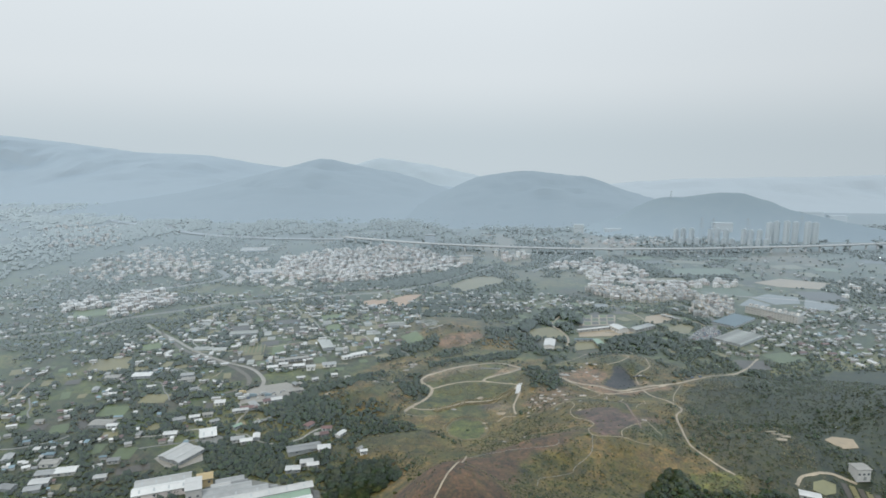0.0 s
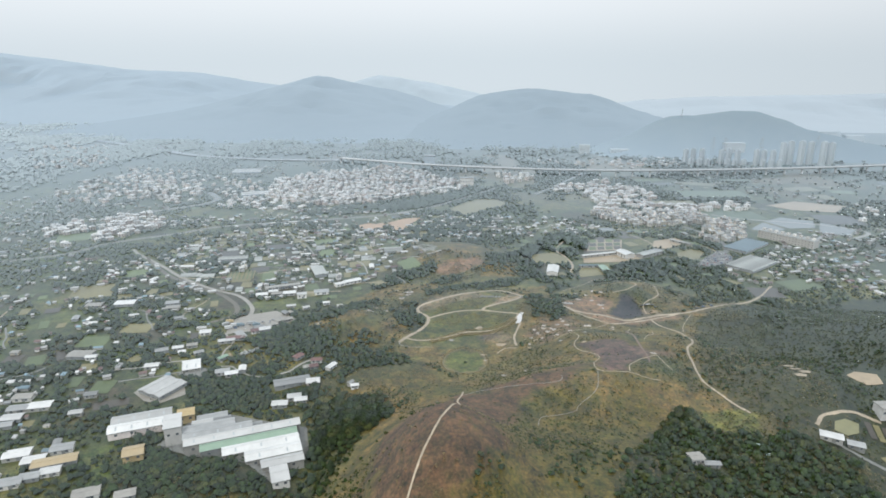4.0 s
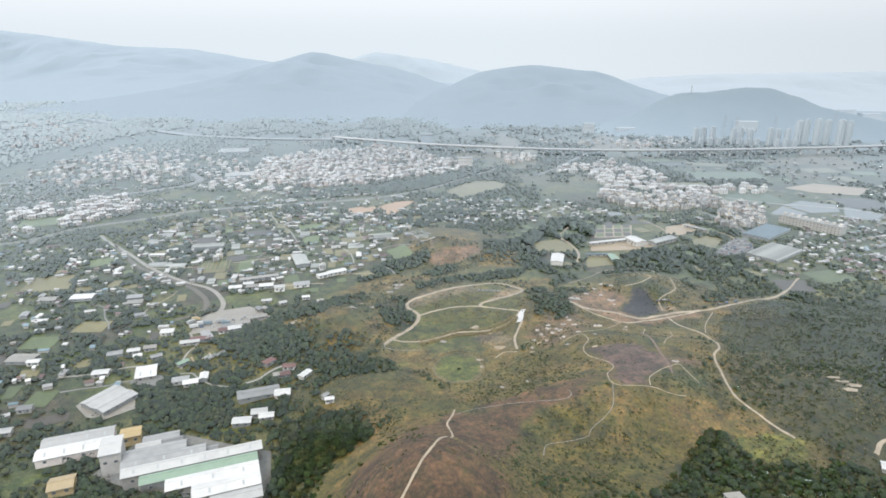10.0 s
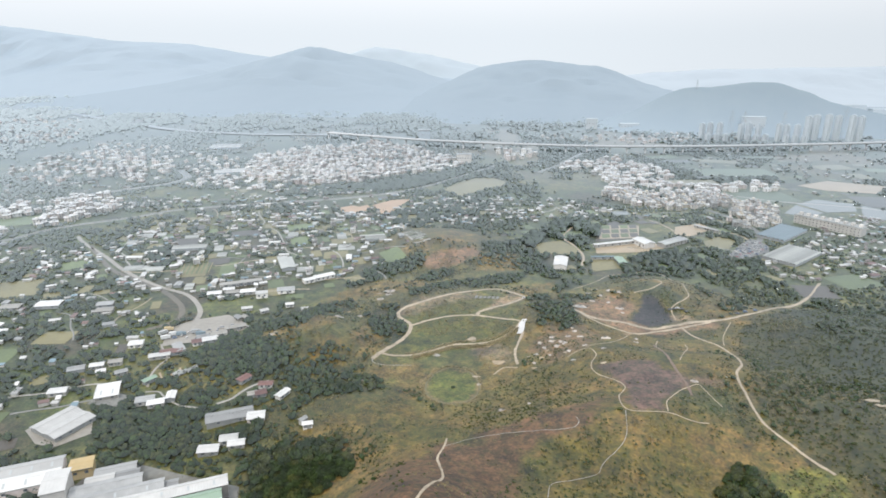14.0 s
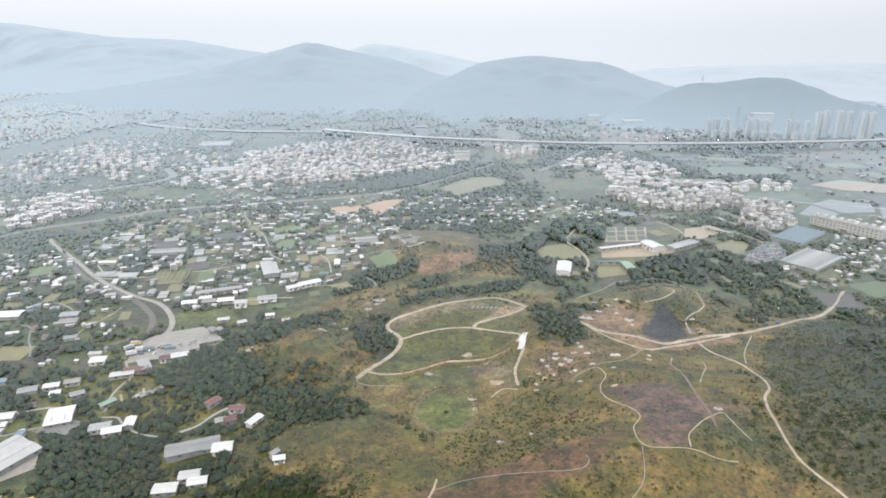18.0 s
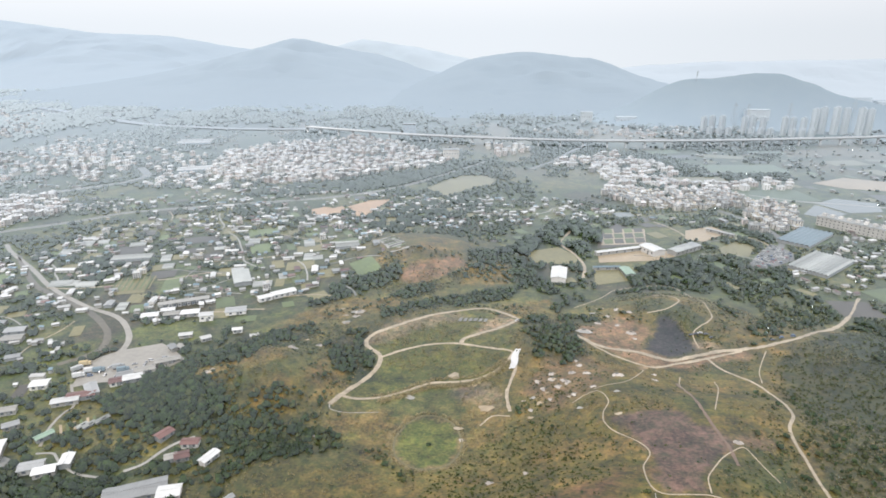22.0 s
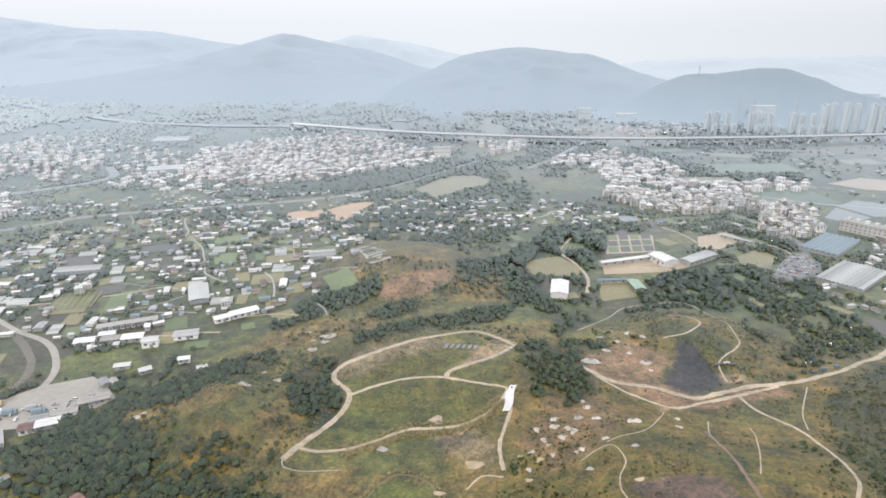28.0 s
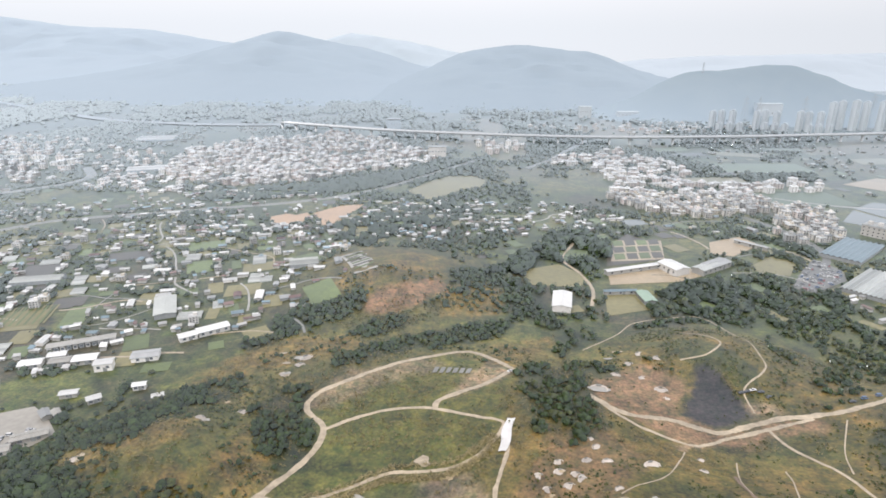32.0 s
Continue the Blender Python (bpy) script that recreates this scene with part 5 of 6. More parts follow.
# long pale block of flats with balconies
e = root("long_block", 354, 862, None, -48, "long three-storey pale block with window rows", "apartment block")
part("wall", box_mesh("wall", [((0, 0, 4.3), (72, 14, 10.6))], M_WALL), e)
part("roof", box_mesh("roof", [((0, 0, 9.75), (72.6, 14.6, 0.35)), ((0, -7, 10.3), (72.6, 0.25, 0.8)), ((0, 7, 10.3), (72.6, 0.25, 0.8))], M_CONC), e)
for i in range(9):
    part("stair_hut", box_mesh("stair_hut", [((0, 0, 11.2), (3.4, 4, 2.6))], M_WALL), e, pose(-32 + 8 * i, 1, 0))
SMALL_WIN = window_mesh(1.3, 1.0)
for s in range(3):
    for i in range(18):
        part("window", SMALL_WIN, e, pose(-34 + 4 * i, -7.05, 1.7 + 3.1 * s))
for a in range(-36, 40, 4):
    mark(354 + a * 0.7, 862 - a * 0.7, 9)


def ribbed_roof(name, x, y, rot, w, d, n, mat, label):
    """Glasshouse of many low ridges."""
    e_ = root(name, x, y, None, rot, label, "glasshouse")
    part("wall", box_mesh("wall", [((0, 0, 1.2), (w, d, 3.2))], M_CONC_D), e_)
    span = d / n
    me_ = gable_mesh("ridge", w, span, 2.9, 0.9, mat, 0.0, int(w / 4))
    for i in range(n):
        part("ridge", me_, e_, pose(0, -d / 2 + (i + 0.5) * span, 0))
    for a in np.arange(-w / 2, w / 2, 5):
        for b in np.arange(-d / 2, d / 2, 5):
            mark(x + a * math.cos(radians(rot)) - b * math.sin(radians(rot)), y + a * math.sin(radians(rot)) + b * math.cos(radians(rot)), 3)
    return e_


ribbed_roof("glasshouse", 272, 754, 45, 58, 33, 11, M_NET, "large grey ribbed glasshouse roof")
ribbed_roof("glasshouse", 292, 832, 47, 62, 30, 7, M_BLUE, "dark blue-grey ribbed shed roof")
ribbed_roof("glasshouse", -150, 745, 20, 22, 14, 3, M_NET, "pale ribbed film greenhouse on the plain")
ribbed_roof("glasshouse", -335, 700, 18, 34, 12, 2, M_NET, "long pale greenhouse roof")
ribbed_roof("glasshouse", -590, 1310, 15, 60, 40, 5, M_WHITE, "far wide white warehouse roof")
ribbed_roof("glasshouse", -470, 1075, 25, 50, 26, 3, M_WHITE, "far white warehouse roof")

# allotment beds
for i in range(4):
    for j in range(3):
        x, y = 92 + i * 10.5 + j * 2, 792 + j * 17 + i * 2.5
        patch("plot_bed_%d" % (i * 3 + j), [(x, y), (x + 8.8, y + 2.2), (x + 9.6, y + 16), (x + 0.8, y + 14)], (M_CROP, M_SOIL)[(i + j) % 2], "dark green allotment bed between pale paths", 0.35, 2)
patch("plot_beds_base", [(88, 788), (132, 798), (140, 846), (100, 842)], M_DIRT, "pale paths between allotment beds", 0.22, 3)
for i in range(9):
    a, b = Vector((-121 + i * 2.2, 752 - i * 4.3)), Vector((-109 + i * 2.2, 760 - i * 4.3))
    patch("crop_row_%d" % i, [(a.x, a.y), (b.x, b.y), (b.x + 1.0, b.y - 2.2), (a.x + 1.0, a.y - 2.2)], (M_CROP, M_SOIL)[i % 2], "bed of vegetables in a fenced plot", 0.3, 1)
patch("plot_frame", [(-124, 754), (-109, 764), (-86, 716), (-101, 708)], M_CONC, "concrete surround of a vegetable plot", 0.2, 2)
for i in range(14):
    a = Vector((-310 + i * 2.0, 628 + i * 0.7))
    patch("garden_row_%d" % i, [(a.x, a.y), (a.x + 1.3, a.y + 0.5), (a.x - 8, a.y + 28), (a.x - 9.3, a.y + 27.5)], (M_CROP, M_HAY)[i % 2], "narrow green vegetable row", 0.32, 1)
for i in range(6):
    patch("terrace_bed_%d" % i, [(-33 + i * 3.4, 592), (-30.6 + i * 3.4, 592.6), (-29.6 + i * 3.4, 599), (-32 + i * 3.4, 598.4)], M_CONC_D, "old concrete bed in grass", 0.3, 1)
patch("algae_pond_1", [(189, 380), (196, 383), (203, 381), (200, 374), (192, 370), (186, 373)], material("algae_water", (0.24, 0.23, 0.10), 0.4, 0.2, 0.2), "yellow-green algae pond", 0.3, 3, "pond")
patch("algae_pond_2", [(204, 358), (211, 361), (215, 355), (208, 350)], M_HAY, "yellow-green algae pond", 0.3, 3, "pond")
patch("bare_ledge", [(218, 430), (228, 440), (240, 436), (238, 424), (226, 420)], M_SAND, "pale bare earth ledge on a hillside", 0.3, 3)
hall("farm_house", 222, 392, 10, 9, 8, 7.5, 0.4, M_CONC, M_WALL, "white two-storey house beside farm plots", "house", 3)
for i in range(5):
    patch("farm_plot_%d" % i, [(206 + i * 4.5, 372 - i), (209.6 + i * 4.5, 372 - i), (210.6 + i * 4.5, 384 - i), (207 + i * 4.5, 384 - i)], (M_SOIL, M_HAY)[i % 2], "small tilled farm plot", 0.3, 1)
strip("path_17", [(177, 375), (183, 383), (189, 386), (203, 390), (218, 386)], 2.2, M_DIRT, PALE)
strip("path_18", [(176, 366), (190, 356), (205, 348), (225, 338)], 3.0, M_CONC_D, "grey farm track")
for x, y, a in ((189, 446, 0), (190, 438, 30), (193, 431, 60), (188, 425, 15)):
    patch("rock_scar_%d" % a, [(x - 3, y - 2), (x + 2, y - 2.6), (x + 4, y + 1), (x, y + 3), (x - 4, y + 1.5)], M_DIRT, "pale bare rock scar on a slope", 0.35, 2, "scar")


for i, (x, y, r) in enumerate(((50, 583, 5.6), (-23, 480, 2.6), (-107, 604, 3.4), (-112, 598, 2.4), (-108, 587, 2.4), (-118, 610, 2.2), (60, 620, 2.4), (66, 628, 2.8))):
    ring = [(x + r * (1 + 0.25 * math.sin(3 * a + i)) * math.cos(a), y + 0.55 * r * (1 + 0.2 * math.cos(2 * a + i)) * math.sin(a)) for a in np.arange(10) * 0.628]
    patch("pale_court_%d" % (i + 1), ring, (M_CONC, M_DIRT)[i % 2], "small pale paved court of an old grave", 0.35, 2, "paving")

for i, (x, y, r) in enumerate([(18, 517, 1.5), (26, 519, 1.8), (34, 515, 1.8), (28, 509, 1.6), (18, 496, 2.0), (15, 502, 1.7), (10, 500, 1.4), (13, 484, 1.9), (37, 485, 1.9), (33, 497, 1.4), (22, 505, 1.3), (57, 499, 2.1), (54, 475, 2.1), (-10, 497, 4.8), (-93, 464, 1.9), (-167, 509, 2.9), (-127, 558, 1.7), (-126, 536, 2.0), (-103, 606, 3.4), (-108, 586, 2.2), (-52, 507, 3.0), (-29, 528, 4.0), (-17, 520, 3.3)]):
    r = 0.8 * r
    ring = [(x + r * (1 + 0.4 * math.sin(3 * a + 2 * i)) * math.cos(a), y + 0.9 * r * (1 + 0.3 * math.cos(2 * a + i)) * math.sin(a)) for a in np.arange(11) * 0.571]
    patch("bare_scar_%d" % (i + 1), ring, (M_DIRT, M_SAND, M_CONC)[i % 3], "pale bare scar in rough grass", 0.12, 3, "scar")


# ---- tombs, cover sheet, cars ----
M_TOMB = material("pale_lime_plaster", (0.46, 0.41, 0.36), 0.85, 0.2, 0.5, rand="object")
def tomb_stock():
    e_ = root("tomb", 0, 0, 0, 0, "pale concrete horseshoe tomb set in a hillside", "tomb", "hillside tombs")
    t = np.linspace(-0.15 * np.pi, 1.15 * np.pi, 19)
    V, Fq = [], []
    for a in t:
        for r, z in ((2.0, -0.4), (2.0, 0.5), (2.45, 0.6), (2.6, -0.4)):
            V.append((r * math.cos(a), 0.8 * r * math.sin(a), z))
    for i in range(len(t) - 1):
        for k_ in range(3):
            Fq.append((4 * i + k_, 4 * i + k_ + 1, 4 * i + k_ + 5, 4 * i + k_ + 4))
    part("rim", mesh_of("rim", V, Fq, [M_TOMB]), e_)
    n = 16
    V = [(1.95 * math.cos(i * 2 * np.pi / n), 1.55 * math.sin(i * 2 * np.pi / n), z) for z in (-0.6, 0.22) for i in range(n)] + [(0, 0, 0.22)]
    Fq = [(i, (i + 1) % n, n + (i + 1) % n, n + i) for i in range(n)] + [(n + i, n + i + 1, n + (i + 2) % n, 2 * n) for i in range(0, n, 2)]
    part("apron", mesh_of("apron", V, Fq, [M_TOMB]), e_)
    part("headstone", box_mesh("headstone", [((0, 1.5, 0.6), (1.3, 0.3, 1.3)), ((0, 1.5, 1.32), (1.5, 0.45, 0.14))], M_CONC_D), e_)
    return e_


TOMB = tomb_stock()
for i, (x, y, s) in enumerate([(18, 516, 1.0), (26, 524, .9), (26, 518, 1.1), (32, 516, 1.0), (34, 513, .9), (37, 525, .9), (29, 509, 1.1), (21, 508, 1), (42, 535, .9), (45, 525, 1), (50, 584, 1.9), (61, 602, 1.1), (77, 623, 1.1),
                               (85, 616, 1.2), (81, 590, 1.4), (70, 613, 1.1), (74, 600, .9), (62, 524, 1.4), (82, 525, .8), (82, 583, .7), (-103, 604, 1.6), (-104, 596, 1.2), (-109, 586, 1.2), (-129, 536, 1.2), (-116, 549, 1.1),
                               (-168, 508, 1), (100, 452, .9), (-20, 470, .8), (84, 535, .8), (40, 540, .7), (14, 490, .8), (24, 497, .8), (46, 505, .8), (36, 498, .9), (-5, 430, .9), (10, 436, .7)]):
    ob = copy_thing(TOMB, pose(x, y, gz(x, y), 0, 0, (i * 67) % 90 - 45) @ Matrix.Diagonal((s * 0.95, s * 0.95, s * 0.32, 1)))
    mark(x, y, 1.6 * s)
for o in [*TOMB.children_recursive, TOMB]:
    bpy.data.objects.remove(o)

V, Fq = [], []
for i in range(14):
    for j in range(6):
        u, v_ = i / 13, j / 5
        x = 3.5 + 3.6 * u + (v_ - 0.5) * (4.6 - 2.5 * abs(u - 0.5)) + 0.5 * math.sin(7 * u)
        y = 532 + 21 * u
        V.append((x, y, gz(x, y) + 0.45 + 0.22 * math.sin(9 * u + 4 * v_) * (0.2 < v_ < 0.9)))
Fq = [(6 * i + j, 6 * i + j + 1, 6 * i + j + 7, 6 * i + j + 6) for i in range(13) for j in range(5)]
M_TARP = material("white_plastic_sheet", (0.66, 0.66, 0.65), 0.5, 0.2, 0.3)
tagged(new("cover_sheet", mesh_of("cover_sheet", V, Fq, [M_TARP], smooth=True)), "long white plastic sheet laid over the ground", "cover sheet", kind="structure")

CAR_PAINT = [material("car_paint_" + n, c, 0.25, 0.04, 0.5, spec=0.5) for n, c in (("white", (0.7, 0.7, 0.7)), ("silver", (0.38, 0.39, 0.40)), ("dark", (0.05, 0.05, 0.06)), ("blue", (0.06, 0.13, 0.28)), ("red", (0.32, 0.05, 0.05)))]
M_TYRE = material("tyre_rubber", (0.025, 0.025, 0.025), 0.8, 0.1, 1.0)


def car_stock(paint, word, van=False):
    e_ = root("car", 0, 0, 0, 0, word + (" van parked on concrete" if van else " saloon car parked on concrete"), "van" if van else "car", "parked cars")
    bm = bmesh.new()
    bmesh.ops.create_cube(bm, size=1.0, matrix=Matrix.Translation((0, 0, 0.62)) @ Matrix.Diagonal((4.4, 1.75, 0.75, 1)))
    bmesh.ops.bevel(bm, geom=bm.edges[:], offset=0.14, segments=1, affect="EDGES")
    me_ = bpy.data.meshes.new("body")
    bm.to_mesh(me_)
    bm.free()
    me_.materials.append(paint)
    part("body", me_, e_)
    z1, l0, l1 = (1.95, 2.0, 1.9) if van else (1.48, 1.25, 0.75)
    v = [(-l0, -0.8, 0.95), (l0 * 0.8, -0.8, 0.95), (l0 * 0.8, 0.8, 0.95), (-l0, 0.8, 0.95), (-l1, -0.66, z1), (l1 * 0.55, -0.66, z1), (l1 * 0.55, 0.66, z1), (-l1, 0.66, z1)]
    cab = part("cabin", mesh_of("cabin", v, [(0, 1, 5, 4), (1, 2, 6, 5), (2, 3, 7, 6), (3, 0, 4, 7), (4, 5, 6, 7)], [M_GLASS]), e_)
    part("roof", box_mesh("roof", [((-l1 * 0.22, 0, z1 + 0.02), (l1 * 1.5, 1.3, 0.06))], paint), cab)
    n = 8
    wv = [(0.33 * math.cos(i * 2 * np.pi / n), y, 0.33 + 0.33 * math.sin(i * 2 * np.pi / n)) for y in (-0.11, 0.11) for i in range(n)]
    wf = [(i, (i + 1) % n, n + (i + 1) % n, n + i) for i in range(n)]
    for o_ in (0, n):
        wf += [(o_, o_ + 1, o_ + 2, o_ + 3), (o_, o_ + 3, o_ + 4, o_ + 7), (o_ + 4, o_ + 5, o_ + 6, o_ + 7)]
    wm = mesh_of("wheel", wv, wf, [M_TYRE])
    for x in (-1.35, 1.35):
        for y in (-0.8, 0.8):
            part("wheel", wm, e_, pose(x, y, 0))
    return e_


CARS = [car_stock(CAR_PAINT[0], "white"), car_stock(CAR_PAINT[1], "silver"), car_stock(CAR_PAINT[2], "dark"), car_stock(CAR_PAINT[0], "white", True), car_stock(CAR_PAINT[3], "blue", True), car_stock(CAR_PAINT[4], "red")]
rc = np.random.default_rng(9)
spots = []
for poly, gap, seed, rot, share in (([(-248, 508), (-244, 522), (-226, 530), (-214, 540), (-202, 532), (-208, 521), (-228, 510)], 3.3, 5, 20, 0.5), ([(212, 750), (233, 784), (252, 808), (261, 787), (253, 766), (222, 743)], 3.9, 6, 50, 0.62)):
    for x, y in scatter(poly, gap, seed):
        if rc.random() < share:
            spots.append((x, y, rot + rc.choice([0, 90]) + rc.normal(0, 6)))
parked = [(118, 588, 20, 2), (121, 589, 20, 2), (124, 590, 15, 0), (127.5, 589, 10, 2), (130, 586, 40, 2), (7, 597, 30, 0), (172, 585, 15, 4), (180, 588, 10, 4), (166, 583, 12, 2)]
for x, y, rot in spots:
    copy_thing(CARS[int(rc.choice([0, 0, 1, 1, 2, 3, 4, 5]))], pose(x, y, gz(x, y) + 0.17, 0, 0, rot) @ Matrix.Scale(0.74, 4))
for x, y, rot, i in parked:
    copy_thing(CARS[i], pose(x, y, gz(x, y) + 0.05, 0, 0, rot) @ Matrix.Scale(0.74, 4))
for e in CARS:
    for o in [*e.children_recursive, e]:
        bpy.data.objects.remove(o)

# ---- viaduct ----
# concrete colour paled for haze, with about half the haze gloss over it
M_FARCONC = material("hazed_viaduct_concrete", (0.52, 0.54, 0.55), 0.85, 0.15, 0.3, tint=(0.62, 0.71, 0.78, 1), top=0.5, lean=(0.15, -0.85, 0.50))
line = smooth_line([(-420, 1450), (-347, 1424), (-191, 1373), (5, 1346), (170, 1342), (375, 1372), (524, 1408), (647, 1440), (800, 1490), (1000, 1570)], 34)
e = root("viaduct", float(line[0, 0]), float(line[0, 1]), 0, 0, "long pale concrete rail viaduct on piers", "viaduct")
org = Vector((line[0, 0], line[0, 1], 0))
d = np.gradient(line, axis=0)
d /= np.linalg.norm(d, axis=1)[:, None]
nrm = np.stack([-d[:, 1], d[:, 0]], 1)


def sweep(name, section):
    V = [(c[0] + n_[0] * o_ - org.x, c[1] + n_[1] * o_ - org.y, z) for c, n_ in zip(line, nrm) for o_, z in section]
    m_ = len(section)
    Fq = [(m_ * i + k_, m_ * i + (k_ + 1) % m_, m_ * (i + 1) + (k_ + 1) % m_, m_ * (i + 1) + k_) for i in range(len(line) - 1) for k_ in range(m_)]
    return mesh_of(name, V, Fq, [M_FARCONC])


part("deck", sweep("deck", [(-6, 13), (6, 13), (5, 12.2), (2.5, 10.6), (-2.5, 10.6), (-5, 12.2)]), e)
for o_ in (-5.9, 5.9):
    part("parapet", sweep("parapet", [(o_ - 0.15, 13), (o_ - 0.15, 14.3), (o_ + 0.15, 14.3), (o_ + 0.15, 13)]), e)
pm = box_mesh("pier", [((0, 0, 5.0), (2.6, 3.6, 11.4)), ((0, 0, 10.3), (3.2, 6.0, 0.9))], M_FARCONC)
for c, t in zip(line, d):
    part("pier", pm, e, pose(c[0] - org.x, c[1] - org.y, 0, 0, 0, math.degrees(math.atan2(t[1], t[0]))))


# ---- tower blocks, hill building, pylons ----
# haze put into the base colours: tile and window strips paled towards blue
M_TOWER = material("hazed_tower_tile", (0.54, 0.61, 0.66), 0.7, 0.06, 0.1, tint=(0.58, 0.68, 0.76, 1), top=0.22)
M_TOWER_W = material("hazed_tower_window", (0.46, 0.53, 0.58), 0.4, 0.06, 0.1, tint=(0.58, 0.68, 0.76, 1), top=0.22)
# pylon steel, its colour also paled for haze
M_STEEL = material("hazed_galvanised_steel", (0.52, 0.56, 0.58), 0.5, 0.1, 0.2, tint=(0.52, 0.62, 0.70, 1), top=0.3, lean=(0.15, -0.85, 0.50))


def tower_block(x, y, h, w, rot, label):
    e_ = root("tower_block", x, y, 0, rot, label, "tower block", "tower blocks")
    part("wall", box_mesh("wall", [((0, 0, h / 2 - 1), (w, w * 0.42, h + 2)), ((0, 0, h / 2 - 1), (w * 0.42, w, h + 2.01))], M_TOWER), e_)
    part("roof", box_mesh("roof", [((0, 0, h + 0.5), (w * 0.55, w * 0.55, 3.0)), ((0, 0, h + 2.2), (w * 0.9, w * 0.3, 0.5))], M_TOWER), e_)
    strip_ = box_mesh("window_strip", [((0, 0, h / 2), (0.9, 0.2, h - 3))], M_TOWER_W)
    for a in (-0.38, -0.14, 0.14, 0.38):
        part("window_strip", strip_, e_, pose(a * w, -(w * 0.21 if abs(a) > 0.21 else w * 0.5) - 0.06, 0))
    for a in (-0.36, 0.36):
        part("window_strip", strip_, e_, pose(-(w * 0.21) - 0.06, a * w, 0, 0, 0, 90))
    return e_


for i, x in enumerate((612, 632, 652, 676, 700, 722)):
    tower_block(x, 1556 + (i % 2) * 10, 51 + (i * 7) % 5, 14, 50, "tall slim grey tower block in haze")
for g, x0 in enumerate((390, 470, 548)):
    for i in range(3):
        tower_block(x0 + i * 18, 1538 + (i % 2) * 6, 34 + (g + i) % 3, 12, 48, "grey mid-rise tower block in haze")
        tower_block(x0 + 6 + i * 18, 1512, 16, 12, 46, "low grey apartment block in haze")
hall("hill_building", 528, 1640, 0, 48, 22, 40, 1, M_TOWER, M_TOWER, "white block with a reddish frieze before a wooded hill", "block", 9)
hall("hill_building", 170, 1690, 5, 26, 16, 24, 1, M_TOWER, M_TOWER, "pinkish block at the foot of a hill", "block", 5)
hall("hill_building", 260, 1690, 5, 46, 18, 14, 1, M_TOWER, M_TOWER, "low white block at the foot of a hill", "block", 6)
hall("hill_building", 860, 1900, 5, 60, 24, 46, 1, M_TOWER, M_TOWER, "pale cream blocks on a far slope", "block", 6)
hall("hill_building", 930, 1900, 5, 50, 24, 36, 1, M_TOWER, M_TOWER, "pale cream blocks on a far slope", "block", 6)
hall("office_block", -99, 1213, 8, 26, 14, 15, 0.5, M_CONC, M_WALL, "white five-storey block at the edge of a town", "block", 6)
hall("office_block", -210, 1470, 8, 26, 18, 20, 0.5, M_CONC, M_CONC_D, "dark cylindrical-topped block beyond a town", "block", 4)


def pylon(x, y, z, h):
    e_ = root("pylon", x, y, z, 20, "tall lattice steel power pylon in haze", "pylon", "power pylons")
    s = Soup()
    b0, b1 = h * 0.09, h * 0.02
    for i in range(8):
        z0, z1 = h * i / 8, h * (i + 1) / 8
        r0, r1 = b0 + (b1 - b0) * i / 8, b0 + (b1 - b0) * (i + 1) / 8
        for a in range(4):
            c0 = [(-1, -1), (1, -1), (1, 1), (-1, 1)][a]
            c1 = [(-1, -1), (1, -1), (1, 1), (-1, 1)][(a + 1) % 4]
            for p, q in (((c0[0] * r0, c0[1] * r0, z0), (c0[0] * r1, c0[1] * r1, z1)), ((c0[0] * r0, c0[1] * r0, z0), (c1[0] * r1, c1[1] * r1, z1))):
                t = 0.14
                v = [(p[0] - t, p[1], p[2]), (p[0] + t, p[1], p[2]), (q[0] + t, q[1], q[2]), (q[0] - t, q[1], q[2]), (p[0], p[1] - t, p[2]), (p[0], p[1] + t, p[2]), (q[0], q[1] + t, q[2]), (q[0], q[1] - t, q[2])]
                s.quads(v, [(0, 1, 2, 3), (4, 5, 6, 7)], 0)
    part("lattice", s.mesh("lattice", [M_STEEL]), e_)
    for k_ in (0.62, 0.76, 0.9):
        part("arm", box_mesh("arm", [((0, 0, h * k_), (h * 0.26, 0.4, 0.4))], M_STEEL), e_)
    return e_


for x, y, z, h in ((455, 1560, 0, 62), (490, 1585, 2, 56), (565, 1565, 0, 62), (700, 1590, 0, 66), (424, 1752, 92, 22)):
    pylon(x, y, z, h)

# near rows of the right-hand village as single houses, then the rest joined
for x, y in scatter(TOWN_2S, 9.5, 5) + [p for p in scatter([(136, 954), (115, 989), (120, 1005), (315, 1005), (306, 985), (249, 937), (202, 924), (165, 932)], 9.5, 6)]:
    if not taken(x, y):
        put_thing(HOUSES[int(rg.choice([0, 1, 4, 2, 3, 0]))], x, y, 12 + rg.normal(0, 6), 4.5, size=rg.uniform(0.6, 0.8))
joined_houses("town_houses", TOWN_2, 9.0, 12, 12, "dense quarter of pale and pinkish village houses")
joined_houses("town_houses", TOWN_1, 9.2, 11, -14, "dense quarter of pale low-rise village houses")
joined_houses("town_houses", TOWN_L, 9.2, 13, 38, "rows of pale terrace houses", (2, 2, 3))
joined_houses("town_houses", TOWN_LL, 19, 14, 10, "scattered pale houses on the plain", (1, 2, 3), 0.8)
joined_houses("town_houses", TOWN_0, 24, 15, 10, "far pale houses in haze", (2, 3, 3), 0.5)
joined_houses("town_houses", [(-20, 1230), (40, 1290), (20, 1340), (-60, 1320)], 15, 16, 0, "pale houses behind a village", (3, 3, 4), 0.9)
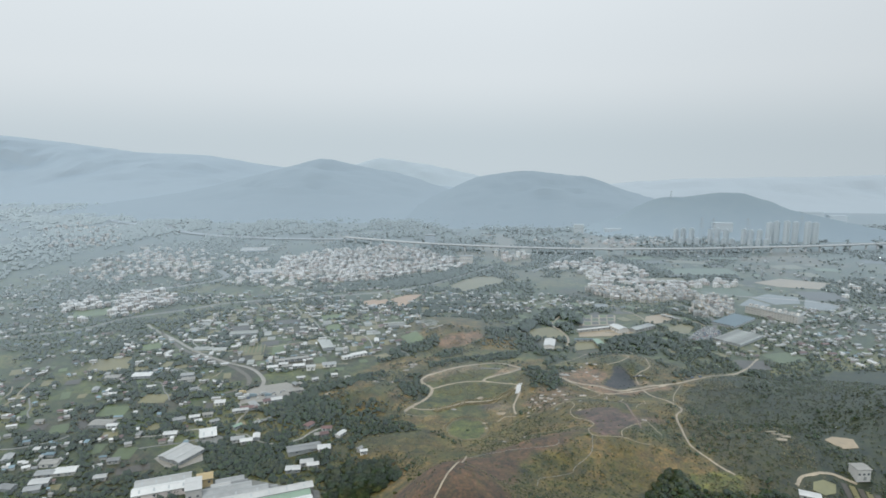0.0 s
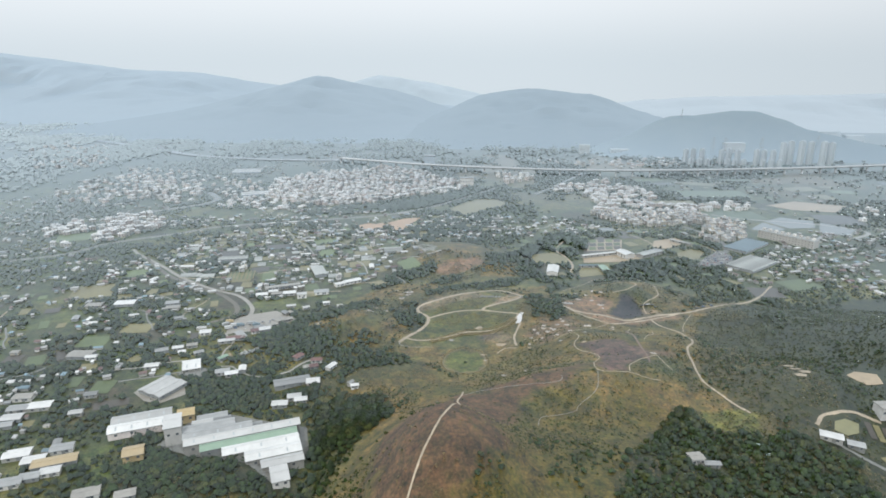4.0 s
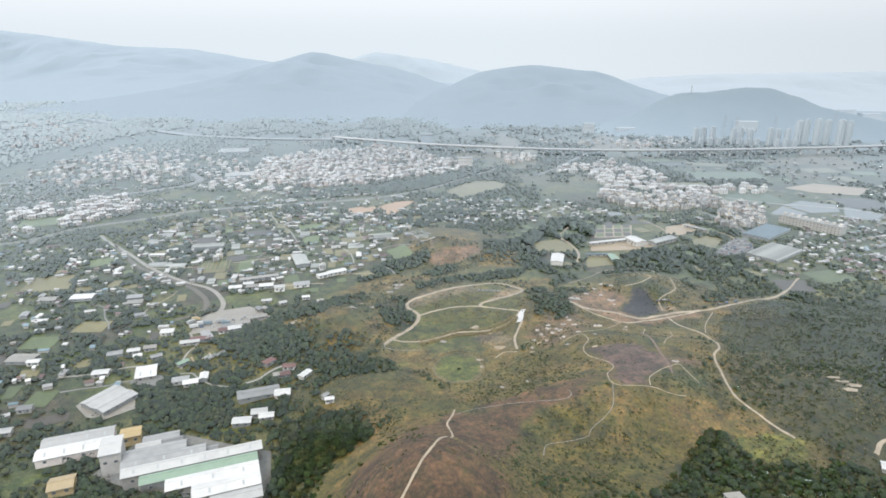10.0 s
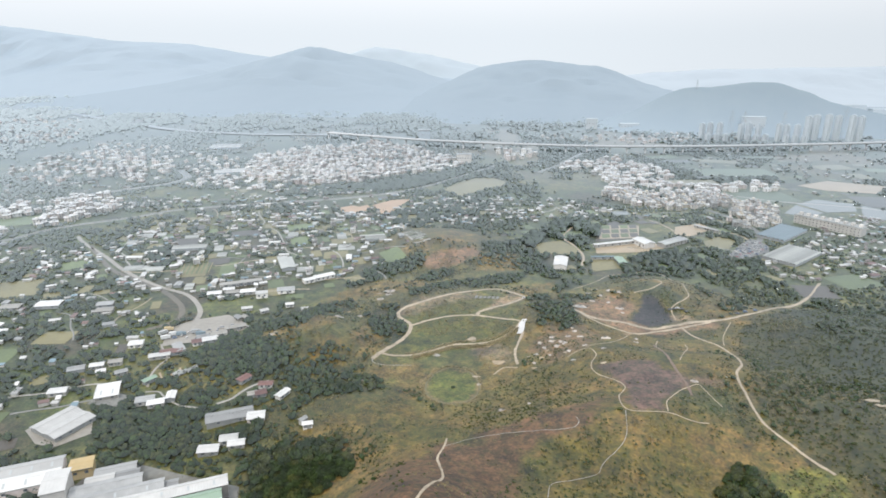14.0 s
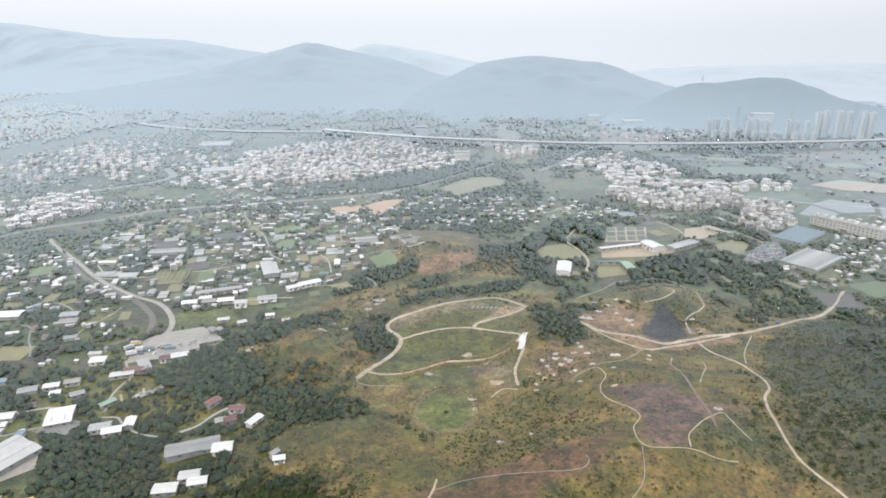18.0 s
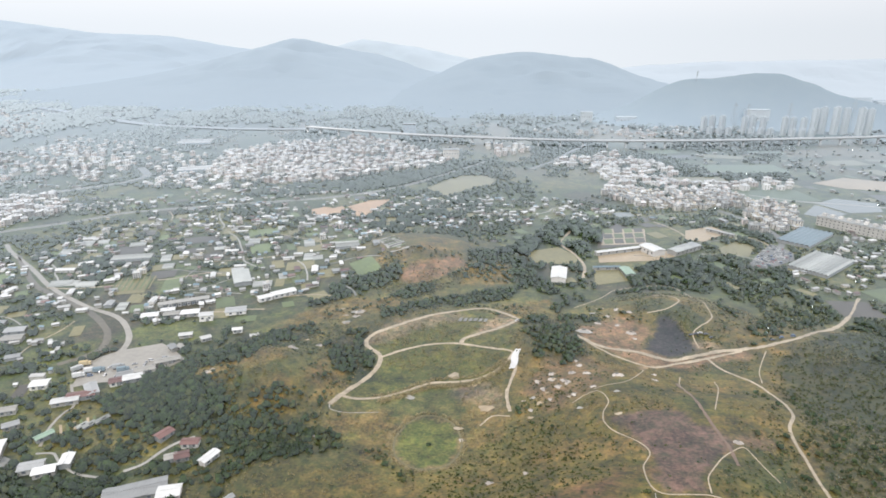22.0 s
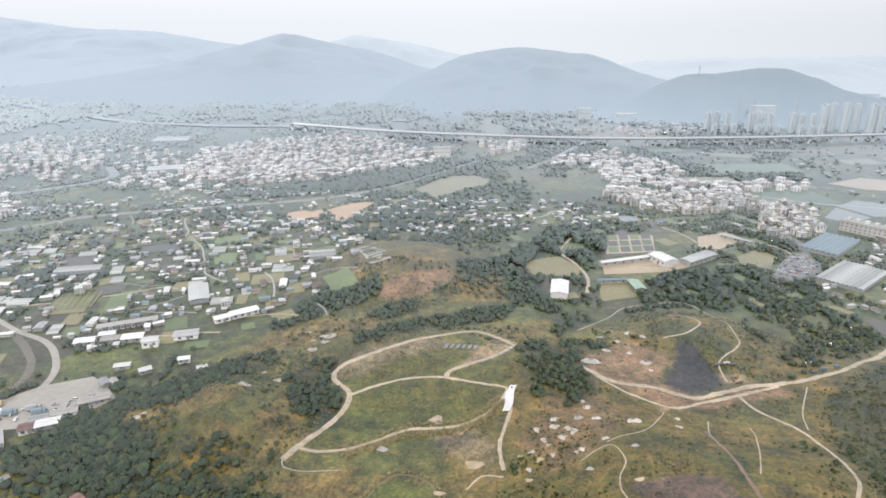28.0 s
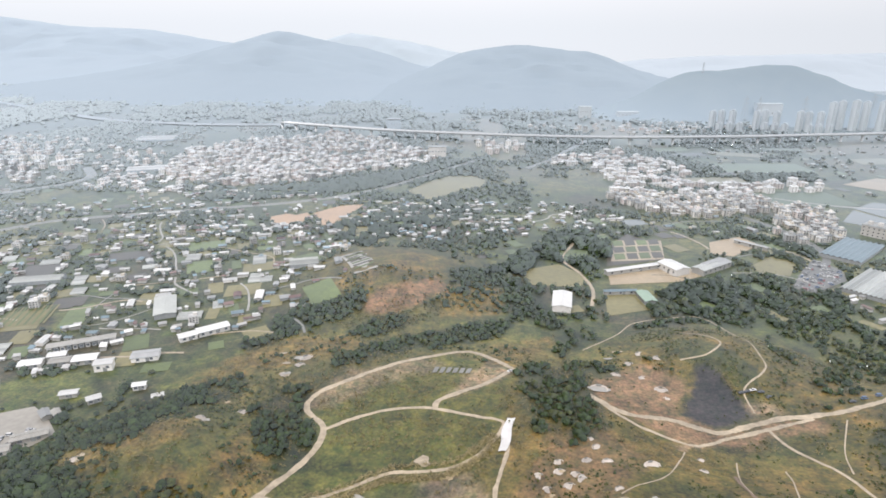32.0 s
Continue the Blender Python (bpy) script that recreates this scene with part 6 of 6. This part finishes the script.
joined_houses("town_houses", [(-560, 1010), (-480, 1060), (-480, 1200), (-600, 1180)], 24, 17, 5, "scattered pale houses among trees", (1, 2, 3), 0.6)
joined_houses("town_houses", [(219, 1577), (405, 1658), (370, 1499), (208, 1447)], 17, 23, 8, "bright low houses beyond a viaduct", (1, 2, 2), 0.6)
joined_houses("town_houses", [(40, 1480), (330, 1500), (520, 1540), (500, 1570), (300, 1560), (40, 1550)], 24, 18, 5, "low pale houses beyond a viaduct", (1, 2, 3), 0.75)
joined_houses("town_houses", [(-493, 979), (-490, 1041), (-443, 1081), (-381, 1006), (-334, 983), (-385, 951), (-454, 943)], 12, 20, 15, "pale low houses and workshops at the edge of a town", (1, 1, 2), 0.7)
joined_houses("town_houses", [(-581, 955), (-886, 1316), (-759, 1331), (-606, 1224), (-463, 1116), (-490, 1040)], 17, 22, 12, "strewn pale houses of a far quarter", (1, 1, 2, 2), 0.5)
joined_houses("town_houses", [(480, 960), (640, 1010), (700, 1150), (560, 1130)], 30, 19, 5, "scattered low buildings on the plain", (1, 1, 2), 0.5)

# village of sheds, plots and small houses on the plain
for x, y in scatter(VILLAGE, 12.5, 21):
    if taken(x, y):
        continue
    u = rg.random()
    if u < 0.05:
        put_thing(HOUSES[int(rg.integers(0, 4))], x, y, rg.choice([15, 20, 25]) + rg.normal(0, 5), 6, size=0.6)
    elif u < 0.52:
        put_thing(SHEDS[int(rg.choice([0, 0, 1, 2, 3, 4, 5, 6, 7]))], x, y, rg.choice([15, 20, 105]) + rg.normal(0, 8), 4, size=rg.uniform(0.36, 0.75))
    elif u < 0.62:
        put_thing(TUNNELS[int(rg.integers(0, 3))], x, y, 20 + rg.normal(0, 6), 6, size=rg.uniform(0.4, 0.65))
for poly, gap, seed, share in (([(-480, 400), (-500, 680), (-420, 680), (-300, 590), (-270, 500), (-250, 440), (-290, 380)], 21, 31, 0.30),
                               ([(-420, 300), (-420, 400), (-290, 380), (-262, 330), (-225, 300), (-225, 250), (-300, 240)], 14, 32, 0.28),
                               ([(-700, 560), (-480, 640), (-560, 720), (-700, 700)], 22, 33, 0.4),
                               ([(-330, 850), (-240, 940), (-160, 860), (-60, 830), (40, 860), (60, 930), (-30, 960), (-80, 800)], 22, 34, 0.3),
                               ([(230, 700), (330, 690), (470, 760), (520, 900), (400, 900), (300, 800), (240, 760)], 17, 35, 0.5),
                               ([(100, 860), (230, 880), (250, 930), (130, 940), (60, 900)], 19, 36, 0.45),
                               ([(-330, 780), (-540, 830), (-560, 900), (-400, 960), (-300, 900)], 24, 37, 0.4),
                               ([(300, 690), (420, 620), (520, 700), (480, 760)], 19, 38, 0.4)):
    for x, y in scatter(poly, gap, seed):
        if taken(x, y) or rg.random() > share:
            continue
        pr = SHEDS[int(rg.choice([0, 1, 2, 2, 3, 3, 4, 5, 5, 7]))]
        put_thing(pr, x, y, rg.choice([15, 20, 110]) + rg.normal(0, 9), 4, size=rg.uniform(0.4, 0.8))


def joined_huts(name, poly, gap, seed, share, label):
    """Countless small huts, lean-tos and sheds with sheet roofs."""
    s, rr = Soup(), np.random.default_rng(seed)
    for x, y in scatter(poly, gap, seed):
        if taken(x, y) or rr.random() > share or relief(x, y) > 3.5:
            continue
        z0 = gz(x, y)
        for _ in range(int(rr.integers(1, 4))):
            w, d, h = 1.8 + 6 * rr.random() ** 2.4, rr.uniform(1.6, 3.6), rr.uniform(1.4, 2.3)
            rot = radians(rr.choice([18, 24, 108, 30]) + rr.normal(0, 8))
            px, py, m = x + rr.normal(0, 3.5), y + rr.normal(0, 3.5), int(rr.choice([0, 0, 0, 1, 1, 2, 3]))
            s.box((px, py, z0 + h / 2 - 0.3), (w, d, h + 0.6), rot, 4)
            c_, s_ = math.cos(rot), math.sin(rot)
            tilt = rr.uniform(0.1, 0.6)
            q = [(-w / 2 - .3, -d / 2 - .3, h), (w / 2 + .3, -d / 2 - .3, h), (w / 2 + .3, d / 2 + .3, h + tilt), (-w / 2 - .3, d / 2 + .3, h + tilt)]
            q = q + [(a, b, c - 0.14) for a, b, c in q]
            v = [(px + a * c_ - b * s_, py + a * s_ + b * c_, z0 + 0.3 + c) for a, b, c in q]
            s.quads(v, [(0, 1, 2, 3), (4, 5, 1, 0), (5, 6, 2, 1), (6, 7, 3, 2), (7, 4, 0, 3)], m)
        mark(x, y, 3)
    return tagged(new(name, s.mesh(name, HUT_MATS)), label, "huts", kind="stuff")


HUT_MATS = [material("hut_" + n, c, 0.6, 0.2, 0.3, rand="island") for n, c in (("white_roof", (0.70, 0.71, 0.70)), ("grey_roof", (0.42, 0.42, 0.41)), ("rust_roof", (0.17, 0.09, 0.07)), ("blue_roof", (0.2, 0.3, 0.36)), ("wall", (0.42, 0.41, 0.38)))]
joined_huts("huts", [(-470, 620), (-394, 830), (-280, 860), (-142, 850), (-80, 740), (-137, 660), (-199, 615), (-242, 580), (-341, 600)], 7.0, 61, 0.36, "strewn small huts with white and grey sheet roofs")
joined_huts("huts", [(-520, 300), (-520, 680), (-420, 680), (-300, 590), (-262, 500), (-240, 440), (-255, 400), (-275, 330), (-225, 270), (-320, 240)], 10, 62, 0.24, "strewn small huts among trees and plots")
joined_huts("huts", [(-560, 830), (-330, 990), (-160, 960), (60, 960), (130, 900), (60, 840), (-60, 810), (-300, 860)], 9, 63, 0.36, "strewn small huts along a channel")
joined_huts("huts", [(230, 690), (330, 670), (560, 760), (620, 960), (400, 930), (300, 800), (240, 760)], 10, 64, 0.4, "strewn sheds and huts beside glasshouses")
joined_huts("huts", [(-880, 560), (-560, 660), (-560, 980), (-880, 1000)], 16, 65, 0.5, "far strewn sheds on the plain")
joined_huts("huts", [(-880, 1000), (-480, 1060), (-480, 1430), (-880, 1430)], 20, 66, 0.3, "far strewn sheds in haze")
joined_huts("huts", [(330, 1000), (780, 1000), (780, 1400), (300, 1330), (260, 1200)], 24, 67, 0.35, "far strewn sheds on open land")
joined_huts("huts", [(-1000, 1500), (1000, 1520), (1000, 1640), (-1000, 1700)], 26, 68, 0.2, "far pale sheds below hills")
for e in FAR_AWAY:
    bpy.data.objects.remove(e)


# ---- trees ----
PHI = (1 + 5 ** 0.5) / 2
ICO_V = np.array([(-1, PHI, 0), (1, PHI, 0), (-1, -PHI, 0), (1, -PHI, 0), (0, -1, PHI), (0, 1, PHI), (0, -1, -PHI), (0, 1, -PHI), (PHI, 0, -1), (PHI, 0, 1), (-PHI, 0, -1), (-PHI, 0, 1)]) / 1.902
ICO_F = np.array([(0, 11, 5), (0, 5, 1), (0, 1, 7), (0, 7, 10), (0, 10, 11), (1, 5, 9), (5, 11, 4), (11, 10, 2), (10, 7, 6), (7, 1, 8), (3, 9, 4), (3, 4, 2), (3, 2, 6), (3, 6, 8), (3, 8, 9), (4, 9, 5), (2, 4, 11), (6, 2, 10), (8, 6, 7), (9, 8, 1)])


def crown_arrays(rr, blobs, leaves, spread=0.55, tall=0.8, fleck=0.11):
    """A crown about one metre in radius: ragged clumps and loose leaf sprays."""
    V, Fc, n = [], [], 0
    for i in range(blobs):
        a, r = rr.uniform(0, 2 * np.pi), spread * math.sqrt(rr.random())
        c = np.array([r * math.cos(a), r * math.sin(a), tall * rr.uniform(0.45, 1.15) * (1 - 0.45 * r)])
        s = rr.uniform(0.30, 0.50) * (1.25 if blobs < 5 else 0.9)
        v = ICO_V * s * rr.uniform(0.72, 1.28, (12, 1)) * np.array([1, 1, 0.82])
        q = rr.uniform(0, 6.28)
        v = np.stack([v[:, 0] * math.cos(q) - v[:, 1] * math.sin(q), v[:, 0] * math.sin(q) + v[:, 1] * math.cos(q), v[:, 2]], 1) + c
        V.append(v)
        Fc.append(ICO_F + n)
        n += 12
    for i in range(leaves):
        u = rr.normal(0, 1, 3)
        u /= np.linalg.norm(u)
        c = u * np.array([0.85, 0.85, 0.55]) * rr.uniform(0.8, 1.15) + np.array([0, 0, tall * 0.8])
        t = rr.normal(0, fleck, (3, 3))
        V.append(c + t)
        Fc.append(np.array([(n, n + 1, n + 2)]))
        n += 3
    return np.vstack(V), np.vstack(Fc)


def trunk_mesh(rr):
    """A tapered trunk with three limbs, one metre of crown radius."""
    V, Fq = [], []

    def tube(p, q, r0, r1):
        n = len(V)
        d = np.array(q) - np.array(p)
        u = np.cross(d, (0.3, 1, 0.2))
        u /= np.linalg.norm(u)
        w = np.cross(d, u)
        w /= np.linalg.norm(w)
        for c, r in ((p, r0), (q, r1)):
            for k_ in range(6):
                a = k_ * np.pi / 3
                V.append(np.array(c) + r * (u * math.cos(a) + w * math.sin(a)))
        Fq.extend([(n + k_, n + (k_ + 1) % 6, n + 6 + (k_ + 1) % 6, n + 6 + k_) for k_ in range(6)])
    tube((0, 0, -0.15), (0.02, 0, 0.55), 0.075, 0.05)
    for a in rr.uniform(0, 6.28, 3):
        tube((0.02, 0, 0.45), (0.4 * math.cos(a), 0.4 * math.sin(a), 0.85), 0.045, 0.015)
    return mesh_of("trunk", V, Fq, [M_BARK])


rt = np.random.default_rng(17)
LEAFS = [M_LEAF, M_LEAF_B, M_LEAF_C]
TREE_STOCK = []
for i in range(9):
    v, f = crown_arrays(rt, 24, 240, 0.74, 0.7, 0.09)
    TREE_STOCK.append((trunk_mesh(rt), mesh_of("crown", v, f, [LEAFS[(0, 0, 2, 1, 0, 1, 0, 1, 2)[i]]])))
TREE_WORDS = ["dark green broadleaf tree with a rounded ragged crown", "dark green broadleaf tree with a dense crown", "bluish green tree with a loose crown",
              "olive green tree with a broad crown", "dark green tree with an uneven crown", "olive green tree with a dense crown", "dark green tree with a broad crown",
              "olive green tree with a ragged crown", "bluish green tree with an uneven crown"]


def tree(x, y, s, i, hgt=1.0):
    e = new("tree")
    e.matrix_basis = pose(x, y, gz(x, y), 0, 0, rt.uniform(0, 360)) @ Matrix.Diagonal((s, s, s * hgt, 1))
    tagged(e, TREE_WORDS[i], "tree", "trees of the near woods")
    part("trunk", TREE_STOCK[i][0], e)
    part("crown", TREE_STOCK[i][1], e)
    mark(x, y, s * 0.3)


SPRIGS = [crown_arrays(rt, 3, 16, 0.55, 0.75, 0.17) for _ in range(8)]
FAR_SPRIGS = [crown_arrays(rt, 2, 3, 0.45, 0.6, 0.22) for _ in range(8)]
BUSH = [crown_arrays(rt, 1, 7, 0.2, 0.35, 0.25) for _ in range(6)]
TUFT = [crown_arrays(rt, 0, 9, 0.2, 0.35, 0.32) for _ in range(6)]


def joined_trees(name, pts, sizes, mat, label, stock, category="trees"):
    """Many small crowns in one mesh."""
    V, Fc, n = [], [], 0
    pts, sizes = np.asarray(pts), np.asarray(sizes)
    zs = ground_z(pts[:, 0], pts[:, 1])
    which = rt.integers(0, len(stock), len(pts))
    for k_, (tv, tf) in enumerate(stock):
        sel = np.where(which == k_)[0]
        if not len(sel):
            continue
        a = rt.uniform(0, 2 * np.pi, len(sel))[:, None]
        s = sizes[sel][:, None]
        X = (tv[None, :, 0] * np.cos(a) - tv[None, :, 1] * np.sin(a)) * s + pts[sel, 0][:, None]
        Y = (tv[None, :, 0] * np.sin(a) + tv[None, :, 1] * np.cos(a)) * s + pts[sel, 1][:, None]
        Z = tv[None, :, 2] * s * rt.uniform(0.85, 1.25, (len(sel), 1)) + zs[sel][:, None] - 0.1 * s
        V.append(np.stack([X, Y, Z], -1).reshape(-1, 3))
        Fc.append((tf[None] + (np.arange(len(sel)) * len(tv))[:, None, None] + n).reshape(-1, 3))
        n += len(sel) * len(tv)
    return tagged(new(name, mesh_of(name, np.vstack(V), np.vstack(Fc), [mat])), label, category, kind="stuff")


def free(x, y):
    """Which of the points lie on ground that nothing is built on."""
    i, j = ((y - OY) / 2).astype(int), ((x - OX) / 2).astype(int)
    ok = (i >= 0) & (i < 900) & (j >= 0) & (j < 850)
    r = np.ones(x.shape, bool)
    r[ok] = ~USED[i[ok], j[ok]]
    return r


def strew(x0, y0, x1, y1, gap):
    """A jittered grid of points, in two arrays."""
    X, Y = np.meshgrid(np.arange(x0, x1, gap), np.arange(y0, y1, gap))
    X, Y = X.ravel(), Y.ravel()
    return X + rt.uniform(-0.5, 0.5, X.size) * gap, Y + rt.uniform(-0.5, 0.5, X.size) * gap


def wood_points(poly, gap, thr, noise_seed):
    px_, py_ = np.array(poly, float).T
    X, Y = strew(px_.min(), py_.min(), px_.max(), py_.max(), gap)
    k = inside(poly, X + (fbm(X, Y, 12, 31) - 0.5) * 14, Y + (fbm(X, Y, 12, 37) - 0.5) * 14) & free(X, Y) & (fbm(X, Y, 20, noise_seed) > thr)
    return X[k], Y[k]


near = []
for poly, gap, lo, hi, thr in ((W_FRONT, 2.8, 1.8, 4.4, 0.2), (W_SCRUBBY, 3.4, 1.0, 3.2, 0.45), (W_FRONT_2, 3.2, 1.6, 4.0, 0.3), (W_HUT, 3.0, 1.1, 3.2, 0.42), (W_YARD, 3.8, 2.2, 4.6, 0.3), (W_LANE, 3.4, 1.6, 4.2, 0.32), (W_RING, 2.8, 1.3, 3.2, 0.34),
                               (W_KNOLL, 2.9, 1.2, 3.8, 0.3), (W_MID, 2.9, 1.2, 3.0, 0.39), (W_LEFT, 3.0, 1.5, 3.8, 0.36), (W_WH, 3.6, 1.6, 4.2, 0.32), (W_WEST, 3.8, 1.5, 3.6, 0.36), (W_PATCH, 2.9, 1.2, 2.8, 0.36)):
    X, Y = wood_points(poly, gap, thr, 91)
    near += list(zip(X, Y, lo + (hi - lo) * rt.random(len(X)) ** 1.6))
near.sort(key=lambda p: (p[0] + 20) ** 2 * 0.35 + (p[1] - 400) ** 2)
tree(-36, 466, 1.3, 1, 0.8)
for x, y, s in near[:300]:
    tree(x, y, s, int(rt.integers(0, 9)), rt.uniform(0.9, 1.3))
pool = [[], [], []]


def to_pool(X, Y, size, shares):
    which = rt.choice(3, len(X), p=shares)
    for k_ in range(3):
        pool[k_] += list(zip(X[which == k_], Y[which == k_], size[which == k_]))


rest = np.array(near[300:])
to_pool(rest[:, 0], rest[:, 1], rest[:, 2], (0.5, 0.25, 0.25))
for poly, gap, lo, hi, thr, shares in ((W_RIGHT, 3.6, 1.0, 3.0, 0.50, (0.3, 0.5, 0.2)), (W_MOUND, 3.8, 2.2, 4.8, 0.22, (0.2, 0.1, 0.7)), (W_BAND, 4.4, 1.8, 4.4, 0.3, (0.3, 0.1, 0.6)), (W_CLUMP, 4.0, 3.6, 7.6, 0.34, (0.3, 0.0, 0.7)),
                                       (W_EAST, 3.6, 1.8, 4.6, 0.34, (0.3, 0.1, 0.6)), (W_SLOPE, 3.2, 1.5, 3.6, 0.3, (0.7, 0.1, 0.2)), (W_SADDLE, 3.2, 1.2, 3.2, 0.45, (0.6, 0.2, 0.2)), (W_FARM, 4.0, 1.4, 4.0, 0.32, (0.5, 0.3, 0.2)),
                                       (W_VALE, 4.2, 1.6, 4.6, 0.3, (0.2, 0.2, 0.6)), (W_CREST, 3.2, 1.2, 3.0, 0.40, (0.6, 0.2, 0.2)), (W_FOOT, 3.4, 1.2, 3.0, 0.3, (0.4, 0.3, 0.3)), (W_STRIP, 4.4, 2.4, 5.2, 0.28, (0.3, 0.1, 0.6)), (W_NORTH, 5.0, 2.6, 5.6, 0.3, (0.3, 0.1, 0.6))):
    X, Y = wood_points(poly, gap, thr, 92)
    to_pool(X, Y, lo + (hi - lo) * rt.random(len(X)) ** 1.5, shares)

# trees strewn over the plain wherever nothing is built
for gap, box_, thr, lo, hi in ((4.0, (-520, 250, -180, 900), 0.435, 1.0, 3.8), (3.8, (-180, 290, -70, 470), 0.44, 1.2, 3.6), (4.4, (-180, 680, 330, 960), 0.49, 1.0, 3.8), (5.0, (220, 560, 600, 960), 0.47, 1.1, 3.8)):
    X, Y = strew(*box_, gap)
    k = (relief(X, Y) < 7) & (fbm(X, Y, 55, 71) > thr + rt.normal(0, 0.035, X.size)) & free(X, Y)
    to_pool(X[k], Y[k], lo + (hi - lo) * rt.random(int(k.sum())) ** 1.6, (0.45, 0.2, 0.35))
# close copses of the far plain, with a few trees between them
for gap, box_, lo, hi in ((6.6, (-900, 500, -520, 1000), 2.0, 4.8), (7.0, (-900, 960, 900, 1480), 2.4, 5.2), (11, (-1700, 1480, 1150, 1950), 5.0, 9.0), (15, (-2300, 900, -900, 2500), 5.0, 9.0)):
    X, Y = strew(*box_, gap)
    k = ((copse(X, Y) > 0.50 + rt.normal(0, 0.02, X.size)) | (rt.random(X.size) < 0.05)) & free(X, Y)
    to_pool(X[k], Y[k], lo + (hi - lo) * rt.random(int(k.sum())) ** 1.5, (0.3, 0.15, 0.55))
# bushes and small trees on the hills
X, Y = strew(-200, 240, 330, 720, 4.2)
k = (relief(X, Y) > 3) & (fbm(X, Y, 38, 101) > 0.60 + rt.normal(0, 0.04, X.size)) & free(X, Y)
for q in (BROWN_RIDGE, BARE, BURN, BLACK, RING, ROUND, EARTH_HILL, MEADOW):
    k &= ~inside(q, X, Y)
to_pool(X[k], Y[k], 0.7 + 1.5 * rt.random(int(k.sum())) ** 2, (0.65, 0.35, 0.0))
for i, nm in enumerate(("dark green trees strewn over the plain", "olive trees strewn over the plain", "bluish green woods of the plain")):
    a = np.array(pool[i])
    off = (a[:, 1] > 880) | (a[:, 0] < -480) | (a[:, 0] > 260)
    joined_trees("woods", a[~off, :2], a[~off, 2], LEAFS[i], nm, SPRIGS)
    joined_trees("woods", a[off, :2], a[off, 2], LEAFS[i], "far " + nm, FAR_SPRIGS)

# scrub on the hills
M_SCRUB = material("scrub_leaves", (0.058, 0.066, 0.017), 0.85, 0.5, 0.8, rand="island", spec=0.1, tint=HAZE_TINT_LEAF, leafy=True)
N_SCRUB = 64000
sc_x, sc_y = rt.uniform(-200, 420, N_SCRUB), rt.uniform(225, 720, N_SCRUB)
dark = inside(W_DARK, sc_x, sc_y)
keep = (relief(sc_x, sc_y) > 4) & (fbm(sc_x, sc_y, 35, 81) + rt.normal(0, 0.07, N_SCRUB) > np.where(dark, 0.36, 0.50)) & free(sc_x, sc_y)
for poly in (BROWN_RIDGE, BARE, BURN, BLACK, ROUND, RING, EARTH_HILL, OLIVE):
    keep &= ~(inside(poly, sc_x, sc_y) & (rt.random(N_SCRUB) < 0.9))
px, py, dark = sc_x[keep], sc_y[keep], dark[keep]
deep = rt.random(len(px)) < np.where(dark, 0.16, 0.18)
size = rt.uniform(0.5, 1.3, len(px)) * np.where(dark, 0.95, 0.85)
joined_trees("scrub", np.stack([px, py], 1)[deep], size[deep], M_LEAF, "low dark scrub on grassy hills", BUSH, "scrub")
joined_trees("scrub", np.stack([px, py], 1)[~deep], size[~deep], M_SCRUB, "low olive scrub on grassy hills", BUSH, "scrub")
rd_x, rd_y = rt.uniform(-200, 200, 60000), rt.uniform(225, 700, 60000)
keep = (relief(rd_x, rd_y) > 3) & (fbm(rd_x, rd_y, 26, 85) + rt.normal(0, 0.06, 60000) > 0.53) & free(rd_x, rd_y)
for poly in (BARE, BURN, BLACK, ROUND):
    keep &= ~inside(poly, rd_x, rd_y)
keep &= ~(inside(BROWN_RIDGE, rd_x, rd_y) & (rt.random(60000) < 0.6))
for poly in STRAW:
    keep |= inside(poly, rd_x, rd_y) & free(rd_x, rd_y) & (rt.random(60000) < 0.8)
joined_trees("tall_grass", np.stack([rd_x, rd_y], 1)[keep], rt.uniform(0.4, 0.9, int(keep.sum())), M_REED, "tufts of tall dry straw-coloured grass", TUFT, "grass")

bank = smooth_line([(-50, 482), (-41, 491), (-27, 485.5), (-20, 467), (-25, 450), (-38, 445.5), (-50, 454), (-53, 469), (-50, 481)], 0.4)
# reeds along the inner track
edge = smooth_line([(1, 541), (-6, 529), (-17, 521), (-30, 518.5), (-42, 517), (-52, 511), (-60, 506), (-68, 501)], 0.3)
edge = np.vstack([edge + rt.normal(0, 1.1, edge.shape) for _ in range(5)])
ring_edge = smooth_line([(-72, 505), (-60, 511.5), (-51, 518), (-41, 524), (-30, 525.5), (-17, 527.5), (-8, 534), (-1, 543)], 0.4)
edge = np.vstack([edge] + [ring_edge + rt.normal(0, 0.8, ring_edge.shape) for _ in range(2)] + [(bank - (-36, 468)) * q_ + (-36, 468) + rt.normal(0, 0.7, bank.shape) for q_ in (1.1,)])
M_REED_PALE = material("pale_reed", (0.30, 0.245, 0.11), 0.9, 0.3, 0.5, rand="island")
joined_trees("reeds", edge, rt.uniform(0.5, 1.0, len(edge)), M_REED_PALE, "band of tall straw-coloured reeds beside a track", TUFT, "reeds")
